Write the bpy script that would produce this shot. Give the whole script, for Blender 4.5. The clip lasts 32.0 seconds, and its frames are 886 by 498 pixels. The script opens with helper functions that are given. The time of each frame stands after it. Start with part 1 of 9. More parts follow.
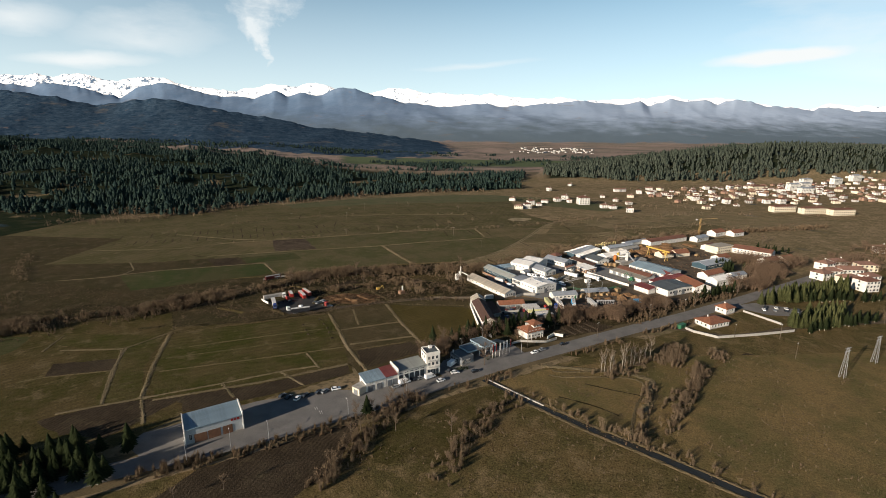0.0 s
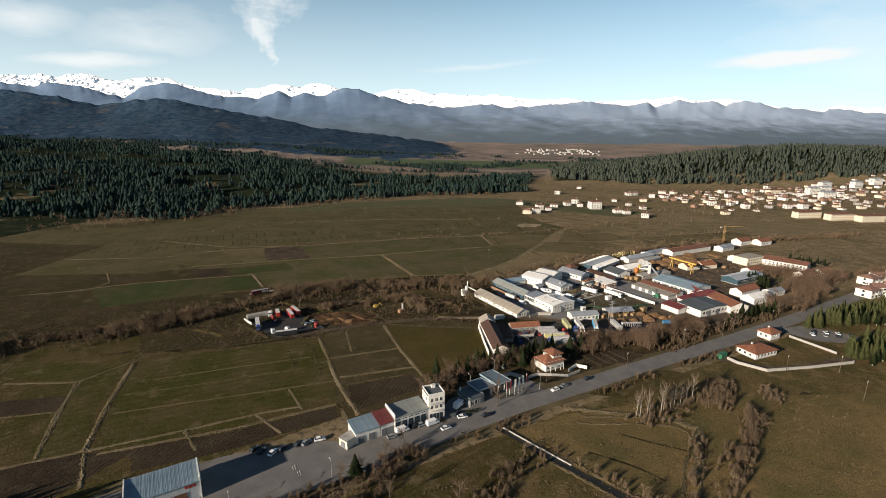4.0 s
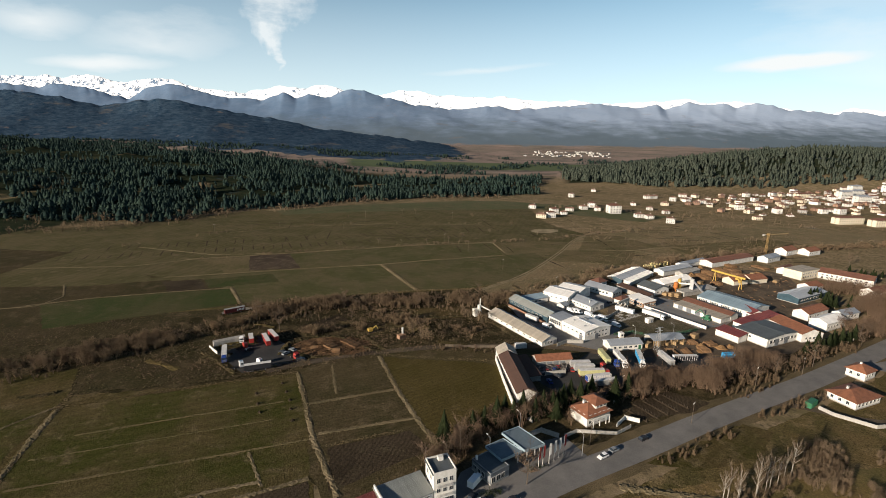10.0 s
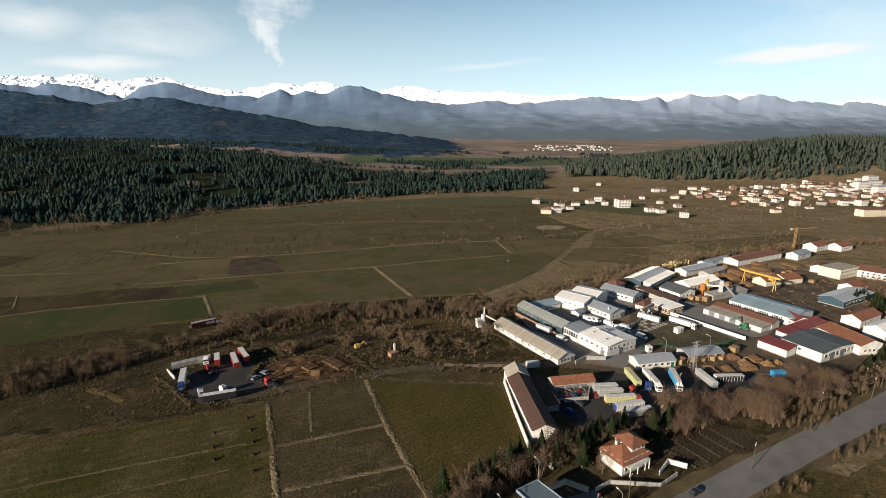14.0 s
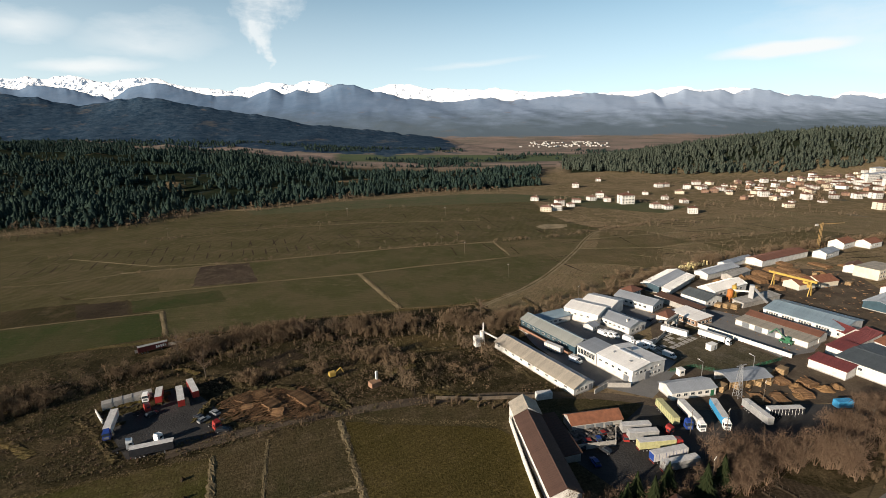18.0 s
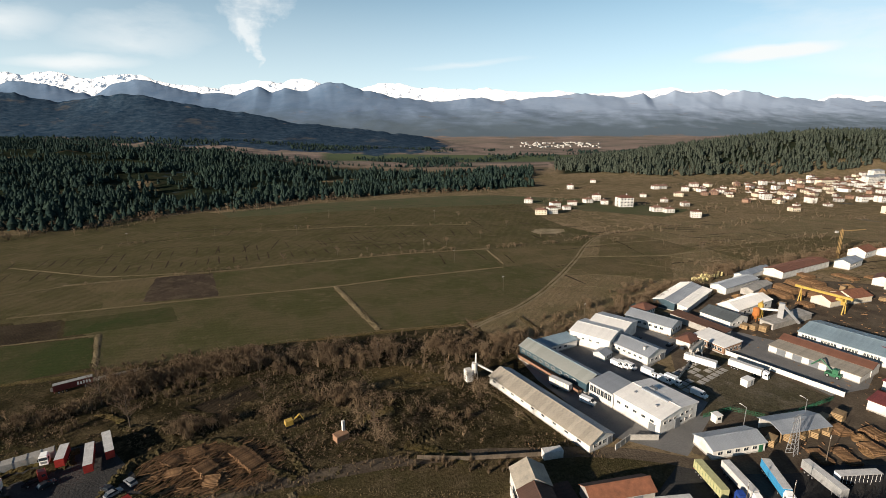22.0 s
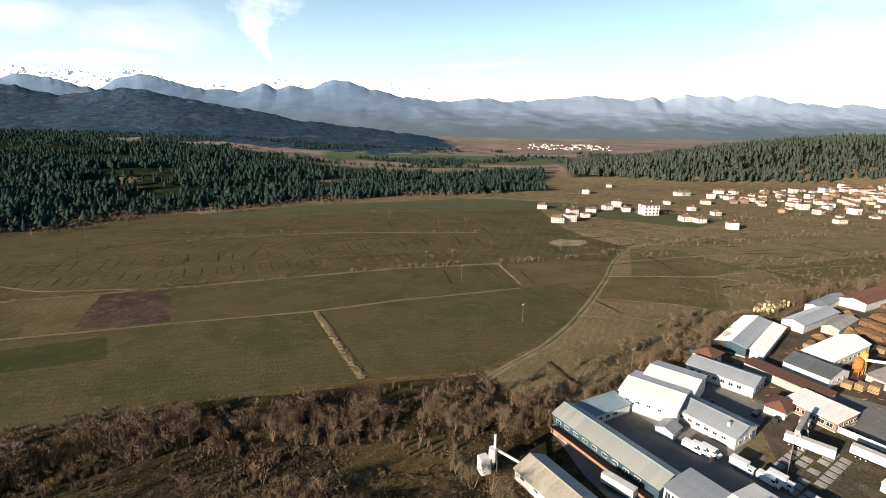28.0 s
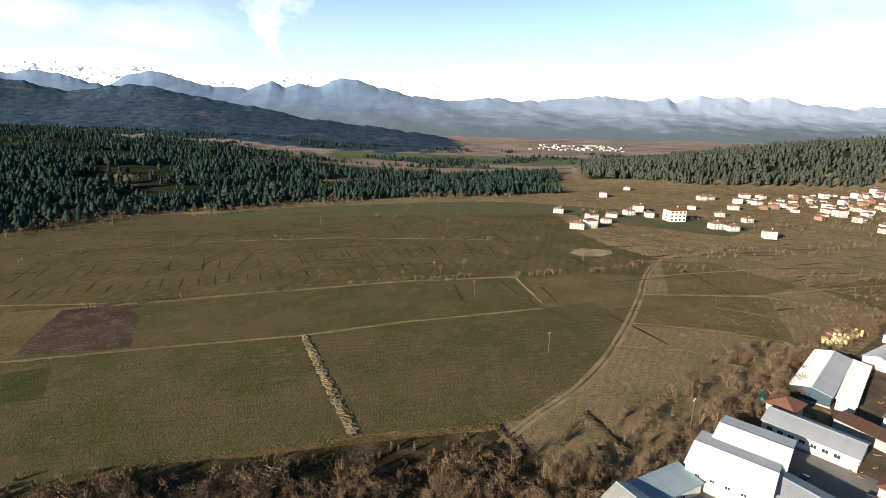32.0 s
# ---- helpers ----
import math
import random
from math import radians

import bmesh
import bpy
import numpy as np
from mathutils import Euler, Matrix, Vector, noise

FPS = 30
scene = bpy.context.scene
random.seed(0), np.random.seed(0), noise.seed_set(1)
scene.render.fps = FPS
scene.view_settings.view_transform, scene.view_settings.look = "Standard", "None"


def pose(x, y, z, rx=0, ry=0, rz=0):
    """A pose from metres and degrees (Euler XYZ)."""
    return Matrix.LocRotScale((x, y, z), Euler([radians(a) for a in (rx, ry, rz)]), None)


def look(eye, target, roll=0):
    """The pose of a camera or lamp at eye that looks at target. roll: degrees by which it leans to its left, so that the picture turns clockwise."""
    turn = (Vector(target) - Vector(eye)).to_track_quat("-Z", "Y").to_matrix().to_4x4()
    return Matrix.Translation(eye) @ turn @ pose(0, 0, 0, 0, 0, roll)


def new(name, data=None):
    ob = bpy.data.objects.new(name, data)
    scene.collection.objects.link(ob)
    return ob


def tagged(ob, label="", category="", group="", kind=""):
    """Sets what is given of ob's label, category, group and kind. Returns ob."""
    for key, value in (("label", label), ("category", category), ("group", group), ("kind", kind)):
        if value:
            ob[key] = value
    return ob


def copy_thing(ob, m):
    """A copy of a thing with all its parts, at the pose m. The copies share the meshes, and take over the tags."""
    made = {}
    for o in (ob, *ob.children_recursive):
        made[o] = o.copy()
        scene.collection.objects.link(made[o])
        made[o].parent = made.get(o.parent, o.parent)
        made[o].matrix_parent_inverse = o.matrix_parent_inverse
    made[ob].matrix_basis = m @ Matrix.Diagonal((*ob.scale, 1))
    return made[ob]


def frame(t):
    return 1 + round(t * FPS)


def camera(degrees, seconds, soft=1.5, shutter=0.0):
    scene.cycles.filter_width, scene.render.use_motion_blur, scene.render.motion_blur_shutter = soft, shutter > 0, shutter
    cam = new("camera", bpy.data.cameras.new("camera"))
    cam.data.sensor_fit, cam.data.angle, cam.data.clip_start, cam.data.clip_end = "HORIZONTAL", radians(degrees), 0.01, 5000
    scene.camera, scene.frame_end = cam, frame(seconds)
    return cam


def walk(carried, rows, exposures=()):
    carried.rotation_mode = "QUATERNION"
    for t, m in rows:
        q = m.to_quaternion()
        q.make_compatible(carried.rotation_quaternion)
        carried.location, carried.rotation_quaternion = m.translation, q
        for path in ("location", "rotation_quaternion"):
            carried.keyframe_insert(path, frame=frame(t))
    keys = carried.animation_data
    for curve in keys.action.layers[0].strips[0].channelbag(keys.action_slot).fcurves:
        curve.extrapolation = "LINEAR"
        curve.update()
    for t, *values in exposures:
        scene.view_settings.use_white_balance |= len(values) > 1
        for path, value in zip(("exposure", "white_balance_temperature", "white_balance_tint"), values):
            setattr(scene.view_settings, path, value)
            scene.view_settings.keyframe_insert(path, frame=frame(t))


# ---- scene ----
cam = camera(86.0, 32.0, soft=0.45)
PATH = [
    (0, (2.283, -16.982, 117.013), (2.279, -15.04, 116.536), 0.4),
    (1, (2.106, -7.673, 117.053), (2.099, -5.73, 116.579), 0.4),
    (2, (1.917, 1.602, 116.989), (1.907, 3.545, 116.515), 0.4),
    (3, (1.809, 11.246, 117.059), (1.792, 13.189, 116.585), 0.4),
    (3.5, (1.588, 16.333, 116.746), (1.57, 18.276, 116.272), 0.5),
    (5.5, (0.151, 34.902, 115.2), (0.128, 36.846, 114.731), 0.6),
    (6, (0.121, 39.143, 114.469), (0.096, 41.088, 114.001), 0.7),
    (7, (-0.594, 47.985, 113.151), (-0.625, 49.929, 112.684), 0.7),
    (8, (-1.235, 57.628, 111.237), (-1.269, 59.573, 110.774), 0.8),
    (9, (-1.104, 66.425, 110.107), (-1.143, 68.37, 109.644), 0.7),
    (10, (-1.533, 75.835, 108.652), (-1.574, 77.781, 108.19), 0.7),
    (11, (-1.95, 84.436, 107.11), (-1.993, 86.381, 106.647), 0.6),
    (12, (-1.661, 94.008, 105.792), (-1.706, 95.952, 105.325), 0.4),
    (13, (-1.228, 103.416, 104.343), (-1.274, 105.359, 103.872), 0.2),
    (14, (-0.892, 113.013, 102.77), (-0.935, 114.955, 102.294), 0.0),
    (14.5, (-0.719, 117.816, 101.969), (-0.763, 119.758, 101.493), -0.0),
    (16.5, (-0.071, 136.904, 98.929), (-0.109, 138.846, 98.45), -0.3),
    (17, (0.244, 141.458, 98.294), (0.208, 143.4, 97.815), -0.4),
    (18, (0.581, 150.934, 96.948), (0.556, 152.875, 96.467), -0.7),
    (19, (1.314, 160.044, 95.704), (1.298, 161.985, 95.22), -0.9),
    (20, (1.767, 169.413, 94.746), (1.764, 171.353, 94.263), -0.8),
    (21, (2.091, 178.696, 94.473), (2.099, 180.637, 93.99), -0.6),
    (22, (2.27, 187.97, 93.927), (2.286, 189.912, 93.446), -0.3),
    (23, (1.777, 196.845, 93.717), (1.798, 198.787, 93.239), -0.1),
    (24, (1.52, 205.611, 93.097), (1.539, 207.553, 92.619), 0.1),
    (25, (1.569, 215.199, 92.072), (1.585, 217.141, 91.594), 0.2),
    (25.5, (2.004, 220.238, 91.64), (2.016, 222.18, 91.161), 0.2),
    (27.5, (1.35, 239.215, 89.782), (1.354, 241.157, 89.305), 0.6),
    (28, (1.411, 243.968, 89.354), (1.412, 245.911, 88.877), 0.7),
    (29, (0.995, 253.144, 88.743), (0.987, 255.086, 88.264), 0.8),
    (30, (0.735, 262.768, 88.026), (0.718, 264.709, 87.547), 0.9),
    (31, (-0.055, 271.889, 87.267), (-0.077, 273.83, 86.788), 1.1),
    (32, (-0.566, 281.244, 87.049), (-0.595, 283.186, 86.571), 1.2),
]
walk(cam, [(t, look(eye, target, roll)) for t, eye, target, roll in PATH],
     exposures=[(0, 0.85), (22.5, 0.86), (25.5, 1.06), (28, 1.38), (32, 1.46)])

# ---- world and sun ----
SUN_AZ, SUN_EL = radians(40), radians(15.5)      # shadows run towards +x, +y
sun_way = Vector((math.cos(SUN_AZ) * math.cos(SUN_EL), math.sin(SUN_AZ) * math.cos(SUN_EL), -math.sin(SUN_EL)))
sun_ob = new("sun", bpy.data.lights.new("sun", "SUN"))
sun_ob.data.energy, sun_ob.data.angle, sun_ob.data.color = 5.0, radians(0.6), (1.0, 0.86, 0.70)
sun_ob.matrix_world = look((0, 0, 400), Vector((0, 0, 400)) + sun_way)

world = bpy.data.worlds.new("world")
scene.world = world
world.use_nodes = True
wn, wl = world.node_tree.nodes, world.node_tree.links
wn.clear()
w_out, w_bg, w_sky = wn.new("ShaderNodeOutputWorld"), wn.new("ShaderNodeBackground"), wn.new("ShaderNodeTexSky")
w_sky.sky_type, w_sky.sun_disc = "NISHITA", False
w_sky.sun_elevation, w_sky.sun_rotation = SUN_EL, radians(230)
w_sky.altitude, w_sky.air_density, w_sky.dust_density, w_sky.ozone_density = 2500, 0.72, 0.3, 1.5
w_co, w_map, w_n1, w_ramp = wn.new("ShaderNodeTexCoord"), wn.new("ShaderNodeMapping"), wn.new("ShaderNodeTexNoise"), wn.new("ShaderNodeValToRGB")
w_map.inputs["Scale"].default_value = (1.6, 1.6, 9.0)
w_map.inputs["Rotation"].default_value = (0.0, 0.05, 0.4)
w_n1.inputs["Scale"].default_value, w_n1.inputs["Detail"].default_value, w_n1.inputs["Roughness"].default_value = 1.5, 7.0, 0.55
w_ramp.color_ramp.elements[0].position, w_ramp.color_ramp.elements[1].position = 0.44, 0.72
w_mix = wn.new("ShaderNodeMix")
w_mix.data_type = "RGBA"
w_mix.inputs["B"].default_value = (10.8, 11.2, 11.2, 1)
w_bg.inputs["Strength"].default_value = 0.048
wl.new(w_co.outputs["Generated"], w_map.inputs["Vector"])
wl.new(w_map.outputs[0], w_n1.inputs["Vector"])
w_sep, w_low, w_haze, w_mul, w_max = wn.new("ShaderNodeSeparateXYZ"), wn.new("ShaderNodeMapRange"), wn.new("ShaderNodeMapRange"), wn.new("ShaderNodeMath"), wn.new("ShaderNodeMath")
w_low.inputs["From Min"].default_value, w_low.inputs["From Max"].default_value = 0.36, 0.22      # cloud deck low in the sky
w_haze.inputs["From Min"].default_value, w_haze.inputs["From Max"].default_value = 0.32, 0.04    # pale air near the horizon
w_haze.inputs["To Max"].default_value = 0.72
w_east, w_add = wn.new("ShaderNodeMapRange"), wn.new("ShaderNodeMath")
w_east.inputs["From Min"].default_value, w_east.inputs["From Max"].default_value = 0.10, 0.6     # thicker cloud to the east
w_east.inputs["To Min"].default_value, w_east.inputs["To Max"].default_value = -0.10, 0.20
wl.new(w_co.outputs["Generated"], w_sep.inputs[0])
wl.new(w_sep.outputs["Z"], w_low.inputs["Value"]), wl.new(w_sep.outputs["Z"], w_haze.inputs["Value"]), wl.new(w_sep.outputs["X"], w_east.inputs["Value"])
wl.new(w_n1.outputs["Fac"], w_add.inputs[0]), wl.new(w_east.outputs[0], w_add.inputs[1])
wl.new(w_add.outputs[0], w_ramp.inputs["Fac"])
w_mul.operation, w_max.operation = "MULTIPLY", "MAXIMUM"
w_low.inputs["To Max"].default_value = 0.45
wl.new(w_ramp.outputs["Color"], w_mul.inputs[0]), wl.new(w_low.outputs[0], w_mul.inputs[1])
wl.new(w_mul.outputs[0], w_max.inputs[0]), wl.new(w_haze.outputs[0], w_max.inputs[1])


def sky_math(op, a, c=0.0, e=None):
    q = wn.new("ShaderNodeMath")
    q.operation = op
    for k, val in enumerate((a, c) if e is None else (a, c, e)):
        if isinstance(val, (int, float)):
            q.inputs[k].default_value = val
        else:
            wl.new(val, q.inputs[k])
    return q.outputs[0]


def sky_range(v, a, c, lo=0.0, hi=1.0):
    q = wn.new("ShaderNodeMapRange")
    for key, val in (("From Min", a), ("From Max", c), ("To Min", lo), ("To Max", hi)):
        q.inputs[key].default_value = val
    wl.new(v, q.inputs["Value"])
    return q.outputs[0]


def sky_noise(scale, detail, rough, stretch=1.0):
    t, mp = wn.new("ShaderNodeTexNoise"), wn.new("ShaderNodeMapping")
    mp.inputs["Scale"].default_value = (1, 1, stretch)
    t.inputs["Scale"].default_value, t.inputs["Detail"].default_value, t.inputs["Roughness"].default_value = scale, detail, rough
    wl.new(w_co.outputs["Generated"], mp.inputs["Vector"]), wl.new(mp.outputs[0], t.inputs["Vector"])
    return t.outputs["Fac"]


front = sky_range(w_sep.outputs["Y"], 0.0, 0.05)
safe_y = sky_math("MAXIMUM", w_sep.outputs["Y"], 0.05)
sky_bear, sky_rise = sky_math("DIVIDE", w_sep.outputs["X"], safe_y), sky_math("DIVIDE", w_sep.outputs["Z"], safe_y)
rag, wisp = sky_noise(9.0, 7.0, 0.62), sky_noise(5.0, 7.0, 0.6, 3.0)
# tall ragged cloud that widens upwards
swing = sky_math("MULTIPLY_ADD", sky_math("SUBTRACT", rag, 0.5), 0.20, sky_math("ADD", sky_bear, 0.362))
half = sky_math("MULTIPLY_ADD", sky_math("SUBTRACT", sky_rise, 0.108), 0.62, 0.008)
tall = sky_range(sky_math("DIVIDE", sky_math("ABSOLUTE", swing), sky_math("MAXIMUM", half, 0.004)), 1.05, 0.15, 0.0, 0.85)
tall = sky_math("MULTIPLY", tall, sky_math("MULTIPLY", sky_range(sky_rise, 0.108, 0.125), sky_range(wisp, 0.22, 0.50)))
tall = sky_math("MULTIPLY", tall, sky_range(sky_rise, 0.42, 0.30))


def cloud_bank(bear, rise, lean, wide, thick, strength, edge):
    """A long soft cloud: how white the sky is round one bearing and rise."""
    da = sky_math("SUBTRACT", sky_bear, bear)
    dr = sky_math("SUBTRACT", sky_math("SUBTRACT", sky_rise, rise), sky_math("MULTIPLY", da, lean))
    dr = sky_math("MULTIPLY_ADD", sky_math("SUBTRACT", wisp, 0.5), 1.3 * thick, dr)
    da, dr = sky_math("DIVIDE", da, wide), sky_math("DIVIDE", dr, thick)
    far = sky_math("SQRT", sky_math("ADD", sky_math("MULTIPLY", da, da), sky_math("MULTIPLY", dr, dr)))
    return sky_range(far, 1.0, edge, 0.0, strength)


white = sky_math("MAXIMUM", w_max.outputs[0], sky_math("MULTIPLY", tall, front))
for bank_row in ((0.67, 0.150, 0.10, 0.26, 0.026, 1.0, 0.35), (-0.72, 0.135, -0.03, 0.34, 0.035, 0.93, 0.1), (-0.84, 0.215, -0.15, 0.26, 0.07, 0.85, 0.0), (-0.60, 0.17, 0.0, 0.42, 0.09, 0.75, 0.0), (0.05, 0.128, 0.09, 0.42, 0.022, 0.75, 0.0), (1.0, 0.16, 0.05, 0.95, 0.17, 0.88, 0.0)):
    white = sky_math("MAXIMUM", white, sky_math("MULTIPLY", cloud_bank(*bank_row), front))
wl.new(white, w_mix.inputs["Factor"])
w_tint = wn.new("ShaderNodeMix")
w_tint.data_type, w_tint.blend_type = "RGBA", "MULTIPLY"
w_tint.inputs["B"].default_value = (1.46, 2.02, 1.66, 1)     # a slightly green blue in the low sky
w_green = wn.new("ShaderNodeMapRange")
w_green.inputs["From Min"].default_value, w_green.inputs["From Max"].default_value = 0.60, 0.24
wl.new(w_sep.outputs["Z"], w_green.inputs["Value"]), wl.new(w_green.outputs[0], w_tint.inputs["Factor"])
wl.new(w_sky.outputs[0], w_tint.inputs["A"])
wl.new(w_tint.outputs["Result"], w_mix.inputs["A"])
wl.new(w_mix.outputs["Result"], w_bg.inputs["Color"])
wl.new(w_bg.outputs[0], w_out.inputs["Surface"])


# ---- materials ----
def material(name, color, color2=None, rough=0.8, scale=0.5, fine=6.0, bump=0.2, metal=0.0, spread=0.15, vary=0.0, lo=0.35, hi=0.65, stretch=(1, 1, 1), turn=0.0, space="Object", even=False):
    """Two colours mixed by a coarse noise, a fine grain over both, relief, and a shade that differs from object to object."""
    m = bpy.data.materials.new(name)
    m.use_nodes = True
    n, l = m.node_tree.nodes, m.node_tree.links
    b = n["Principled BSDF"]
    b.inputs["Roughness"].default_value, b.inputs["Metallic"].default_value = rough, metal
    b.inputs["Specular IOR Level"].default_value = 0.3 if rough < 0.88 else 0.03
    if color2 is None:
        color2 = tuple(c * (1 - 2 * spread) for c in color)
    co, mp = n.new("ShaderNodeTexCoord"), n.new("ShaderNodeMapping")
    mp.inputs["Scale"].default_value, mp.inputs["Rotation"].default_value = stretch, (0, 0, turn)
    l.new(co.outputs[space], mp.inputs["Vector"])
    a, f, r, mix = n.new("ShaderNodeTexNoise"), n.new("ShaderNodeTexNoise"), n.new("ShaderNodeMapRange"), n.new("ShaderNodeMix")
    a.inputs["Scale"].default_value, a.inputs["Detail"].default_value, a.inputs["Roughness"].default_value = scale, 5.0, 0.6
    f.inputs["Scale"].default_value, f.inputs["Detail"].default_value = fine, 3.0
    l.new(mp.outputs[0], a.inputs["Vector"]), l.new((co.outputs[space] if even else mp.outputs[0]), f.inputs["Vector"])
    r.inputs["From Min"].default_value, r.inputs["From Max"].default_value = lo, hi
    l.new(a.outputs["Fac"], r.inputs["Value"])
    mix.data_type = "RGBA"
    mix.inputs["A"].default_value, mix.inputs["B"].default_value = (*color, 1), (*color2, 1)
    l.new(r.outputs[0], mix.inputs["Factor"])
    hsv, grain = n.new("ShaderNodeHueSaturation"), n.new("ShaderNodeMapRange")
    grain.inputs["From Min"].default_value, grain.inputs["From Max"].default_value = 0.25, 0.75
    grain.inputs["To Min"].default_value, grain.inputs["To Max"].default_value = 1 - spread, 1 + spread
    l.new(f.outputs["Fac"], grain.inputs["Value"])
    last = grain.outputs[0]
    if vary:
        info, vr, mul = n.new("ShaderNodeObjectInfo"), n.new("ShaderNodeMapRange"), n.new("ShaderNodeMath")
        vr.inputs["To Min"].default_value, vr.inputs["To Max"].default_value = 1 - vary, 1 + vary
        l.new(info.outputs["Random"], vr.inputs["Value"])
        mul.operation = "MULTIPLY"
        l.new(vr.outputs[0], mul.inputs[0]), l.new(last, mul.inputs[1])
        last = mul.outputs[0]
    l.new(last, hsv.inputs["Value"]), l.new(mix.outputs["Result"], hsv.inputs["Color"])
    l.new(hsv.outputs[0], b.inputs["Base Color"])
    if bump:
        bp = n.new("ShaderNodeBump")
        bp.inputs["Strength"].default_value, bp.inputs["Distance"].default_value = bump, 0.6 / fine
        l.new(f.outputs["Fac"], bp.inputs["Height"]), l.new(bp.outputs[0], b.inputs["Normal"])
    return m


def foliage(name, color, color2, rough=0.9):
    """Leaves or twigs whose colour differs from clump to clump."""
    m = bpy.data.materials.new(name)
    m.use_nodes = True
    n, l = m.node_tree.nodes, m.node_tree.links
    b = n["Principled BSDF"]
    b.inputs["Roughness"].default_value, b.inputs["Specular IOR Level"].default_value = rough, 0.0
    g, mix, co, no = n.new("ShaderNodeNewGeometry"), n.new("ShaderNodeMix"), n.new("ShaderNodeTexCoord"), n.new("ShaderNodeTexNoise")
    no.inputs["Scale"].default_value, no.inputs["Detail"].default_value = 0.02, 4
    add = n.new("ShaderNodeMath")
    add.operation = "MULTIPLY_ADD"
    add.inputs[1].default_value, add.inputs[2].default_value = 0.5, -0.02
    add2 = n.new("ShaderNodeMath")
    add2.inputs[1].default_value = 0.0
    mul = n.new("ShaderNodeMath")
    mul.operation = "MULTIPLY"
    mul.inputs[1].default_value = 0.6
    l.new(co.outputs["Object"], no.inputs["Vector"])
    l.new(no.outputs["Fac"], mul.inputs[0])
    l.new(g.outputs["Random Per Island"], add.inputs[0])
    l.new(add.outputs[0], add2.inputs[0]), l.new(mul.outputs[0], add2.inputs[1])
    mix.data_type = "RGBA"
    mix.inputs["A"].default_value, mix.inputs["B"].default_value = (*color, 1), (*color2, 1)
    l.new(add2.outputs[0], mix.inputs["Factor"]), l.new(mix.outputs["Result"], b.inputs["Base Color"])
    return m


def field_material(name, color, color2, color3, turn=0.0, lines=0.10, period=2.8, spots=0.3, grain=0.28, cover=0.60):
    """Open ground: three colours in patches of two sizes, faint lines of the plough, tussocks and grain."""
    m = bpy.data.materials.new(name)
    m.use_nodes = True
    n, l = m.node_tree.nodes, m.node_tree.links
    b = n["Principled BSDF"]
    b.inputs["Roughness"].default_value, b.inputs["Specular IOR Level"].default_value = 0.95, 0.02
    co, mp = n.new("ShaderNodeTexCoord"), n.new("ShaderNodeMapping")
    mp.inputs["Rotation"].default_value = (0, 0, turn)
    l.new(co.outputs["Object"], mp.inputs["Vector"])

    def noise_of(scale, detail, rough):
        t = n.new("ShaderNodeTexNoise")
        t.inputs["Scale"].default_value, t.inputs["Detail"].default_value, t.inputs["Roughness"].default_value = scale, detail, rough
        l.new(mp.outputs[0], t.inputs["Vector"])
        return t.outputs["Fac"]

    def ranged(v, a, c, lo=0.0, hi=1.0):
        r = n.new("ShaderNodeMapRange")
        for key, val in (("From Min", a), ("From Max", c), ("To Min", lo), ("To Max", hi)):
            r.inputs[key].default_value = val
        l.new(v, r.inputs["Value"])
        return r.outputs[0]

    def mixed(f, a, c):
        q = n.new("ShaderNodeMix")
        q.data_type = "RGBA"
        l.new(f, q.inputs["Factor"])
        for key, val in (("A", a), ("B", c)):
            if isinstance(val, tuple):
                q.inputs[key].default_value = (*val, 1)
            else:
                l.new(val, q.inputs[key])
        return q.outputs["Result"]

    def times(a, c):
        q = n.new("ShaderNodeMath")
        q.operation = "MULTIPLY"
        l.new(a, q.inputs[0]), l.new(c, q.inputs[1])
        return q.outputs[0]

    col = mixed(ranged(noise_of(0.030, 8, 0.7), 0.42, 0.58), color, color2)
    col = mixed(ranged(noise_of(0.11, 7, 0.72), cover - 0.06, cover + 0.06), col, color3)
    wave = n.new("ShaderNodeTexWave")
    wave.inputs["Scale"].default_value, wave.inputs["Distortion"].default_value = 0.314 / period, 7.0
    wave.inputs["Detail"].default_value, wave.inputs["Detail Scale"].default_value = 3.0, 0.8
    l.new(mp.outputs[0], wave.inputs["Vector"])
    fine = noise_of(1.3, 7, 0.75)
    v = times(ranged(fine, 0.32, 0.68, 1 - 1.5 * grain, 1 + 1.5 * grain), ranged(wave.outputs["Fac"], 0, 1, 1 - lines, 1 + lines))
    v = times(v, ranged(noise_of(0.5, 5, 0.65), 0.58, 0.66, 1.0, 1 - spots))
    hsv = n.new("ShaderNodeHueSaturation")
    l.new(v, hsv.inputs["Value"]), l.new(col, hsv.inputs["Color"])
    l.new(hsv.outputs[0], b.inputs["Base Color"])
    bp = n.new("ShaderNodeBump")
    bp.inputs["Strength"].default_value, bp.inputs["Distance"].default_value = 0.9, 0.5
    l.new(fine, bp.inputs["Height"]), l.new(bp.outputs[0], b.inputs["Normal"])
    return m


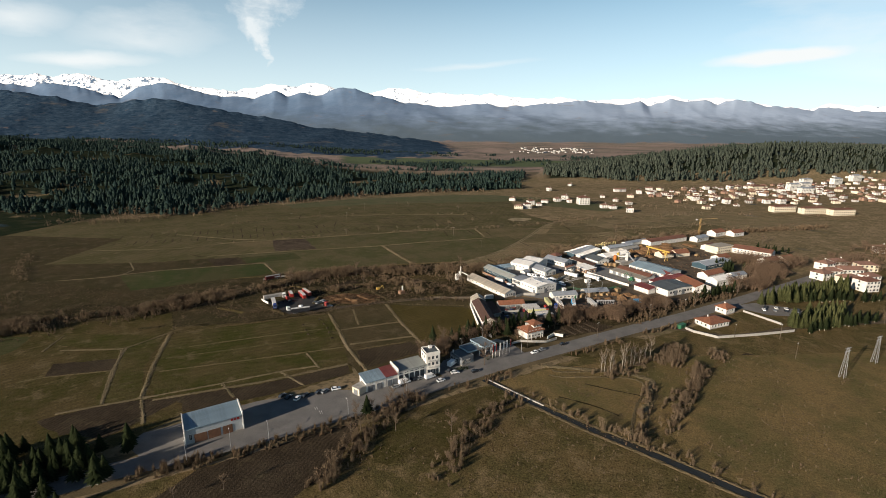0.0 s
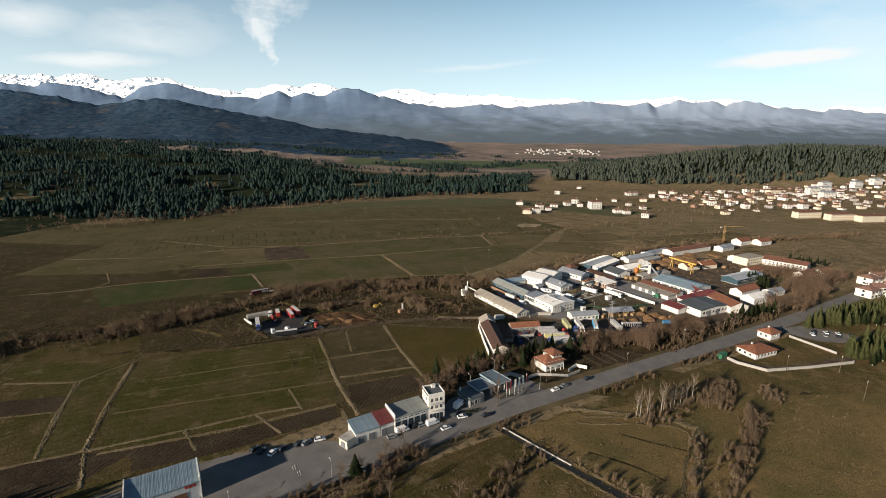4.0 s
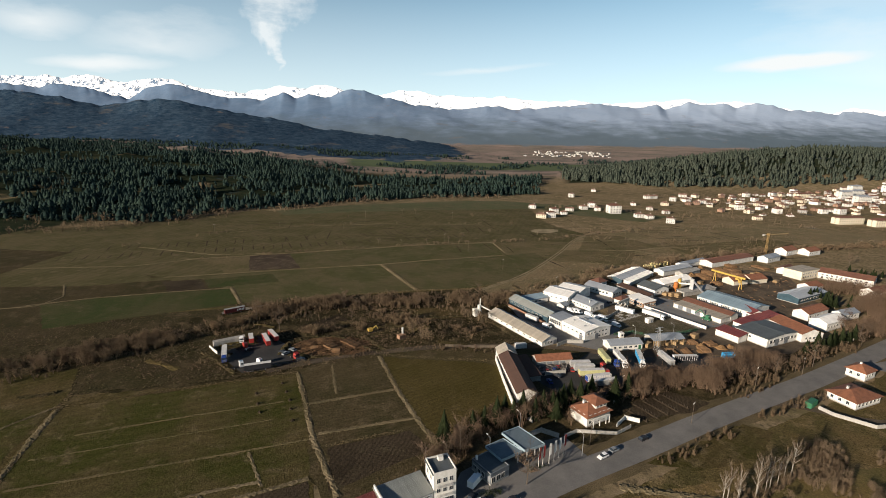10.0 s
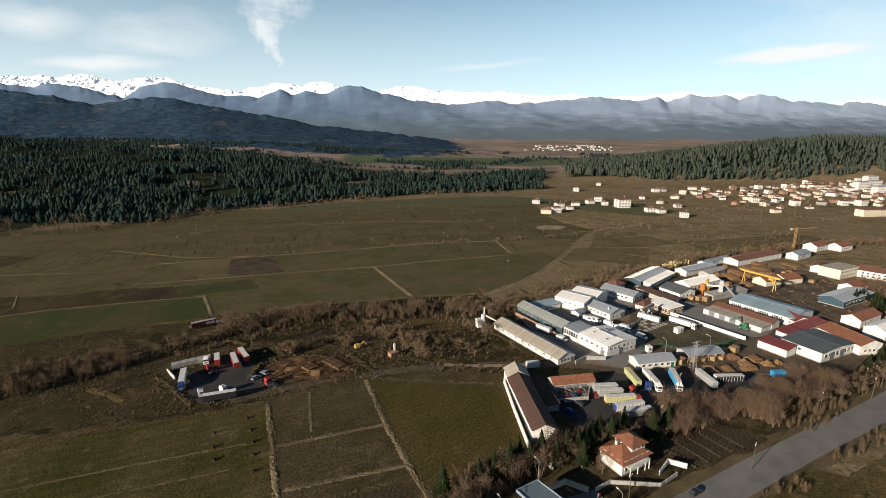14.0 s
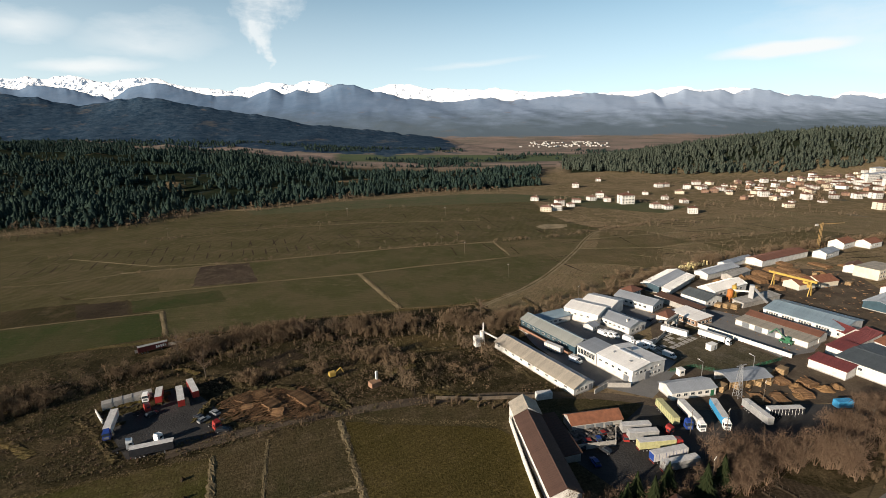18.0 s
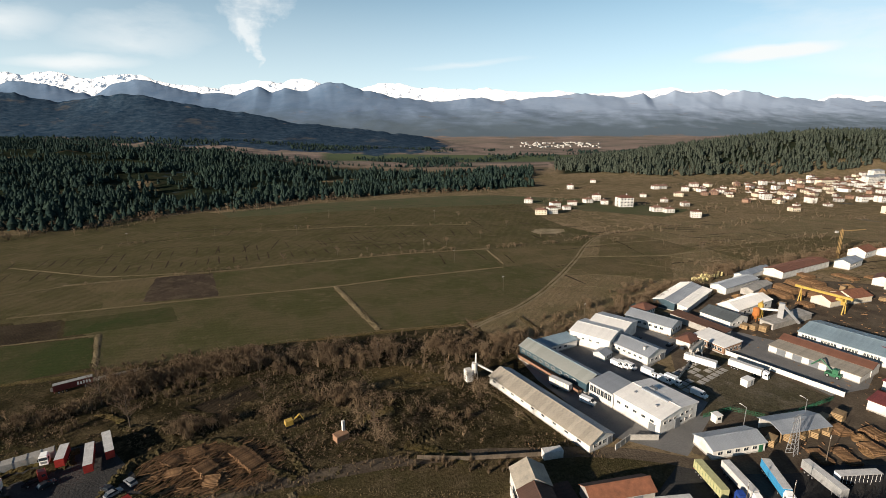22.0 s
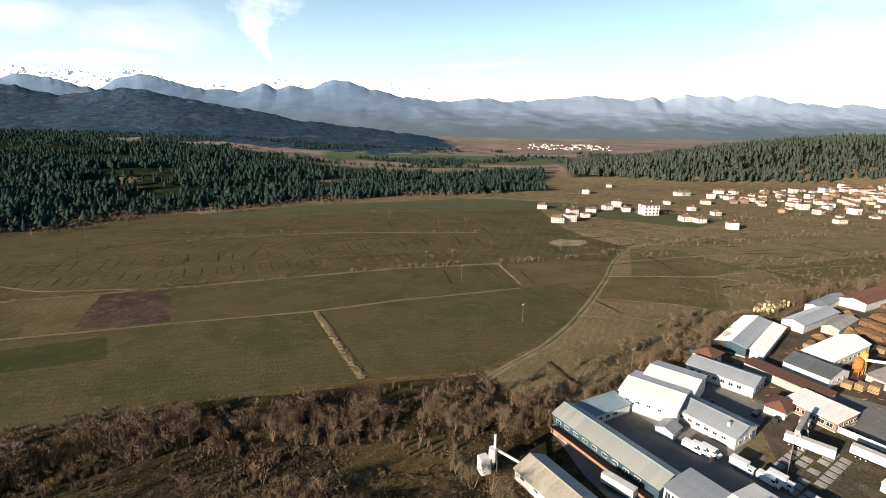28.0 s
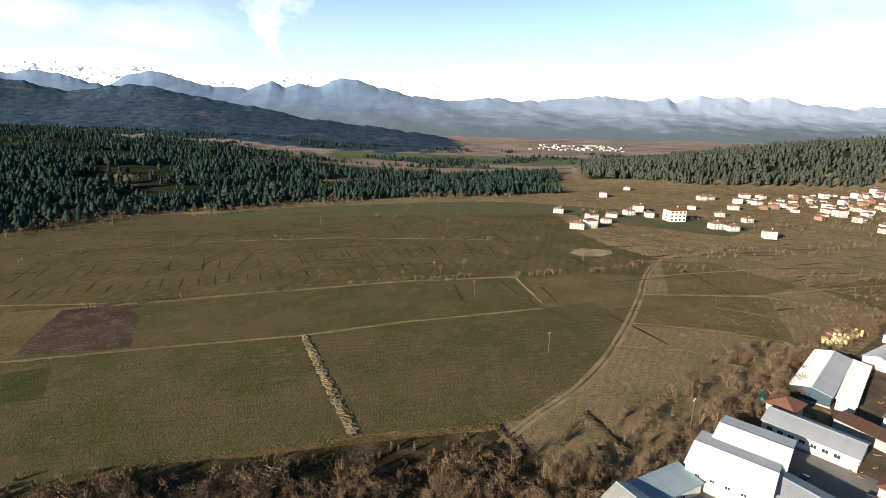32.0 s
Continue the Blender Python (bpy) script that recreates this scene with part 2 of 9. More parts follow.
WHITE = material("white_render", (0.64, 0.62, 0.58), (0.46, 0.44, 0.40), 0.85, 0.35, 5.0, 0.15, spread=0.08)
CREAM = material("cream_render", (0.62, 0.55, 0.42), (0.50, 0.44, 0.34), 0.85, 0.35, 5.0, 0.15, spread=0.08)
CONCRETE = material("concrete", (0.36, 0.34, 0.31), (0.24, 0.23, 0.21), 0.9, 0.4, 4.0, 0.3)
GREY_ROOF = material("grey_sheet_roof", (0.29, 0.31, 0.335), (0.20, 0.22, 0.245), 0.5, 0.16, 3.0, 0.1, metal=0.1, vary=0.04)
BLUE_ROOF = material("blue_grey_sheet_roof", (0.24, 0.31, 0.35), (0.17, 0.23, 0.27), 0.5, 0.2, 3.0, 0.1, metal=0.1, vary=0.08)
TAN_ROOF = material("weathered_tan_roof", (0.34, 0.30, 0.24), (0.22, 0.20, 0.17), 0.85, 0.3, 3.0, 0.3, vary=0.12)
WHITE_ROOF = material("pale_membrane_roof", (0.76, 0.74, 0.70), (0.62, 0.60, 0.57), 0.7, 0.2, 3.0, 0.1, spread=0.08, vary=0.04)
TILE_ROOF = material("orange_clay_tiles", (0.225, 0.092, 0.050), (0.150, 0.064, 0.036), 0.8, 0.6, 7.0, 0.6, vary=0.12)
DARKRED_ROOF = material("dark_red_roof", (0.17, 0.045, 0.04), (0.11, 0.03, 0.03), 0.6, 0.3, 4.0, 0.3, vary=0.1)
BROWN_ROOF = material("brown_roof", (0.145, 0.066, 0.043), (0.10, 0.047, 0.032), 0.8, 0.3, 4.0, 0.3, vary=0.08)
DARK_ROOF = material("dark_grey_roof", (0.085, 0.095, 0.10), (0.06, 0.07, 0.075), 0.6, 0.3, 3.0, 0.1, vary=0.08)
GLASS = material("window_glass", (0.03, 0.04, 0.05), (0.02, 0.025, 0.03), 0.12, 0.5, 3.0, 0.0)
ASPHALT = material("asphalt", (0.166, 0.157, 0.148), (0.124, 0.119, 0.113), 0.9, 0.12, 2.5, 0.2, spread=0.12, stretch=(1, 1, 1))
DIRT = material("bare_dirt", (0.112, 0.089, 0.064), (0.064, 0.049, 0.036), 0.95, 0.12, 1.5, 0.5, spread=0.25)
# Dark yard dirt; the lorry park's shade is put into the colour.
SHADE_DIRT = material("shade_darkened_dirt", (0.040, 0.038, 0.036), (0.023, 0.022, 0.021), 0.85, 0.10, 1.5, 0.5, spread=0.25)
GRASS = field_material("winter_grass", (0.088, 0.075, 0.036), (0.122, 0.095, 0.052), (0.140, 0.105, 0.062), -0.25, 0.04, 4.0, 0.4, 0.32)
PLOUGH = field_material("ploughed_soil", (0.036, 0.027, 0.018), (0.054, 0.041, 0.027), (0.066, 0.053, 0.032), 0.3, 0.16, 1.6)
WHEAT_A = field_material("young_wheat", (0.063, 0.062, 0.026), (0.090, 0.075, 0.039), (0.104, 0.084, 0.047), 1.30, 0.05, 3.4, 0.15, 0.24, 0.60)
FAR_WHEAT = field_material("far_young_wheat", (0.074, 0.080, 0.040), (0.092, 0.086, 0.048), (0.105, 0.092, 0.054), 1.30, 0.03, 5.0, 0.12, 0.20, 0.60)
WHEAT_B = field_material("dark_young_wheat", (0.040, 0.050, 0.018), (0.060, 0.056, 0.026), (0.076, 0.063, 0.034), 1.30, 0.04, 3.0, 0.14, 0.20, 0.60)
GREEN_A = field_material("grazed_pasture", (0.046, 0.046, 0.013), (0.074, 0.058, 0.025), (0.104, 0.080, 0.042), 1.15, 0.08, 4.5, 0.35, 0.36, 0.60)
GREEN_C = field_material("mixed_meadow_grass", (0.050, 0.044, 0.015), (0.078, 0.058, 0.026), (0.106, 0.080, 0.042), 0.9, 0.08, 3.6, 0.4, 0.38, 0.58)
FURROW = field_material("furrowed_grass", (0.070, 0.062, 0.028), (0.094, 0.077, 0.040), (0.115, 0.090, 0.052), 0.25, 0.06, 7.0, 0.2, 0.26)
FALLOW = field_material("fallow_soil", (0.056, 0.043, 0.023), (0.042, 0.036, 0.017), (0.080, 0.060, 0.034), -0.25, 0.06, 2.4, 0.45, 0.40, 0.57)
PLOT = field_material("weedy_plot", (0.050, 0.043, 0.020), (0.068, 0.052, 0.027), (0.088, 0.067, 0.038), 1.15, 0.07, 2.2, 0.35, 0.40, 0.56)
BARN_GRASS = field_material("golden_olive_grass", (0.058, 0.046, 0.015), (0.072, 0.055, 0.020), (0.084, 0.063, 0.027), 0.9, 0.07, 2.4, 0.3, 0.40, 0.60)
BROWN_PASTURE = field_material("brown_rough_pasture", (0.178, 0.132, 0.076), (0.136, 0.110, 0.059), (0.222, 0.168, 0.103), 0.5, 0.06, 3.2, 0.4, 0.34, 0.60)
LOW_MEADOW = field_material("rough_brown_meadow", (0.112, 0.080, 0.036), (0.072, 0.060, 0.024), (0.150, 0.110, 0.056), 0.4, 0.03, 4.0, 0.45, 0.42, 0.57)
TILTH = field_material("weedy_tilth", (0.046, 0.035, 0.026), (0.070, 0.052, 0.037), (0.094, 0.072, 0.048), 1.15, 0.14, 1.8, 0.5, 0.45, 0.55)
MEADOW = field_material("brown_meadow", (0.160, 0.112, 0.050), (0.098, 0.082, 0.034), (0.118, 0.084, 0.042), 0.55, 0.015, 5.0, 0.3, 0.28)
SCRUB = field_material("rough_scrub", (0.024, 0.020, 0.010), (0.042, 0.034, 0.017), (0.078, 0.060, 0.033), 0.3, 0.05, 3.0, 0.5, 0.45, 0.53)
COURT = material("worn_grey_court", (0.165, 0.160, 0.152), (0.115, 0.113, 0.110), 0.85, 0.09, 2.0, 0.2, spread=0.16)
EMPTY_YARD = field_material("trodden_yard_earth", (0.092, 0.076, 0.050), (0.062, 0.056, 0.032), (0.120, 0.104, 0.078), 0.6, 0.03, 3.0, 0.35, 0.3, 0.56)
WATER = material("dark_stream_water", (0.02, 0.022, 0.02), (0.03, 0.03, 0.025), 0.08, 0.3, 2.0, 0.1)
STRAW = material("dry_straw_grass", (0.120, 0.092, 0.053), (0.070, 0.056, 0.031), 0.95, 0.07, 2.2, 0.5, spread=0.3)
BAULK = material("bleached_baulk_grass", (0.168, 0.132, 0.080), (0.092, 0.075, 0.042), 0.95, 0.07, 2.2, 0.5, spread=0.3)
SAND = material("pale_trodden_sand", (0.280, 0.225, 0.145), (0.165, 0.132, 0.080), 0.95, 0.10, 1.2, 0.4, spread=0.2)
CONIFER = foliage("conifer_needles", (0.009, 0.015, 0.007), (0.030, 0.036, 0.016))
# Needles of the far woods; some distance haze is mixed into the colours.
WOODLAND = foliage("hazed_green_needles", (0.008, 0.018, 0.022), (0.034, 0.050, 0.036))
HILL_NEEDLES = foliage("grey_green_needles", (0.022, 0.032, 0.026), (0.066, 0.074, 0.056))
TWIG = foliage("bare_twigs", (0.070, 0.051, 0.035), (0.165, 0.117, 0.072))
TRACK = material("pale_wheel_rut", (0.225, 0.178, 0.112), (0.150, 0.120, 0.074), 0.95, 0.1, 2.2, 0.3, spread=0.2)
BROWN_TWIG = foliage("red_brown_twigs", (0.080, 0.058, 0.040), (0.170, 0.124, 0.080))
TREE_TWIG = foliage("grey_brown_twigs", (0.066, 0.047, 0.034), (0.155, 0.105, 0.070))

# ---- building blocks ----
K = 1.18      # metres to one step of the plan


class Geo:
    """Gathers vertices and faces of one mesh."""

    def __init__(self):
        self.v, self.f = [], []

    def add(self, verts, faces):
        n = len(self.v)
        self.v += [tuple(p) for p in verts]
        self.f += [tuple(i + n for i in q) for q in faces]
        return self

    def box(self, x, y, z, sx, sy, sz, rz=0.0):
        """A box by the centre of its base."""
        c, s = math.cos(rz), math.sin(rz)
        out = []
        for dz in (0, sz):
            for dx, dy in ((-1, -1), (1, -1), (1, 1), (-1, 1)):
                px, py = dx * sx / 2, dy * sy / 2
                out.append((x + c * px - s * py, y + s * px + c * py, z + dz))
        return self.add(out, [(3, 2, 1, 0), (4, 5, 6, 7), (0, 1, 5, 4), (1, 2, 6, 5), (2, 3, 7, 6), (3, 0, 4, 7)])

    def prism(self, poly, z0, z1):
        n = len(poly)
        return self.add([(*p, z0) for p in poly] + [(*p, z1) for p in poly],
                        [tuple(range(n - 1, -1, -1)), tuple(range(n, 2 * n))] + [(i, (i + 1) % n, n + (i + 1) % n, n + i) for i in range(n)])

    def extrude_x(self, poly, x0, x1):
        """A profile in y, z pushed along x."""
        n = len(poly)
        return self.add([(x0, *p) for p in poly] + [(x1, *p) for p in poly],
                        [tuple(range(n - 1, -1, -1)), tuple(range(n, 2 * n))] + [(i, (i + 1) % n, n + (i + 1) % n, n + i) for i in range(n)])

    def tube(self, p, q, r0, r1=None, n=6):
        p, q = Vector(p), Vector(q)
        r1 = r0 if r1 is None else r1
        d = (q - p).normalized()
        a = d.orthogonal().normalized()
        b = d.cross(a)
        ring = [(math.cos(2 * math.pi * i / n), math.sin(2 * math.pi * i / n)) for i in range(n)]
        vs = [p + r0 * (c * a + s * b) for c, s in ring] + [q + r1 * (c * a + s * b) for c, s in ring]
        return self.add(vs, [tuple(range(n - 1, -1, -1)), tuple(range(n, 2 * n))] + [(i, (i + 1) % n, n + (i + 1) % n, n + i) for i in range(n)])

    def mesh(self, name, *mats):
        me = bpy.data.meshes.new(name)
        me.from_pydata(self.v, [], self.f)
        for m in mats:
            me.materials.append(m)
        return me


def part(name, geo, mat, parent, label=""):
    ob = new(name, geo.mesh(name, mat) if isinstance(geo, Geo) else geo)
    ob.parent = parent
    return tagged(ob, label)


def thing(name, x, y, z=0.0, rz=0.0, label="", category="", group=""):
    """An empty at a thing's base, in metres; rz in radians."""
    ob = new(name)
    ob.empty_display_size = 0.3
    ob.matrix_world = Matrix.Translation((x, y, z)) @ Matrix.Rotation(rz, 4, "Z")
    return tagged(ob, label, category, group)


def lone(name, geo, mat, label="", category="", group="", kind=""):
    return tagged(new(name, geo.mesh(name, mat)), label, category, group, kind)


def smooth(t):
    t = np.clip(t, 0, 1)
    return t * t * (3 - 2 * t)


# ---- the lie of the land ----
def value_noise(x, y, seed=0):
    xi, yi = np.floor(x).astype(np.int64), np.floor(y).astype(np.int64)
    u, v = smooth(x - xi), smooth(y - yi)

    def corner(i, j):
        h = (i * 374761393 + j * 668265263 + seed * 974711) & 0x7FFFFFFF
        h = ((h ^ (h >> 13)) * 1274126177) & 0x7FFFFFFF
        return ((h ^ (h >> 16)) & 0xFFFF) / 65535.0
    return (corner(xi, yi) * (1 - u) + corner(xi + 1, yi) * u) * (1 - v) + (corner(xi, yi + 1) * (1 - u) + corner(xi + 1, yi + 1) * u) * v


def fbm(x, y, octaves=4, seed=0):
    out, amp, tot = 0, 1.0, 0
    for o in range(octaves):
        out, tot = out + amp * value_noise(x * 2**o, y * 2**o, seed + o), tot + amp
        amp *= 0.5
    return out / tot


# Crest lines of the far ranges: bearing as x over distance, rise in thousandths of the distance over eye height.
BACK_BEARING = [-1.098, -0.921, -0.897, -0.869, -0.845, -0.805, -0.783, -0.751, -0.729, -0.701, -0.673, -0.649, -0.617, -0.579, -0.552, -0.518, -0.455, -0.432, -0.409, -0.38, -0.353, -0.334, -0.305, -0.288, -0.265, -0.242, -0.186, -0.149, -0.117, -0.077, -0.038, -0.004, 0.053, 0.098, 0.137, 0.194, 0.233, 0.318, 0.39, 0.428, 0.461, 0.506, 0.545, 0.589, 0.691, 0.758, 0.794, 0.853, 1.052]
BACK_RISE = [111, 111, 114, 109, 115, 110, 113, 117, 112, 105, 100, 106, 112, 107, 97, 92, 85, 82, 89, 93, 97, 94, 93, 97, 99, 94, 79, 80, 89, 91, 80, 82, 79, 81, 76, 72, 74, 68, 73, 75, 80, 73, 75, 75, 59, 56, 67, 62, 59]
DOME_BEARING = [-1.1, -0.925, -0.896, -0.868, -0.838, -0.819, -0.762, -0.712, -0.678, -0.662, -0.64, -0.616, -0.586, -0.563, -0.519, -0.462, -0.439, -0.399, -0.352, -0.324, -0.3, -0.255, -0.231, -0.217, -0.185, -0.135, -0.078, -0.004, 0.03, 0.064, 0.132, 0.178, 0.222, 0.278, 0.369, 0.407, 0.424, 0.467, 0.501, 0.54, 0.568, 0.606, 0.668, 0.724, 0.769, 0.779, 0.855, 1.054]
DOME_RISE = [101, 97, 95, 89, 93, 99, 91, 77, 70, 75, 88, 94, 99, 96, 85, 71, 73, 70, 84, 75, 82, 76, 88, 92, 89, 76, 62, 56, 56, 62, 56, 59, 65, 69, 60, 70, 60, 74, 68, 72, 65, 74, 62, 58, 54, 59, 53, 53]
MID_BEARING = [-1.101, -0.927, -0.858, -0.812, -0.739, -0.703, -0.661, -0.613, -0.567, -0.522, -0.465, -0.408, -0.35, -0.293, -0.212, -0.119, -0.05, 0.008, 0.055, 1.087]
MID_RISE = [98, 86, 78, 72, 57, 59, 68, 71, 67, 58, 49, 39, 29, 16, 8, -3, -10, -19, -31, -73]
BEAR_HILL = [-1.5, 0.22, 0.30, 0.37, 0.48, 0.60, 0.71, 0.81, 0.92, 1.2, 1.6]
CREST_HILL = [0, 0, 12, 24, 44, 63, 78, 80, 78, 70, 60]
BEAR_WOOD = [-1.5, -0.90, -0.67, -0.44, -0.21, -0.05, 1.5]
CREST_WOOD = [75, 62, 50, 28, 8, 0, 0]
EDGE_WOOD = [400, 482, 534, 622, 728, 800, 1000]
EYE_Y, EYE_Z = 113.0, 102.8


def ridged(x, y, octaves=4, seed=0):
    out, amp, tot = 0, 1.0, 0
    for o in range(octaves):
        out, tot = out + amp * (1 - np.abs(2 * value_noise(x * 2**o, y * 2**o, seed + o) - 1)), tot + amp
        amp *= 0.45
    return out / tot


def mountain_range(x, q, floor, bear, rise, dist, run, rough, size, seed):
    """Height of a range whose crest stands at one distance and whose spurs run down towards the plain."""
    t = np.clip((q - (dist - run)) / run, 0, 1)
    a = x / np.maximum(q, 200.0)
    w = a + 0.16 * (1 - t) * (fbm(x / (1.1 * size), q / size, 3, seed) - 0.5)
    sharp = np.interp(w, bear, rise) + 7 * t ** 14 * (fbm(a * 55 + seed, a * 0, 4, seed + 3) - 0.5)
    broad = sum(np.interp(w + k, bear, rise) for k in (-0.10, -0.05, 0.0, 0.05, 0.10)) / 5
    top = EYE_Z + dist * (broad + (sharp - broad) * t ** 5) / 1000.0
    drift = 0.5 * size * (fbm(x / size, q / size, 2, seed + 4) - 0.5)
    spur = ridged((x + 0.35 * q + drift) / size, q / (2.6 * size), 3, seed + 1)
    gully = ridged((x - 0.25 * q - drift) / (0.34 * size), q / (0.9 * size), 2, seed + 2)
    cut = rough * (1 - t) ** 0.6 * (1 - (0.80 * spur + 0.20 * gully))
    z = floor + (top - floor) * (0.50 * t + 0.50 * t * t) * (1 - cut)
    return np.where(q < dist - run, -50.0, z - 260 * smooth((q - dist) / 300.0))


def land_layers(x, y):
    """Heights of the near country, the wooded slopes, the middle range, the snowy range, and of the plain under them."""
    x, y = np.asarray(x, float), np.asarray(y, float)
    d, q = y - 137.0, y - EYE_Y
    a = x / np.maximum(d, 200.0)
    hill, wood, edge = np.interp(a, BEAR_HILL, CREST_HILL), np.interp(a, BEAR_WOOD, CREST_WOOD), np.interp(a, BEAR_WOOD, EDGE_WOOD)
    up = smooth((d - edge) / (1500 - edge))
    near = wood * up * (0.62 + 0.76 * fbm(x / 190, y / 150, 3, 9))
    near = near + 30 * smooth(wood / 25.0) * smooth((d - edge) / 160.0) * np.maximum(ridged((x + 0.5 * d) / 210, (d - 0.3 * x) / 420, 3, 9) - 0.45, 0)
    near = np.maximum(near, hill * smooth((d - 960) / 330.0) * (1 - 0.6 * smooth((d - 1300) / 700.0)))
    floor = 100 * smooth((q - 1450) / 2650.0) + 9 * smooth((q - 1500) / 600.0) * (fbm(x / 420, y / 300, 3, 61) - 0.5)
    floor = np.where(q < 1450, 0.0, np.maximum(floor, 0.0))
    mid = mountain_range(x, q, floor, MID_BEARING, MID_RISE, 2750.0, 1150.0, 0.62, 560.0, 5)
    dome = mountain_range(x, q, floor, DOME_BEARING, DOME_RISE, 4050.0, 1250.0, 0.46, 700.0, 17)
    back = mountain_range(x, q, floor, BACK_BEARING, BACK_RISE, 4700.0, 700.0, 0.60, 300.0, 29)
    return np.maximum(near, floor), mid, dome, back, floor


def land(x, y):
    return np.maximum.reduce(land_layers(x, y))


def build_ground():
    us = np.concatenate([np.linspace(-1.75, -0.96, 26)[:-1], np.linspace(-0.96, 0.96, 660), np.linspace(0.96, 1.75, 26)[1:]])
    ys = np.concatenate([np.linspace(-700, 700, 50)[:-1], np.linspace(700, 1500, 70)[:-1], np.linspace(1500, 4100, 120)[:-1], np.linspace(4100, 4980, 64)])
    y = np.repeat(ys, len(us))
    x = np.tile(us, len(ys)) * (700 + np.maximum(y - 137, 0))
    near, mid, dome, back, floor = land_layers(x, y)
    z = np.maximum.reduce([near, mid, dome, back])
    n = len(us)
    i = (np.arange(len(ys) - 1)[:, None] * n + np.arange(n - 1)[None, :]).ravel()
    me = bpy.data.meshes.new("ground")
    me.from_pydata(np.stack([x, y, z], 1).tolist(), [], np.stack([i, i + 1, i + n + 1, i + n], 1).tolist())
    me.polygons.foreach_set("use_smooth", [True] * len(me.polygons))
    for key, val in (("slope_wood", np.clip((mid - near - 3) / 10, 0, 1) * (mid >= dome)), ("far_slope", np.clip((np.maximum(dome, back) - np.maximum(near, mid)) / 14, 0, 1)),
                     ("high_snow", np.clip((back - dome) / 12, 0, 1) * (back > near + 20))):
        me.attributes.new(key, "FLOAT", "POINT").data.foreach_set("value", val.astype(np.float32))
    return me


def land_material():
    """Plain, wooded slopes, bare heights and snow, each with stains of its own; haze is painted into the far slopes."""
    m = bpy.data.materials.new("open_country")
    m.use_nodes = True
    n, l = m.node_tree.nodes, m.node_tree.links
    b = n["Principled BSDF"]
    b.inputs["Roughness"].default_value, b.inputs["Specular IOR Level"].default_value = 0.95, 0.0
    co, sep = n.new("ShaderNodeTexCoord"), n.new("ShaderNodeSeparateXYZ")
    l.new(co.outputs["Object"], sep.inputs[0])

    def noise_of(scale, detail=5.0, rough=0.6):
        t = n.new("ShaderNodeTexNoise")
        t.inputs["Scale"].default_value, t.inputs["Detail"].default_value, t.inputs["Roughness"].default_value = scale, detail, rough
        l.new(co.outputs["Object"], t.inputs["Vector"])
        return t.outputs["Fac"]

    def ranged(v, a, c, lo=0.0, hi=1.0):
        r = n.new("ShaderNodeMapRange")
        for key, val in (("From Min", a), ("From Max", c), ("To Min", lo), ("To Max", hi)):
            r.inputs[key].default_value = val
        l.new(v, r.inputs["Value"])
        return r.outputs[0]

    def mixed(f, a, c):
        q = n.new("ShaderNodeMix")
        q.data_type = "RGBA"
        l.new(f, q.inputs["Factor"])
        for key, val in (("A", a), ("B", c)):
            if isinstance(val, tuple):
                q.inputs[key].default_value = (*val, 1)
            else:
                l.new(val, q.inputs[key])
        return q.outputs["Result"]

    def math_of(op, a, c):
        q = n.new("ShaderNodeMath")
        q.operation = op
        for k, val in enumerate((a, c)):
            if isinstance(val, (int, float)):
                q.inputs[k].default_value = val
            else:
                l.new(val, q.inputs[k])
        return q.outputs[0]

    def stored(name):
        q = n.new("ShaderNodeAttribute")
        q.attribute_name = name
        return q.outputs["Fac"]

    grain = noise_of(1.4, 4)
    plain = mixed(ranged(noise_of(0.012), 0.38, 0.62), (0.180, 0.136, 0.080), (0.118, 0.098, 0.052))
    plain = mixed(ranged(noise_of(0.08, 6, 0.7), 0.45, 0.65), plain, (0.230, 0.170, 0.108))
    plain = mixed(ranged(noise_of(0.35, 4, 0.7), 0.52, 0.62), plain, (0.078, 0.062, 0.038))
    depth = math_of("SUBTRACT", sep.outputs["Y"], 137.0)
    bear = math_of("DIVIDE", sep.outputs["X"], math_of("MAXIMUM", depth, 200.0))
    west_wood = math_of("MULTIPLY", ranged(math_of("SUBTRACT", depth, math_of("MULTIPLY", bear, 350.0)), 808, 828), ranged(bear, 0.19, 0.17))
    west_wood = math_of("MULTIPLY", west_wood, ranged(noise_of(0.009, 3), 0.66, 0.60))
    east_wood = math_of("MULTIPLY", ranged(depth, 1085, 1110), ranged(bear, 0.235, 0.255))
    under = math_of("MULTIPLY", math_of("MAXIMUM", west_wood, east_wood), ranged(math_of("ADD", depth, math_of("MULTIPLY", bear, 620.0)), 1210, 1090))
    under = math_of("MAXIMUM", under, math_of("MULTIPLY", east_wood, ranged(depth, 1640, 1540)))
    # reddish heath and stubble of the far valley, strips of dark hedge and of green crop
    strip_map, strips = n.new("ShaderNodeMapping"), n.new("ShaderNodeTexNoise")
    strip_map.inputs["Scale"].default_value, strip_map.inputs["Rotation"].default_value = (0.0035, 0.013, 1.0), (0, 0, 0.12)
    strips.inputs["Scale"].default_value, strips.inputs["Detail"].default_value, strips.inputs["Roughness"].default_value = 1.0, 6.0, 0.6
    l.new(co.outputs["Object"], strip_map.inputs["Vector"]), l.new(strip_map.outputs[0], strips.inputs["Vector"])
    far = mixed(ranged(noise_of(0.005, 6), 0.40, 0.58), (0.225, 0.170, 0.145), (0.168, 0.142, 0.118))
    far = mixed(ranged(strips.outputs["Fac"], 0.53, 0.60), far, (0.092, 0.084, 0.072))
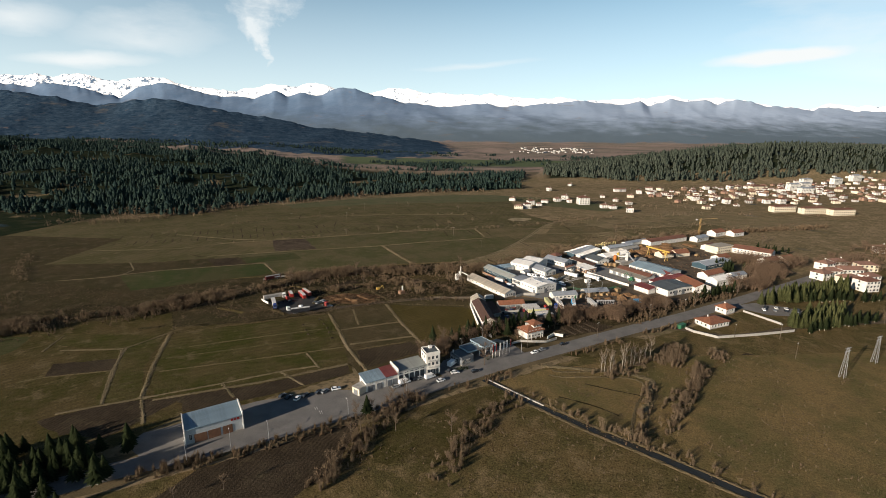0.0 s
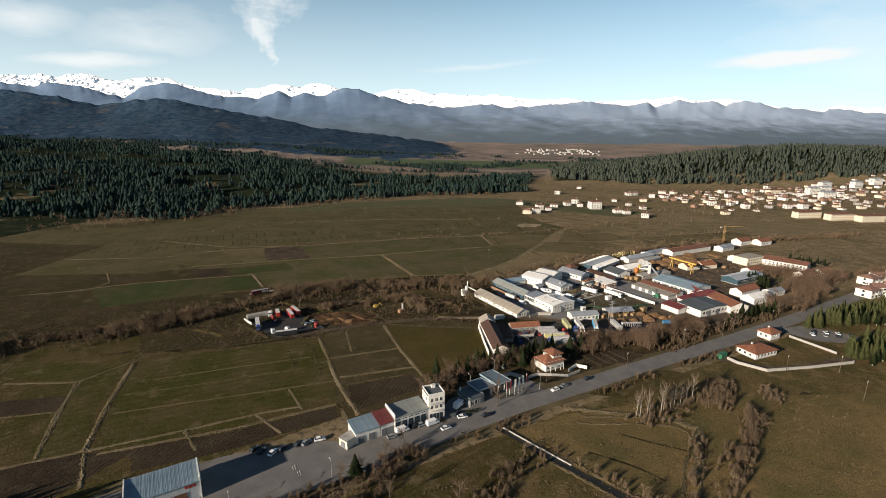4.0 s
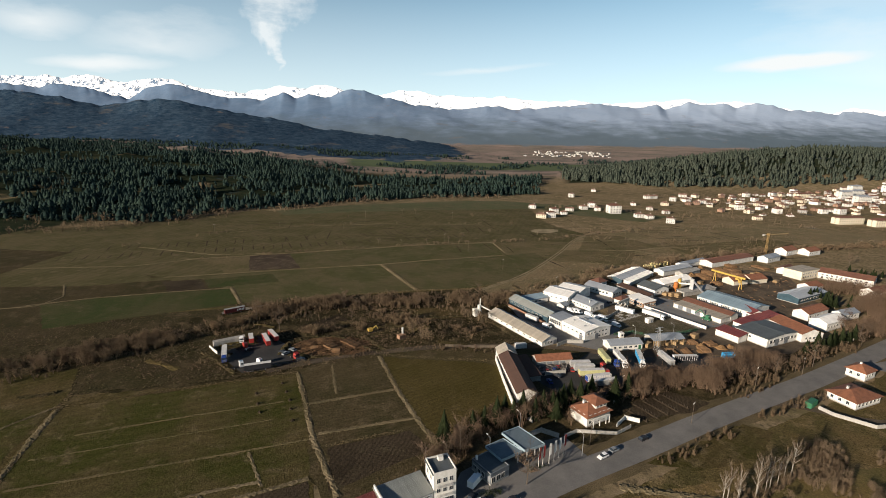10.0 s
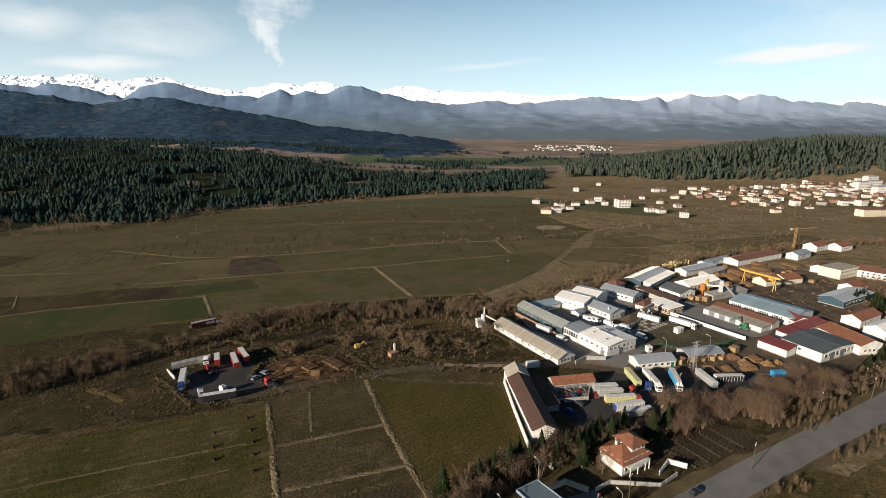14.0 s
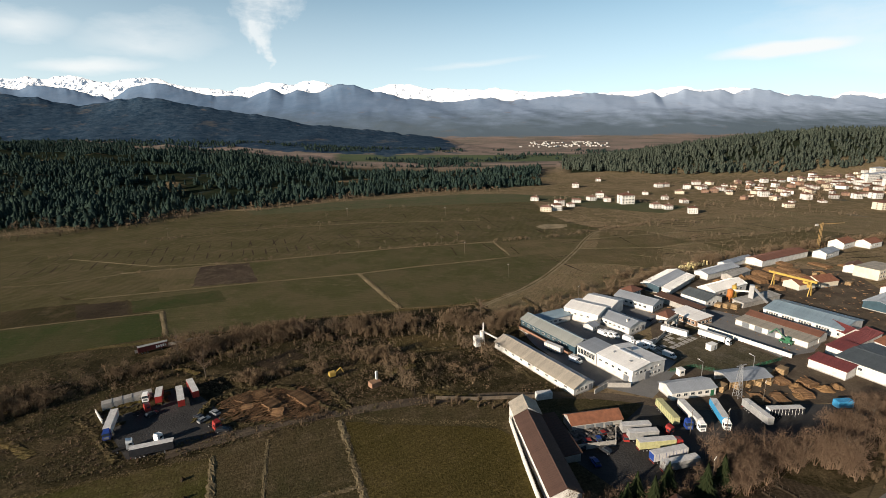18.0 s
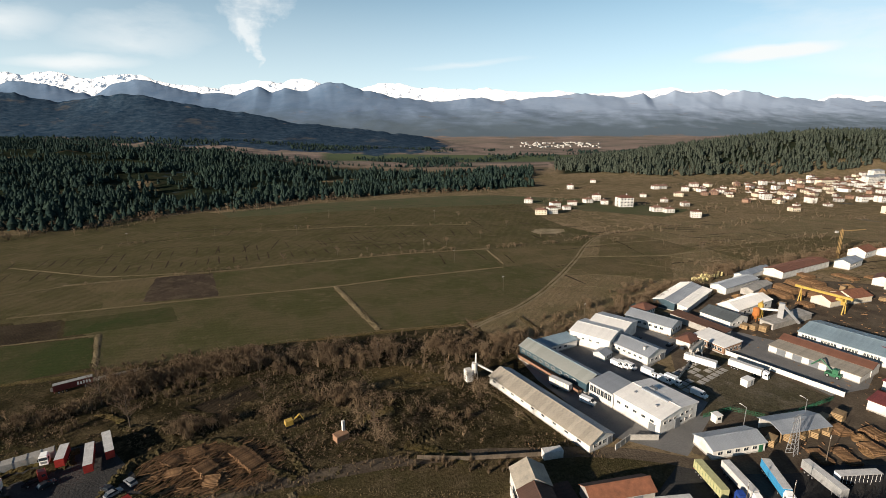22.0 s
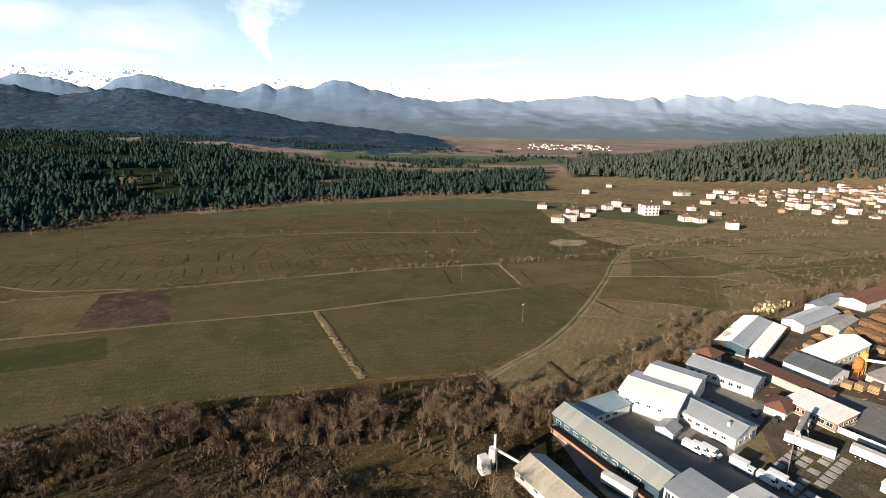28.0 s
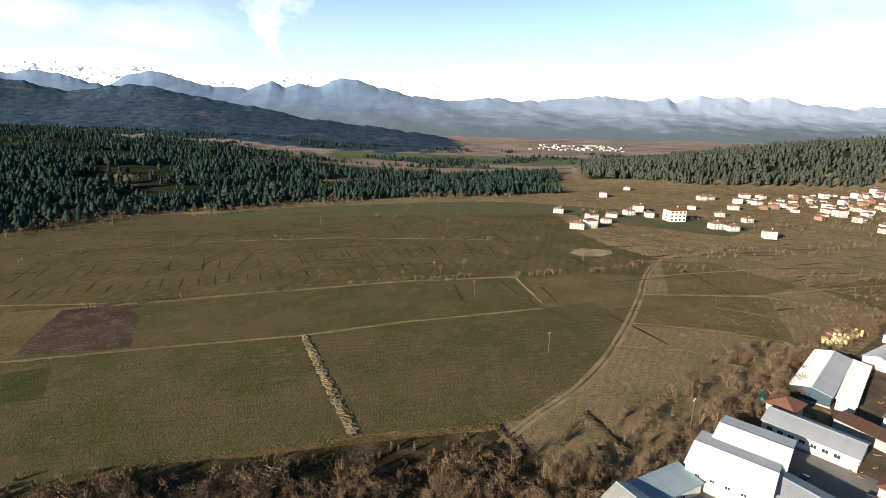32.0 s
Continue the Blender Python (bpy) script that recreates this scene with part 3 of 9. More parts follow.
    far = mixed(ranged(strips.outputs["Fac"], 0.42, 0.38), far, (0.275, 0.205, 0.165))
    crop = math_of("MULTIPLY", math_of("MULTIPLY", ranged(depth, 1540, 1560), ranged(depth, 1840, 1815)), math_of("MULTIPLY", ranged(bear, -0.24, -0.22), ranged(bear, 0.36, 0.33)))
    far = mixed(crop, far, (0.078, 0.098, 0.056))
    col = mixed(ranged(sep.outputs["Y"], 1250, 1600), plain, far)
    col = mixed(under, col, mixed(ranged(noise_of(0.05, 6, 0.7), 0.45, 0.65), (0.014, 0.020, 0.012), (0.034, 0.034, 0.020)))     # much darker ground under the woods
    # wooded slopes; a navy tint in their colours stands in for distance haze
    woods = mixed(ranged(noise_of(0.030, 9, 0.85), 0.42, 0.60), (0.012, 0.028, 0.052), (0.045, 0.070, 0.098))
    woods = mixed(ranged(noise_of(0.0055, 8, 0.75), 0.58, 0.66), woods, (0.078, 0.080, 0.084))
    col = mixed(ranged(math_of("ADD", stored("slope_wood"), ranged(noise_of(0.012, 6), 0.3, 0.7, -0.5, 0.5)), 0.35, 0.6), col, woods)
    # blue distance haze is painted into the colours of the heights
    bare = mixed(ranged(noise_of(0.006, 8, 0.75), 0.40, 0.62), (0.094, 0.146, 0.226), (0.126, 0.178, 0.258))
    # paler towards the east, where thicker haze is put into the colour
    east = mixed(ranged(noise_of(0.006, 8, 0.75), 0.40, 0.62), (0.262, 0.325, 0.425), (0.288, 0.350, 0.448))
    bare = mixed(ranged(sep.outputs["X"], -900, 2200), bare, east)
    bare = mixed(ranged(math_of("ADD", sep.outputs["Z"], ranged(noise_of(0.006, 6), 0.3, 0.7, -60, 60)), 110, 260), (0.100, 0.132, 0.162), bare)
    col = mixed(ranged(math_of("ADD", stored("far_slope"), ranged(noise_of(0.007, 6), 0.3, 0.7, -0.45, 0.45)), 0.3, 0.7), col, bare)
    rocks = ranged(math_of("ADD", noise_of(0.022, 8, 0.75), ranged(sep.outputs["X"], -3600, -1500, -0.05, 0.0)), 0.40, 0.43)
    snow = math_of("MULTIPLY", ranged(math_of("ADD", stored("high_snow"), ranged(noise_of(0.02, 6, 0.7), 0.3, 0.7, -0.4, 0.4)), 0.42, 0.52), rocks)
    col = mixed(snow, col, (0.86, 0.87, 0.9))
    hsv = n.new("ShaderNodeHueSaturation")
    l.new(ranged(grain, 0.2, 0.8, 0.7, 1.3), hsv.inputs["Value"]), l.new(col, hsv.inputs["Color"])
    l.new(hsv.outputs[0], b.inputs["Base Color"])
    bp = n.new("ShaderNodeBump")
    bp.inputs["Strength"].default_value, bp.inputs["Distance"].default_value = 0.4, 0.4
    l.new(grain, bp.inputs["Height"]), l.new(bp.outputs[0], b.inputs["Normal"])
    return m


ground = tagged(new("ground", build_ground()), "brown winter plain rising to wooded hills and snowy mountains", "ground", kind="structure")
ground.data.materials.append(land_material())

# ---- roads, yards and fields ----
LAYERS = []


def lift(z):
    """Each sheet lies a hair above the last one."""
    LAYERS.append(z)
    return z + 0.0008 * len(LAYERS)


def sheet(name, pts, z, mat, label, category="field"):
    """A flat patch by its corners on the plan."""
    g, z = Geo(), lift(z)
    if category == "field":
        rag, edge = random.Random(len(LAYERS)), []
        for (ax, ay), (bx, by) in zip(pts, pts[1:] + pts[:1]):
            n = max(1, int(math.hypot(bx - ax, by - ay) / 2.2))
            edge += [(ax + (bx - ax) * i / n + (rag.gauss(0, 0.32) if i else 0), ay + (by - ay) * i / n + (rag.gauss(0, 0.32) if i else 0)) for i in range(n)]
        pts = edge
    g.add([(x * K, y * K, z) for x, y in pts], [tuple(range(len(pts)))])
    ob = lone(name, g, mat, label, category, kind="structure")
    if ob.data.polygons[0].normal.z < 0:
        ob.data.flip_normals()
    return ob


def strip(name, pts, width, z, mat, label, category="road", wobble=0.0):
    """A band of given width along a line of the plan."""
    z = lift(z)
    pts = [Vector((x * K, y * K, 0)) for x, y in pts]
    line = []
    for p, q in zip(pts, pts[1:]):
        n = max(2, int((q - p).length / 6))
        line += [p.lerp(q, i / n) for i in range(n)]
    line.append(pts[-1])
    for _ in range(3):
        line = [line[0]] + [(a + 2 * b + c) / 4 for a, b, c in zip(line, line[1:], line[2:])] + [line[-1]]
    g, vs = Geo(), []
    for i, p in enumerate(line):
        d = (line[min(i + 1, len(line) - 1)] - line[max(i - 1, 0)]).normalized()
        nrm = Vector((-d.y, d.x, 0))
        w1, w2 = (width / 2 * (1 + wobble * (random.random() - 0.5)) for _ in range(2))
        vs += [p + nrm * w1 + Vector((0, 0, z)), p - nrm * w2 + Vector((0, 0, z))]
    g.add(vs, [(2 * i, 2 * i + 1, 2 * i + 3, 2 * i + 2) for i in range(len(line) - 1)])
    return lone(name, g, mat, label, category, kind="structure")


def bank(name, pts, width, height, mat, label, category="bank"):
    """A low uneven ridge of earth and dry grass along a line of the plan."""
    pts = [Vector((x * K, y * K, 0)) for x, y in pts]
    line = []
    for p, q in zip(pts, pts[1:]):
        n = max(2, int((q - p).length / 0.8))
        line += [p.lerp(q, i / n) for i in range(n)]
    line.append(pts[-1])
    for _ in range(12):
        line = [line[0]] + [(a + 2 * b + c) / 4 for a, b, c in zip(line, line[1:], line[2:])] + [line[-1]]
    vs, m = [], 7
    for i, p in enumerate(line):
        d = (line[min(i + 1, len(line) - 1)] - line[max(i - 1, 0)]).normalized()
        nrm = Vector((-d.y, d.x, 0))
        w = width / 2 * random.uniform(0.7, 1.4)
        for k in range(m):
            f = 2 * k / (m - 1) - 1
            h = height * max(0, 1 - f * f) * random.uniform(0.25, 1.3)
            vs.append(p + nrm * w * f + Vector((random.uniform(-0.3, 0.3), random.uniform(-0.3, 0.3), h + (0.02 if abs(f) < 1 else -0.05))))
    fs = [(m * i + k, m * i + k + 1, m * (i + 1) + k + 1, m * (i + 1) + k) for i in range(len(line) - 1) for k in range(m - 1)]
    return lone(name, Geo().add(vs, fs), mat, label, category, kind="structure")


ROAD_LINE = [(-330, -30), (-240, 25), (-160, 68), (-100, 106), (-65, 122), (-28, 142), (10, 166), (33, 180), (56, 192), (77, 204), (105, 219), (138, 236), (175, 257), (240, 295), (330, 350)]
strip("verge", ROAD_LINE, 18.0, 0.05, STRAW, "dry grass verge along the road", "verge", 0.25)
strip("road", ROAD_LINE, 10.4, 0.12, ASPHALT, "worn grey asphalt country road", "road")
sheet("plaza", [(-102, 121), (-82, 112), (-60, 122), (-28, 140), (4, 161), (-2, 168), (-30, 154), (-40, 154.5), (-68, 146), (-88, 133)], 0.09, ASPHALT, "broad asphalt forecourt beside the road", "pavement")
sheet("shop_yard", [(-100, 119), (-99, 126), (-89, 131.5), (-82, 126), (-79, 119), (-90, 112)], 0.085, ASPHALT, "asphalt yard beside the shop", "pavement")
sheet("station_yard", [(4, 163), (36, 184), (40, 188), (35, 198), (14, 190), (2, 180), (-1, 170)], 0.09, ASPHALT, "asphalt yard of the fuel station", "pavement")
# tree shade over the lorry park is painted in by its darkened dirt
sheet("lorry_park", [(30, 236), (40, 222), (64, 224), (92, 240), (128, 250), (128, 258), (88, 258.5), (60, 259), (47, 246)], 0.06, SHADE_DIRT, "packed dirt lorry park darkened for shade", "yard")
sheet("timber_yard_ground", [(66, 263), (86, 256), (150, 262), (200, 300), (235, 395), (170, 415), (128, 384), (96, 345), (80, 300), (86, 282), (66, 270)], 0.05, DIRT, "churned dirt ground of the timber yard", "yard")
sheet("factory_court", [(34, 300), (48, 270), (64, 262), (84, 284), (70, 304), (98, 330), (78, 348), (50, 330), (30, 318)], 0.07, COURT, "worn grey yard between the white halls", "yard")
sheet("empty_yard", [(76, 279), (86.5, 282), (95.5, 277.5), (104, 280.5), (121.5, 287.5), (104, 319), (92, 314), (80, 299), (84, 288)], 0.085, EMPTY_YARD, "trodden bare earth of the empty yard", "yard")
sheet("factory_road", [(122, 289), (137, 293), (154, 308), (124, 336), (112, 342), (106, 332)], 0.08, COURT, "worn grey lane among the stores", "yard")
sheet("truck_yard_ground", [(-107, 255), (-84, 234), (-74, 237), (-61, 246), (-72, 258), (-88, 271), (-101, 264)], 0.06, SHADE_DIRT, "dark ground of the lorry yard", "yard")
strip("dirt_track", [(-75, 236), (-58, 246), (-45, 252), (-30, 255.5), (-5, 263), (20, 264), (53, 264), (68, 257), (90, 258)], 5.0, 0.07, DIRT, "rutted dirt track along the scrub", "track", 0.3)
strip("cottage_lane", [(106, 222), (125, 219.5), (134, 212), (149, 208), (186, 220), (213, 225), (260, 232)], 4.5, 0.07, DIRT, "narrow dirt lane behind the bungalow", "track", 0.2)
sheet("parking_lot", [(172, 252), (186, 238), (202, 236), (214, 240), (204, 251), (190, 258)], 0.08, ASPHALT, "grey parking lot beside the road", "pavement")
for off in (-1.2, 1.2):
    strip("field_track", [(16 / K + off, 402 / K), (27 / K + off, 415 / K), (45 / K + off, 432 / K), (63.4 / K + off, 457 / K), (85 / K + off, 494 / K), (108 / K + off, 538 / K), (123.5 / K + off, 572 / K), (141 / K + off, 603 / K), (180 / K, 640 / K)], 1.5, 0.08, TRACK, "pale wheel rut of the field track", "track", 0.5)
strip("field_track_verge", [(-180, 290), (-130, 303), (-103, 313), (-73, 329), (-43, 334.5), (-20, 340), (4.6, 346), (22, 352), (38, 366), (54, 388), (72, 419), (92, 456), (105, 485), (120, 511)], 3.4, 0.05, LOW_MEADOW, "dry grass along the field track", "verge", 0.5)
strip("creek_bed", [(19, 163.5), (30, 152), (40, 143), (52, 131), (64, 121.5), (75, 112), (86, 102), (105, 88), (150, 55)], 3.4, 0.07, WATER, "narrow dark stream between banks", "water", 0.3)
strip("stream", [(48, 169.5), (51, 168), (64, 168.5), (80, 168), (86.5, 163), (84, 154), (76, 143), (70, 131), (66, 122)], 3.4, 0.07, WATER, "winding brook in the meadow", "water", 0.5)

FIELDS = [
    ("pasture", FURROW, 0.003, [(-420, 430), (-300, 240), (-180, 285), (-110, 312), (-20, 342), (18, 350), (54, 388), (92, 456), (120, 511), (100, 600), (100, 690), (-60, 660), (-200, 612), (-330, 545)], "olive pasture under the strip fields"),
    ("scrubland", SCRUB, 0.004, [(-300, 180), (-150, 205), (-95, 214), (-62, 228), (44, 260), (40, 300), (36, 332), (16, 346), (-20, 340), (-60, 331), (-110, 312), (-150, 286), (-300, 230)], "rough dark ground along the creek"),
    ("pasture", FURROW, 0.007, [(-420, 432), (-300, 422), (-262, 440), (-200, 424), (-80, 452), (38, 484), (70, 496), (60, 600), (100, 690), (-60, 660), (-200, 612), (-222, 641), (-242, 646), (-330, 543), (-410, 500)], "olive winter pasture before the wood"),
    ("meadow", LOW_MEADOW, 0.006, [(-330, -60), (-240, 12), (-160, 56), (-100, 95), (-28, 131), (20, 159), (60, 182), (140, 224), (240, 284), (420, 380), (420, -60)], "rough brown meadow below the road"),
    ("pasture", FALLOW, 0.008, [(-420, 240), (-300, 222), (-240, 232), (-180, 256), (-140, 284), (-112, 308), (-140, 338), (-170, 360), (-230, 384), (-300, 420), (-420, 430)], "rough olive brown pasture beyond the creek"),
    ("ploughed_plot", PLOUGH, 0.05, [(129.9, 179.6), (143.4, 190.0), (164.6, 171.3), (158.0, 160.8), (148.7, 159.7)], "dark tilled strip in the meadow"),
    ("pasture", GREEN_C, 0.012, [(-330, 190), (-235, 206), (-178, 224), (-150, 234), (-138, 215), (-100, 222), (-62, 236), (-42, 190), (-36, 168), (-66, 147), (-92, 135), (-104, 118), (-128, 98), (-200, 60), (-330, -10)], "rough olive winter pasture behind the road"),
    ("scrubland", SCRUB, 0.010, [(-280, 196), (-228, 208), (-178, 228), (-150, 240), (-135, 258), (-108, 284), (-72, 308), (-20, 312), (22, 306), (30, 320), (-10, 332), (-70, 326), (-108, 306), (-140, 276), (-180, 250), (-240, 226), (-290, 212)], "rough dark ground under the creek thicket"),
    ("ploughed_plot", PLOUGH, 0.05, [(-126, 141), (-112, 146), (-96, 150), (-104, 134), (-126, 124), (-140, 132)], "dark tilled plot beside the road"),
    ("rough_grass", SCRUB, 0.012, [(-40, 176), (-4, 190), (20, 212), (40, 214), (64, 222), (92, 238), (140, 262), (200, 290), (240, 280), (180, 256), (104, 216), (60, 192), (30, 196), (2, 182), (-30, 166)], "rough dark ground beside the road"),
    ("scrubland", SCRUB, 0.02, [(-150, 235), (-138, 215), (-95, 226), (-62, 238), (-30, 254), (30, 262), (44, 262), (20, 296), (-20, 308), (-72, 308), (-108, 284), (-135, 258)], "rough dark scrubland with dry weeds"),
    ("wheat_field", WHEAT_A, 0.04, [(-53, 398), (-23, 343), (13, 348), (37, 368), (53, 390), (71, 421), (64, 443), (40, 433), (-20, 413)], "green field of young winter wheat"),
    ("wheat_field", WHEAT_A, 0.04, [(-55, 398), (-25, 341), (-62, 330), (-90, 318), (-117, 310), (-134, 339), (-164, 362), (-110, 383)], "green field of young winter wheat"),
    ("pasture", WHEAT_A, 0.04, [(-130, 424), (-108, 386), (-53, 401), (-20, 416), (39, 435.5), (33, 477), (-26, 465), (-84, 445)], "olive brown winter pasture"),
    ("fallow_plot", TILTH, 0.05, [(-159, 419), (-130, 426), (-109, 386), (-142, 377)], "brown fallow plot with dry weeds"),
    ("stubble_plot", GRASS, 0.04, [(-194, 407), (-158, 418), (-136, 378), (-155, 369), (-166, 385)], "dry straw-coloured stubble plot"),
    ("fallow_plot", GRASS, 0.05, [(36, 478), (77, 490), (104, 486), (91, 457), (73, 423), (66, 444), (43, 436)], "brown fallow plot beside the track"),
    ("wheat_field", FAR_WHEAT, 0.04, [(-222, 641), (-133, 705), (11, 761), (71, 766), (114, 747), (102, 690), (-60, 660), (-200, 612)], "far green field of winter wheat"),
    ("pasture", FURROW, 0.03, [(-260, 440), (-190, 420), (-80, 450), (38, 482), (130, 525), (110, 560), (30, 570), (-80, 563), (-160, 542), (-215, 505), (-270, 480)], "olive pasture scored by faint furrows"),
    ("ploughed_plot", PLOUGH, 0.05, [(-186, 349), (-163, 354.5), (-150.5, 335.5), (-170, 329)], "dark ploughed plot"),
    ("wheat_field", WHEAT_B, 0.04, [(-225, 303), (-206, 315), (-170, 328), (-137, 337), (-120, 312), (-160, 291), (-197, 272)], "dark green field of winter wheat"),
    ("pasture", FURROW, 0.035, [(-300, 330), (-226, 337), (-189, 351), (-165, 356), (-198, 357), (-228, 381), (-300, 372)], "olive brown winter pasture"),
    ("pasture", BROWN_PASTURE, 0.016, [(16, 350), (38, 366), (54, 388), (72, 419), (92, 456), (105, 485), (120, 511), (200, 570), (330, 610), (440, 530), (300, 476), (230, 452), (165, 426), (128, 398), (98, 372), (66, 350), (48, 337), (24, 330)], "brown rough pasture behind the yards"),
    ("meadow", GREEN_C, 0.05, [(114, 169), (129, 177), (140, 160), (120, 140), (101, 128), (92, 137)], "green grass beside the bushes in the meadow"),
    ("pasture", FURROW, 0.012, [(-300, 425), (-262, 440), (-200, 404), (-156, 420), (-128, 376), (-160, 358), (-178, 350), (-230, 376), (-300, 372)], "olive pasture beside the stubble"),
    ("rough_grass", FALLOW, 0.022, [(-150, 236), (-138, 216), (-95, 227), (-76, 236), (-86, 233), (-108, 254), (-104, 268), (-118, 272), (-135, 257)], "rough olive brown grass beside the lorry yard"),
    ("wheat_field", WHEAT_B, 0.05, [(-161.5, 354.5), (-124, 371), (-112, 354), (-150, 338)], "green strip of winter wheat"),
    ("rough_grass", PLOT, 0.013, [(-70, 228), (-45, 186), (-30, 162), (30, 192), (58, 216), (60, 262), (20, 262), (-10, 261), (-40, 253), (-64, 241)], "rough olive grass round the plots"),
    ("meadow", PLOT, 0.03, [(-52, 275), (-33, 297), (-24, 288), (-40, 268)], "rough olive meadow in the scrub"),
    ("meadow", GREEN_C, 0.03, [(-26, 308), (4, 314), (5, 298), (-18, 292)], "green meadow in the scrub"),
    ("ploughed_plot", PLOUGH, 0.03, [(-74, 283), (-61, 299), (-53, 291), (-67, 277)], "dark tilled plot in the scrub"),
    ("pasture", GREEN_A, 0.04, [(-108, 147), (-125, 173), (-135, 207), (-95, 222), (-62, 235), (-46, 196), (-40, 177), (-72, 160)], "green pasture crossed by dry grass lines"),
    ("ploughed_plot", PLOUGH, 0.05, [(-33, 171), (-7, 190), (-14, 199), (-38, 189)], "dark ploughed plot"),
    ("fallow_plot", PLOT, 0.045, [(-51, 212), (-23, 223), (-15, 206), (-43, 196)], "brown fallow plot"),
    ("pasture", PLOT, 0.045, [(-60, 238), (-36, 249), (-24, 225), (-50, 214)], "small rough pasture"),
    ("pasture", BARN_GRASS, 0.045, [(-30, 250), (13, 247), (19, 243), (21, 214), (-3, 194), (-12, 204), (-21, 226)], "brownish green pasture beside the barn"),
    ("ploughed_plot", PLOUGH, 0.05, [(-100, 149), (-72, 158), (-40, 175), (-37, 168), (-66, 150), (-92, 138)], "dark tilled strip behind the forecourt"),
    ("pasture", GREEN_A, 0.04, [(-137, 205), (-127, 172), (-112, 146), (-128, 143), (-150, 188), (-178, 192), (-200, 205)], "green pasture with dry grass margins"),
    ("ploughed_plot", PLOUGH, 0.05, [(-168, 174), (-142, 179.5), (-138.8, 168.4), (-162, 162.5)], "dark ploughed plot"),
    ("wheat_field", WHEAT_B, 0.05, [(-230, 200), (-201, 202), (-196, 187), (-198, 176), (-235, 170)], "bright green winter crop"),
    ("ploughed_plot", PLOUGH, 0.05, [(-126, 126), (-126, 141), (-113, 146), (-104, 133), (-111, 122)], "dark ploughed plot"),
    ("meadow", GREEN_C, 0.04, [(-20, 134), (8, 152), (21, 160), (30, 150), (16, 133), (2, 112), (-20, 112)], "green meadow beside the brook"),
    ("meadow", MEADOW, 0.04, [(24, 161), (46, 172), (80, 181), (110, 186), (130, 186), (95, 152), (78, 130), (64, 124), (52, 133), (40, 144)], "brown green meadow in the bend of the brook"),
    ("meadow", MEADOW, 0.045, [(134, 187), (180, 190), (260, 200), (260, 100), (180, 60), (110, 86), (80, 112), (80, 128), (98, 152)], "wide brown meadow"),
    ("meadow", LOW_MEADOW, 0.04, [(-10, 98), (20, 128), (38, 140), (62, 118), (90, 92), (60, 70), (0, 70)], "brown rough meadow"),
    ("ploughed_plot", PLOUGH, 0.04, [(-72, 108), (-40, 127), (-28, 133), (-30, 110), (-48, 88), (-80, 92)], "dark tilled field below the road"),
    ("meadow", GREEN_C, 0.04, [(56, 186), (70, 193), (96, 207), (104, 203), (92, 190), (70, 183)], "green plot beside the road"),
    ("vegetable_garden", PLOUGH, 0.05, [(58, 207), (82, 213), (92, 220), (80, 227), (64, 219)], "tilled vegetable garden in rows"),
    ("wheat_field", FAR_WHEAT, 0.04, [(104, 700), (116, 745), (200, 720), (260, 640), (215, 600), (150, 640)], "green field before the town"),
    ("fallow_plot", GRASS, 0.04, [(106, 458), (150, 459), (180, 475), (160, 520), (128, 520)], "brown plot beside the field track"),
    ("pasture", GRASS, 0.035, [(73, 418), (107, 413), (128, 402), (152, 456), (104, 457), (93, 455)], "rough pasture above the factory"),
    ("pasture", GRASS, 0.03, [(185, 478), (300, 515), (330, 480), (250, 455), (196, 436)], "rough olive pasture"),
]
for fname, fmat, fz, fpts, flabel in FIELDS:
    sheet(fname, fpts, fz, fmat, flabel, "field")

def beside(line, off):
    """A line of the plan shifted sideways by off metres."""
    out = []
    for i, (x, y) in enumerate(line):
        (ax, ay), (bx, by) = line[max(i - 1, 0)], line[min(i + 1, len(line) - 1)]
        n = math.hypot(bx - ax, by - ay)
        out.append((x - (by - ay) / n * off / K, y + (bx - ax) / n * off / K))
    return out


BROOK_LINE = [(48, 169.5), (51, 168), (64, 168.5), (80, 168), (86.5, 163), (84, 154), (76, 143), (70, 131), (66, 122)]
DITCH_LINE = [(30, 152), (40, 143), (52, 131), (64, 121.5), (75, 112), (86, 102), (105, 88), (150, 55)]
for line in (BROOK_LINE, DITCH_LINE):
    for off in (2.6, -2.6):
        bank("brook_bank", beside(line, off), 1.7, 0.35, STRAW, "overgrown earth bank of the brook", "bank")
# faint old furrows and weed lines across the far pastures
rl = random.Random(8)
for i in range(34):
    y0, x0, ln, a = rl.uniform(425, 690), rl.uniform(-230, 150), rl.uniform(30, 110), 0.30 + rl.gauss(0, 0.05) + (1.45 if i % 4 == 0 else 0)
    ln *= 0.4 if i % 4 == 0 else 1.0
    strip("weed_line", [(x0, y0), (x0 + ln * math.cos(a) / 2, y0 + ln * math.sin(a) / 2 + rl.uniform(-1, 1)), (x0 + ln * math.cos(a), y0 + ln * math.sin(a))], rl.uniform(0.7, 1.6), 0.055, (SCRUB, STRAW, PLOUGH, STRAW)[i % 4], "thin line of dry weeds across the pasture", "grass strip", 0.9)
# old drainage furrows: short parallel trenches across the strip fields
furrows, rf2 = Geo(), random.Random(31)


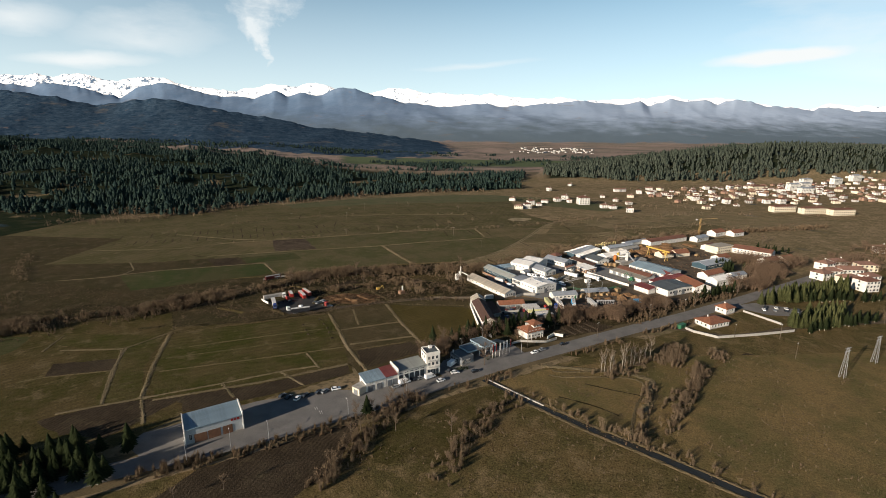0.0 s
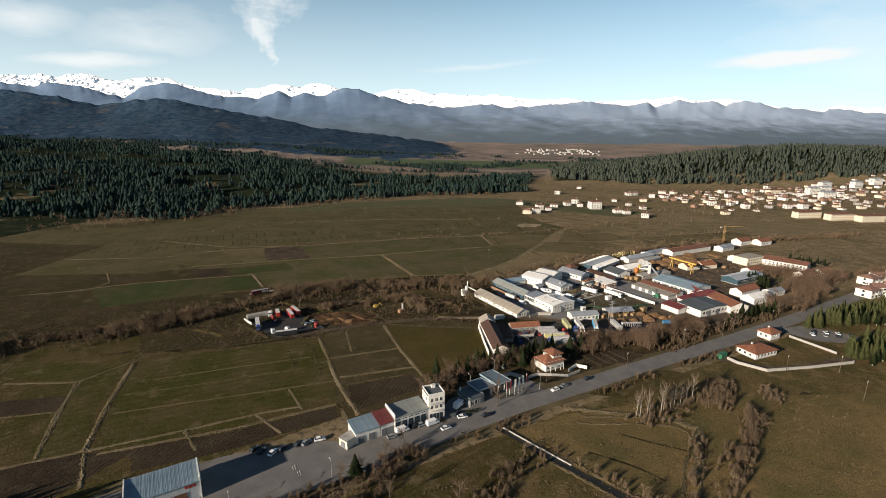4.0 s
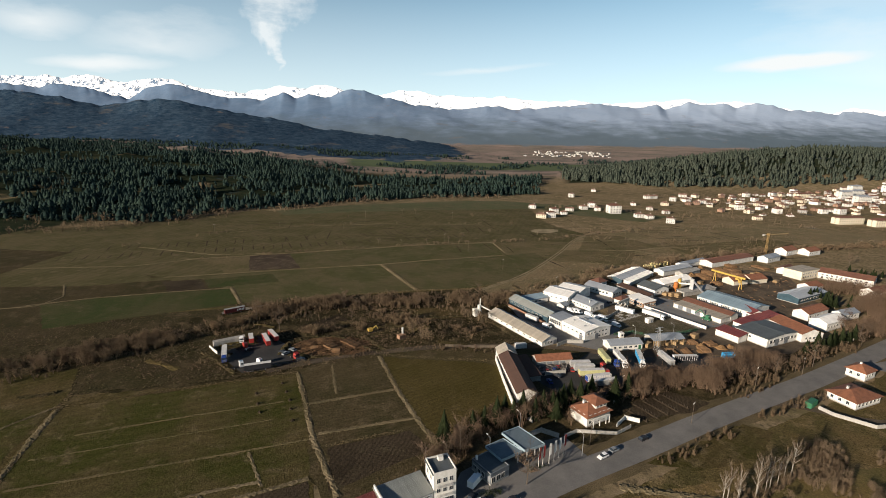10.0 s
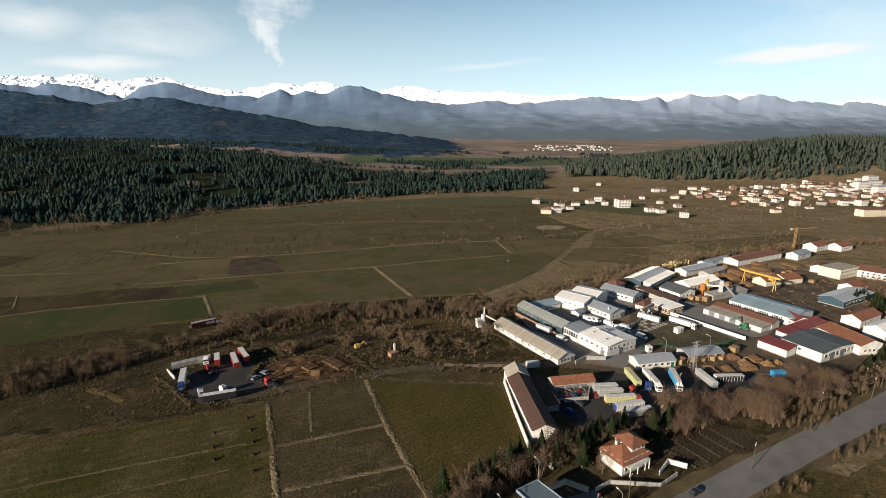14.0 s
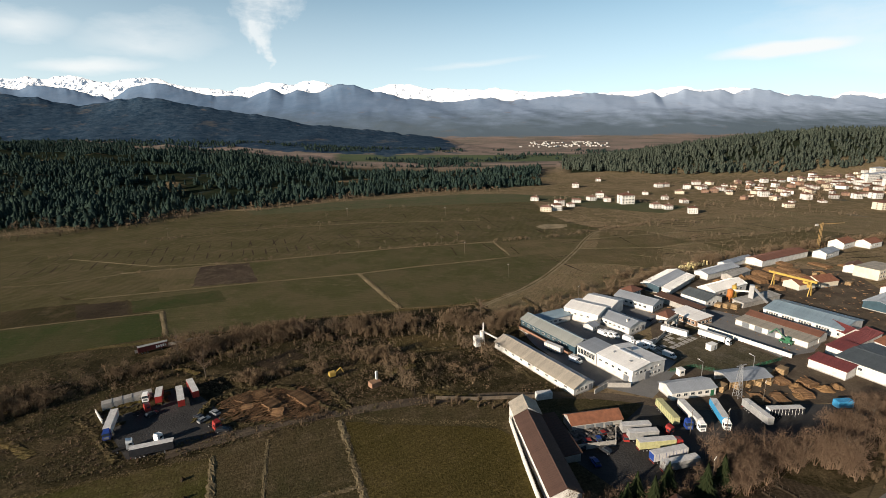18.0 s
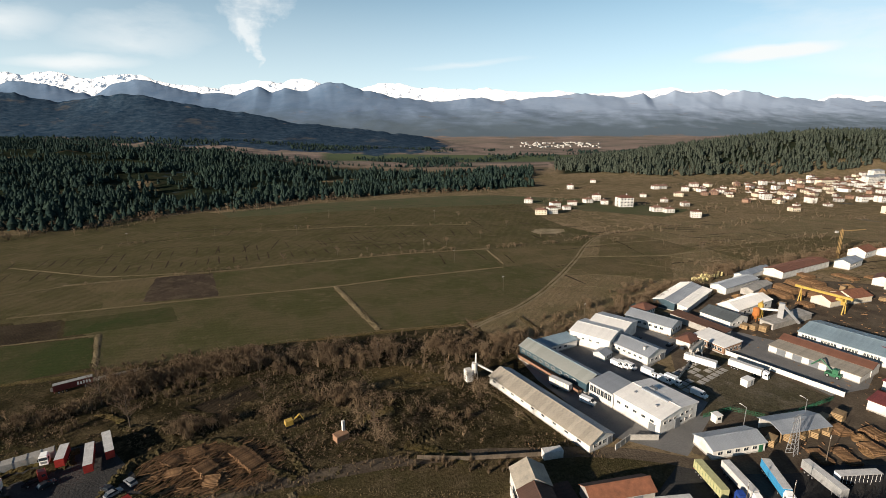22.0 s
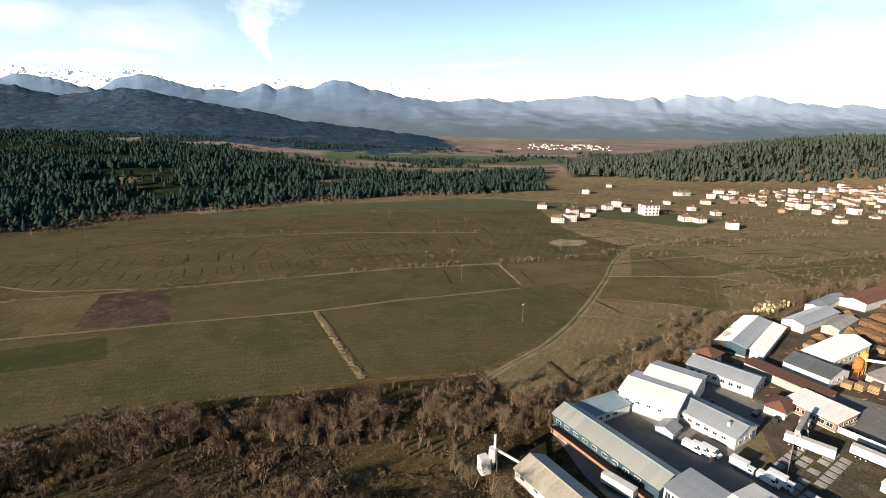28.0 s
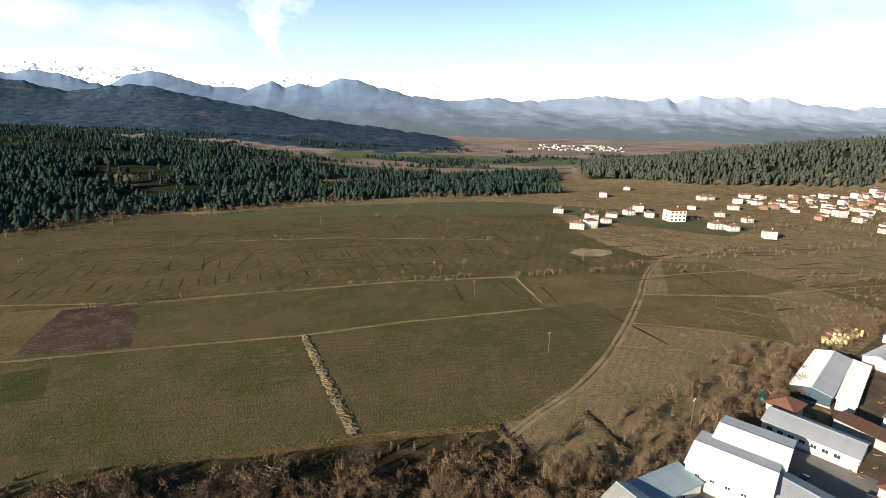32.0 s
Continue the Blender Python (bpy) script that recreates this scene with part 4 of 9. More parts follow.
def trench(ax, ay, bx, by, width):
    d = Vector((bx - ax, by - ay, 0)).normalized()
    w = Vector((-d.y, d.x, 0)) * width * 0.7
    p, q = Vector((ax * K, ay * K, 0.085)), Vector((bx * K, by * K, 0.085))
    m = p.lerp(q, rf2.uniform(0.3, 0.7)) + w * rf2.uniform(-1.2, 1.2)
    furrows.add([p - w * 0.4, p + w * 0.4, m + w, q + w * 0.3, q - w * 0.3, m - w], [(0, 5, 2, 1), (5, 4, 3, 2)])


for i in range(44):
    s0 = i * 7.4 + rf2.uniform(-1.5, 1.5)
    bx0, by0 = -286 + s0 * 0.938, 387 + s0 * 0.346
    for lo, hi, chance in ((1.5, 25, 0.9), (30, 58, 0.55)):
        if rf2.random() < chance:
            f0, f1 = lo + rf2.uniform(0, 5), hi - rf2.uniform(0, 8)
            trench(bx0 - 0.40 * f0, by0 + 0.92 * f0, bx0 - 0.40 * f1 + rf2.uniform(-1, 1), by0 + 0.92 * f1, rf2.uniform(0.5, 1.1))
for i in range(12):
    s0 = i * 19 + rf2.uniform(-3, 3)
    trench(-150 + s0 * 0.95, 470 + s0 * 0.30, -150 + s0 * 0.95 - rf2.uniform(4, 12), 470 + s0 * 0.30 + rf2.uniform(14, 40), rf2.uniform(0.5, 0.9))
for i in range(18):
    s0, off = rf2.uniform(0, 200), rf2.uniform(20, 150)
    ln = rf2.uniform(12, 60)
    trench(-230 + s0 - 0.4 * off, 410 + s0 * 0.34 + off, -230 + s0 - 0.4 * off + ln * 0.94, 410 + s0 * 0.34 + off + ln * 0.34, rf2.uniform(0.6, 1.3))
for i in range(60):
    x0, y0, ln = rf2.uniform(70, 330), rf2.uniform(395, 640), rf2.uniform(8, 45)
    a0 = rf2.choice((0.25, 0.45, 2.0, 0.1)) + rf2.gauss(0, 0.08)
    trench(x0, y0, x0 + ln * math.cos(a0), y0 + ln * math.sin(a0), rf2.uniform(0.6, 1.6))
lone("old_furrows", furrows, PLOUGH, "narrow dark weedy furrows across the strip fields", "furrows", kind="stuff")
for line in ([(37.3, 354.6), (40, 347), (43.7, 338.4)], [(12.6, 347.1), (15.5, 341), (17.9, 335.4)]):
    bank("earth_bank", line, 2.6, 0.7, FALLOW, "low overgrown earth bank beside the creek", "bank")
sheet("sand_patch", [(76.6, 537.5), (82, 546), (88.3, 549.0), (105.9, 546.1), (104, 536), (95.0, 528.6), (80.2, 527.7)], 0.06, SAND, "pale trodden sandy patch in the pasture")
# dry grass baulks between the fields
STRAW_LINES = [([(73, 420), (107, 414), (128, 404)], 1.6), ([(92, 456), (150, 459), (190, 472), (260, 488)], 2.0), ([(58, 398), (84, 396), (104, 384)], 1.4), ([(106, 487), (160, 502), (240, 524)], 2.0), ([(118, 442), (142, 428)], 1.4), ([(150, 458), (176, 440)], 1.4), ([(190, 472), (214, 452)], 1.4),
               ([(-146, 189), (-138.3, 168), (-126, 144)], 1.5), ([(-182, 185), (-186, 203)], 1.4), ([(-137, 136.5), (-126, 141.5), (-112, 147.6), (-86.6, 159), (-66, 169.5), (-53, 174)], 1.8), ([(-61, 186.5), (-51.4, 172)], 1.4), ([(-87, 158.4), (-78, 148.3)], 1.8), ([(-67, 168.6), (-54.3, 158)], 1.8), ([(-112, 146), (-102, 131)], 1.8), ([(-138.8, 168.4), (-162, 162.5), (-170, 158)], 1.2),
               ([(-232, 302), (-206, 316), (-170, 329), (-138, 339)], 1.6), ([(-300, 372), (-228, 383), (-200, 402)], 1.6), ([(-260, 290), (-226, 302), (-224, 318), (-240, 338)], 1.4), ([(-53, 399), (-23, 342)], 4.0), ([(-190, 358), (-152, 370), (-108, 384), (-53, 400), (-20, 414), (40, 434)], 2.0), ([(35, 478), (42, 440)], 2.4), ([(-200, 404), (-133, 428), (-26, 467), (37, 481)], 3.0), ([(-137, 340), (-119, 312)], 2.6),
               ([(-113, 147), (-124, 174), (-135, 206)], 2.6), ([(-62, 235), (-52, 213), (-44, 194), (-30, 169)], 2.4), ([(-32, 251), (-21, 224), (-11, 203), (-4, 190)], 2.4), ([(-50, 242), (-43, 220)], 1.4), ([(-51, 213), (-22, 224)], 1.8), ([(-43, 196), (-13, 206)], 1.8),
               ([(-108, 146), (-72, 160), (-40, 176)], 2.0), ([(-118, 192), (-85, 205), (-60, 214)], 1.2), ([(-118, 168), (-70, 184), (-45, 193)], 1.2), ([(-122, 180), (-90, 192), (-60, 203)], 0.8), ([(-125, 143), (-147, 188)], 1.6), ([(-175, 187), (-147, 189), (-136, 208)], 1.6),
               ([(45, 176), (80, 170), (89, 164), (76, 140)], 4.0), ([(-260, 440), (-190, 420), (-133, 428)], 1.6), ([(-215, 505), (-160, 542), (-80, 563), (30, 570)], 1.8), ([(-222, 641), (-133, 705), (11, 761), (71, 766)], 2.6), ([(-330, 545), (-242, 648), (-222, 641)], 3.0), ([(105, 457), (150, 458), (233, 495), (297, 515)], 1.4)]
for line, wide in STRAW_LINES:
    bank("grass_baulk", line, wide, 0.10 + 0.09 * wide, BAULK if wide > 1.3 else GRASS, "ridge of dry pale grass between fields", "grass strip")
# two thin dark strips laid flat on the meadow
for line in ([(59.8, 160.6), (68.4, 156.0), (79.0, 152.0)], [(46.7, 150.7), (54.2, 146.9), (59.7, 144.2), (65.6, 138.3)] ):
    strip("dry_ditch", line, 0.9, 0.07, SCRUB, "narrow dark strip across the meadow", "ditch", 0.8)
for line, wide, high in (([(-74, 250), (-75, 262), (-66, 269), (-54, 270), (-46, 265)], 4.0, 1.6), ([(-46, 265), (-38, 258), (-32, 256)], 3.0, 1.0), ([(-72, 251), (-58, 249), (-47, 252.5)], 2.6, 0.8), ([(-42, 272), (-34, 262), (-30, 257)], 3.0, 1.0), ([(-110, 252), (-98, 243), (-86, 233)], 3.0, 1.0), ([(-90, 276), (-72, 277), (-48, 281), (-20, 286)], 4.0, 1.2), ([(-58, 288), (-30, 294), (4, 300)], 3.0, 0.9), ([(28, 276), (22, 288), (14, 297)], 2.6, 0.7)):
    bank("earth_bank", line, wide, 0.55 * high, FALLOW, "low overgrown earth bank in the scrubland", "bank")

rb = random.Random(63)
for x0, x1, y0, y1, count in ((-146, -104, 232, 268, 7), (-40, 30, 266, 300, 6), (-100, -40, 274, 300, 4), (-230, -150, 205, 250, 3)):
    for _ in range(count):
        bx0, by0, ln, a0 = rb.uniform(x0, x1), rb.uniform(y0, y1), rb.uniform(7, 20), rb.choice((0.55, 0.75, 0.35, -0.4))
        bank("earth_bank", [(bx0, by0), (bx0 + ln / 2 * math.cos(a0), by0 + ln / 2 * math.sin(a0) + rb.uniform(-1.5, 1.5)), (bx0 + ln * math.cos(a0), by0 + ln * math.sin(a0))], rb.uniform(2.5, 6.0), rb.uniform(0.35, 0.8), rb.choice((FALLOW, LOW_MEADOW, SCRUB, GREEN_C)), "low overgrown earth bank in the scrubland", "bank")

# ---- buildings ----
MESHES = {}


def shared(key, make, *mats):
    """One mesh for all pieces of one size."""
    if key not in MESHES:
        MESHES[key] = make().mesh(key[0], *mats)
    return MESHES[key]


def put(name, me, parent, x, y, z, rz=0.0, label=""):
    ob = new(name, me)
    ob.parent = parent
    ob.matrix_local = Matrix.Translation((x, y, z)) @ Matrix.Rotation(rz, 4, "Z")
    return tagged(ob, label)


def window_frame(w, h):
    g = Geo()
    for x, sx in ((-w / 2, 0.1), (w / 2, 0.1), (0, 0.06)):
        g.box(x, 0, -h / 2, sx, 0.14, h)
    for z in (-h / 2 - 0.05, h / 2 - 0.05):
        g.box(0, 0, z, w + 0.1, 0.15, 0.1)
    return g


def add_window(top, x, y, z, rz, w, h, frame_mat=None):
    frame_mat = frame_mat or WHITE
    f = put("window", shared(("window", w, h, frame_mat.name), lambda: window_frame(w, h), frame_mat), top, x, y, z, rz)
    put("pane", shared(("pane", w, h), lambda: Geo().box(0, -0.02, -h / 2, w, 0.06, h), GLASS), f, 0, 0, 0)


def door_panel(w, h):
    g = Geo().box(0, 0, 0, w, 0.12, h)
    n = max(2, int(h / 0.6))
    for i in range(n):
        g.box(0, -0.08, 0.05 + i * h / n, w - 0.1, 0.06, h / n - 0.07)
    return g


def add_door(top, x, y, z, rz, w, h, mat):
    put("door", shared(("door", w, h, mat.name), lambda: door_panel(w, h), mat), top, x, y, z, rz)


def on_side(side, s, length, w):
    """The place and turn of something on one wall, s metres along it."""
    return {"f": (s, -0.03, 0.0), "b": (length - s, w + 0.03, math.pi), "l": (-0.03, w - s, -math.pi / 2), "r": (length + 0.03, s, math.pi / 2)}[side]


def roof_sheet(run, fall, wide):
    """One ribbed sheet of a metal roof, lying in the slope."""
    g = Geo().box(wide / 2, run / 2, 0, wide - 0.02, run, 0.05)
    for i in range(3):
        g.box(wide * (i + 0.5) / 3, run / 2, 0.05, 0.06, run, 0.03)
    g.box(wide - 0.03, run / 2, 0.02, 0.07, run, 0.06)
    return g


def hall(name, p0, p1, width, eave, ridge, roof=None, wall=None, label="", category="building", doors=(), windows=(), over=0.4, group="", lean=False,
         sheets=0.0, roofs=None, parapet=0.0, chimneys=(), base=0.0, hip=False):
    """A house by the foot of one long wall, p0 to p1 on the plan; it lies to the left of that line for width > 0, to the right for < 0.
    windows: (wall, first, step, count, height, width, tall); doors: (wall, along, width, tall, material). sheets: width of single roof sheets."""
    roof, wall = roof or GREY_ROOF, wall or WHITE
    p, q = Vector((p0[0] * K, p0[1] * K, 0)), Vector((p1[0] * K, p1[1] * K, 0))
    length = (q - p).length
    if width < 0:
        p, q, width = q, p, -width
    rz = math.atan2(q.y - p.y, q.x - p.x)
    top = thing(name, p.x, p.y, base, rz, label, category, group)
    w = width
    flat = ridge <= eave and not lean
    if flat:
        prof = [(0, 0), (w, 0), (w, eave), (0, eave)]
    elif lean:
        prof = [(0, 0), (w, 0), (w, ridge), (0, eave)]
    elif hip:
        prof = [(0, 0), (w, 0), (w, eave), (0, eave)]
    else:
        prof = [(0, 0), (w, 0), (w, eave), (w / 2, ridge), (0, eave)]
    part("wall", Geo().extrude_x(prof[::-1], 0, length), wall, top)
    part("plinth", Geo().box(length / 2, w / 2, 0, length + 0.12, w + 0.12, 0.5), CONCRETE, top)
    th = 0.16
    if hip:
        k = min(w, length) / 2
        a, b, o = (k, w / 2), (length - k, w / 2), over
        vs = [(-o, -o, eave - 0.1), (length + o, -o, eave - 0.1), (length + o, w + o, eave - 0.1), (-o, w + o, eave - 0.1), (*a, ridge), (*b, ridge)]
        vs += [(x, y, z - 0.18) for x, y, z in vs[:4]]
        part("roof", Geo().add(vs, [(0, 1, 5, 4), (1, 2, 5), (2, 3, 4, 5), (3, 0, 4), (0, 6, 7, 1), (1, 7, 8, 2), (2, 8, 9, 3), (3, 9, 6, 0), (9, 8, 7, 6)]), roof, top)
    else:
        if lean:
            slopes = [((-over, eave - over * (ridge - eave) / w), (w + over, ridge + over * (ridge - eave) / w))]
        elif flat:
            slopes = [((0.05, eave), (w - 0.05, eave))]
        else:
            k = (ridge - eave) / (w / 2)
            slopes = [((-over, eave - over * k), (w / 2, ridge)), ((w + over, eave - over * k), (w / 2, ridge))]
        for n, ((ya, za), (yb, zb)) in enumerate(slopes):
            poly = [(ya, za + 0.02), (yb, zb + 0.02), (yb, zb + 0.02 + th), (ya, za + 0.02 + th)]
            if yb < ya:
                poly = poly[::-1]
            mat = roofs[n] if roofs else roof
            slab = part("roof", Geo().extrude_x(poly[::-1], -over, length + over), mat, top)
            if sheets:
                count = max(1, round((length + 2 * over) / sheets))
                wide, run = (length + 2 * over) / count, math.hypot(yb - ya, zb - za)
                me = shared(("roof_sheet", round(run, 2), round(wide, 2), mat.name), lambda: roof_sheet(run, 0, wide), mat)
                tilt = math.atan2(zb - za, abs(yb - ya))
                for i in range(count):
                    ob = new("roof_sheet", me)
                    ob.parent = slab
                    if yb > ya:
                        ob.matrix_local = Matrix.Translation((-over + i * wide, ya, za + 0.02 + th)) @ Matrix.Rotation(tilt, 4, "X")
                    else:
                        ob.matrix_local = Matrix.Translation((-over + (i + 1) * wide, ya, za + 0.02 + th)) @ Matrix.Rotation(math.pi, 4, "Z") @ Matrix.Rotation(tilt, 4, "X")
        if not flat and not lean:
            part("ridge_cap", Geo().extrude_x([(w / 2 - 0.25, ridge + 0.12), (w / 2 + 0.25, ridge + 0.12), (w / 2, ridge + 0.33)][::-1], -over, length + over), roof, top)
    if parapet:
        for x0, y0, sx, sy in ((length / 2, 0.12, length, 0.24), (length / 2, w - 0.12, length, 0.24), (0.12, w / 2, 0.24, w - 0.48), (length - 0.12, w / 2, 0.24, w - 0.48)):
            part("parapet", Geo().box(x0, y0, eave, sx, sy, parapet), wall, top)
    for side, first, step, count, z, ww, hh in windows:
        for i in range(count):
            x, y, r = on_side(side, first + i * step, length, w)
            add_window(top, x, y, z, r, ww, hh)
    for side, along, ww, hh, mat in doors:
        x, y, r = on_side(side, along, length, w)
        add_door(top, x, y, 0.02, r, ww, hh, mat)
    for x, y, h in chimneys:
        c = part("chimney", Geo().box(x, y, eave * 0.8, 0.7, 0.7, ridge - eave * 0.8 + h), wall, top)
        part("chimney_cap", Geo().box(x, y, ridge + h, 0.95, 0.95, 0.12), CONCRETE, c)
    return top


SLATE_ROOF = material("greenish_grey_roof", (0.25, 0.26, 0.24), (0.18, 0.19, 0.18), 0.7, 0.16, 3.0, 0.15, vary=0.08)
OLD_BOARD = material("weathered_boards", (0.13, 0.105, 0.08), (0.075, 0.06, 0.045), 0.9, 0.8, 5.0, 0.3, vary=0.2)
STEEL = material("galvanised_steel", (0.42, 0.42, 0.42), (0.32, 0.32, 0.32), 0.45, 0.6, 6.0, 0.1, metal=0.6)
RUST = material("rusty_steel", (0.105, 0.052, 0.034), (0.060, 0.036, 0.027), 0.85, 0.7, 6.0, 0.3)
TIMBER = material("sawn_timber", (0.30, 0.205, 0.105), (0.21, 0.14, 0.075), 0.85, 0.8, 5.0, 0.3, vary=0.2)
YELLOW = material("yellow_paint", (0.44, 0.29, 0.06), (0.32, 0.21, 0.05), 0.5, 0.6, 4.0, 0.1)
ORANGE = material("orange_paint", (0.42, 0.15, 0.04), (0.30, 0.11, 0.03), 0.5, 0.6, 4.0, 0.1)
BLUE_WALL = material("turquoise_blue_cladding", (0.030, 0.062, 0.082), (0.022, 0.046, 0.062), 0.6, 0.4, 4.0, 0.1)
GREEN_PAINT = material("green_paint", (0.028, 0.125, 0.060), (0.02, 0.09, 0.045), 0.5, 0.6, 4.0, 0.1)
RED = material("red_paint", (0.30, 0.03, 0.025), (0.20, 0.025, 0.02), 0.4, 0.6, 4.0, 0.05)
GREY_DOOR = material("grey_steel_door", (0.16, 0.17, 0.18), (0.11, 0.12, 0.13), 0.5, 0.6, 4.0, 0.05)
BROWN_DOOR = material("brown_door", (0.14, 0.07, 0.04), (0.10, 0.05, 0.03), 0.6, 0.6, 4.0, 0.1)
BRICK = material("red_clay_masonry", (0.27, 0.165, 0.105), (0.20, 0.12, 0.08), 0.9, 0.6, 4.0, 0.3)

# the shop by the road
shop = hall("auto_workshop", (-81, 119.6), (-66.2, 129), 10.5, 6.4, 7.3, BLUE_ROOF, material("pale_grey_panels", (0.34, 0.36, 0.37), (0.28, 0.30, 0.31), 0.5, 0.4, 4.0, 0.1),
            "low grey metal auto workshop with brown gates on asphalt", "workshop", doors=[("f", 5.2, 4.5, 3.6, BROWN_DOOR), ("f", 10.0, 4.5, 3.6, BROWN_DOOR), ("f", 14.8, 3.6, 3.6, BROWN_DOOR)],
            windows=[("f", 1.7, 1, 1, 3.0, 1.0, 2.4), ("l", 3.0, 3.5, 2, 3.2, 1.2, 2.4)], sheets=1.2, lean=True)
part("gable_screen", Geo().box(20.6, 5.2, 0, 0.35, 11.4, 8.0), WHITE, shop, "white end wall above the roof")
part("gable_screen", Geo().box(-0.2, 5.2, 0, 0.35, 11.4, 8.0), WHITE, shop)
for i, (sx, sz) in enumerate(((0.9, 0.9), (0.8, 0.9), (0.9, 0.9))):
    part("sign_bar", Geo().box(16.6 + 1.15 * i, -0.12, 5.0, sx, 0.12, sz), RED, shop, "plain red sign bar")

# terrace of garages and the three-storey tower house
hall("garage_annex", (-30.2, 149.8), (-27.2, 153.6), 4.8, 3.6, 3.6, CONCRETE, CREAM, "low cream garage annex with flat concrete roof", "garage", doors=[("l", 2.4, 2.4, 2.6, GREY_DOOR)])
hall("end_garage", (-27.9, 152.4), (-20.6, 156.9), 8.2, 5.0, 5.9, BLUE_ROOF, WHITE, "white garage with a blue-grey sheet roof", "garage", sheets=1.1, lean=True, doors=[("f", 2.2, 2.6, 3.2, GREY_DOOR), ("f", 6.6, 2.6, 3.2, GREY_DOOR)], group="garages beside the tower house")
hall("red_roof_garage", (-20.5, 157.0), (-16.3, 159.6), 8.2, 5.2, 6.1, DARKRED_ROOF, WHITE, "white garage with a dark red roof", "garage", lean=True, sheets=1.0, doors=[("f", 1.6, 2.4, 3.2, GREY_DOOR), ("f", 4.4, 2.4, 3.2, GREY_DOOR)], group="garages beside the tower house")
long_garage = hall("long_garage", (-16.2, 159.7), (-5.3, 166.2), 8.6, 6.0, 6.9, GREY_ROOF, WHITE, "long white garage with grey sheet roof and dark bays", "garage", lean=True, sheets=1.1, roofs=[SLATE_ROOF],
                   doors=[("f", 1.6 + 2.85 * i, 2.1, 4.0, GLASS) for i in range(5)], windows=[("f", 1.6 + 2.85 * i, 1, 1, 5.0, 1.9, 0.5) for i in range(5)], group="garages beside the tower house")
part("fire_wall", Geo().box(0.1, 4.3, 0, 0.4, 9.4, 8.0), WHITE, long_garage)
tower = hall("tower_house", (-5.0, 166.4), (0.6, 168.7), 7.6, 11.4, 11.4, DARK_ROOF, WHITE, "narrow white three-storey house with shallow balconies and flat dark roof", "house", parapet=0.7,
             windows=[("f", 1.5, 2.0, 3, 6.0, 1.2, 1.6), ("f", 1.5, 2.0, 3, 9.2, 1.2, 1.6), ("l", 2.2, 3.0, 2, 6.0, 1.0, 1.4), ("l", 2.2, 3.0, 2, 9.2, 1.0, 1.4), ("r", 2.2, 3.0, 2, 6.0, 1.0, 1.4), ("r", 2.2, 3.0, 2, 9.2, 1.0, 1.4)],
             doors=[("f", 1.2 + 1.5 * i, 1.2, 2.9, GLASS) for i in range(4)])
for z in (4.2, 7.4):
    b = part("balcony", Geo().box(3.4, -0.6, z, 5.2, 1.1, 0.16), WHITE, tower)
    for i in range(14):
        put("baluster", shared(("baluster", 1.0), lambda: Geo().box(0, 0, 0, 0.05, 0.05, 1.0), GREY_DOOR), b, 0.9 + 0.385 * i, -1.08, z + 0.16)
part("roof_hut", Geo().box(4.2, 6.0, 11.45, 1.6, 1.4, 1.4), WHITE, tower)

# fuel station: kiosk, canopy, flags
kiosk = hall("station_kiosk", (10.0, 175.0), (15.4, 179.0), 9.5, 3.9, 3.9, DARK_ROOF, GREY_DOOR, "low blue-grey fuel station shop with flat roof", "kiosk", parapet=0.5,
             windows=[("f", 1.2, 2.0, 3, 1.8, 1.6, 2.0), ("l", 1.5, 2.2, 3, 1.9, 1.4, 1.5), ("r", 1.5, 2.4, 3, 1.8, 1.8, 2.0)])
part("vent_stack", Geo().tube((1.0, 8.4, 3.8), (1.0, 8.4, 5.6), 0.4, n=10), WHITE, kiosk)


CANOPY_DECK = material("blue_grey_deck", (0.115, 0.150, 0.175), (0.085, 0.115, 0.135), 0.7, 0.3, 3.0, 0.1)


def canopy(name, corners, z, label, legs):
    cx, cy = sum(c[0] for c in corners) / 4 * K, sum(c[1] for c in corners) / 4 * K
    top = thing(name, cx, cy, 0, 0, label, "canopy")
    poly = [(x * K - cx, y * K - cy) for x, y in corners]
    part("deck", Geo().prism(poly, z, z + 0.5), CANOPY_DECK, top)
    n = len(poly)
    for i in range(n):
        (ax, ay), (bx, by) = poly[i], poly[(i + 1) % n]
        g, dx, dy = Geo(), bx - ax, by - ay
        ln = math.hypot(dx, dy)
        g.box((ax + bx) / 2 + dy / ln * 0.08, (ay + by) / 2 - dx / ln * 0.08, z - 0.15, ln + 0.2, 0.14, 0.95, math.atan2(dy, dx))
        part("fascia", g, BLUE_ROOF, top)
    for lx, ly in legs:
        part("column", Geo().box(lx * K - cx, ly * K - cy, 0, 0.45, 0.45, z), WHITE, top)
    return top


canopy("fuel_canopy", [(20.4, 183.8), (26.5, 187.0), (20.0, 195.2), (14.6, 191.8)], 5.2, "blue-grey flat canopy over the fuel pumps", [(21.4, 186.2), (18.4, 191.4), (24.0, 188.2), (20.4, 193.0)])
canopy("kiosk_awning", [(13.4, 180.4), (19.6, 184.6), (14.8, 190.0), (9.3, 186.2)], 4.3, "lower grey awning joining shop and fuel canopy", [(18.6, 184.9), (14.6, 189.0)])
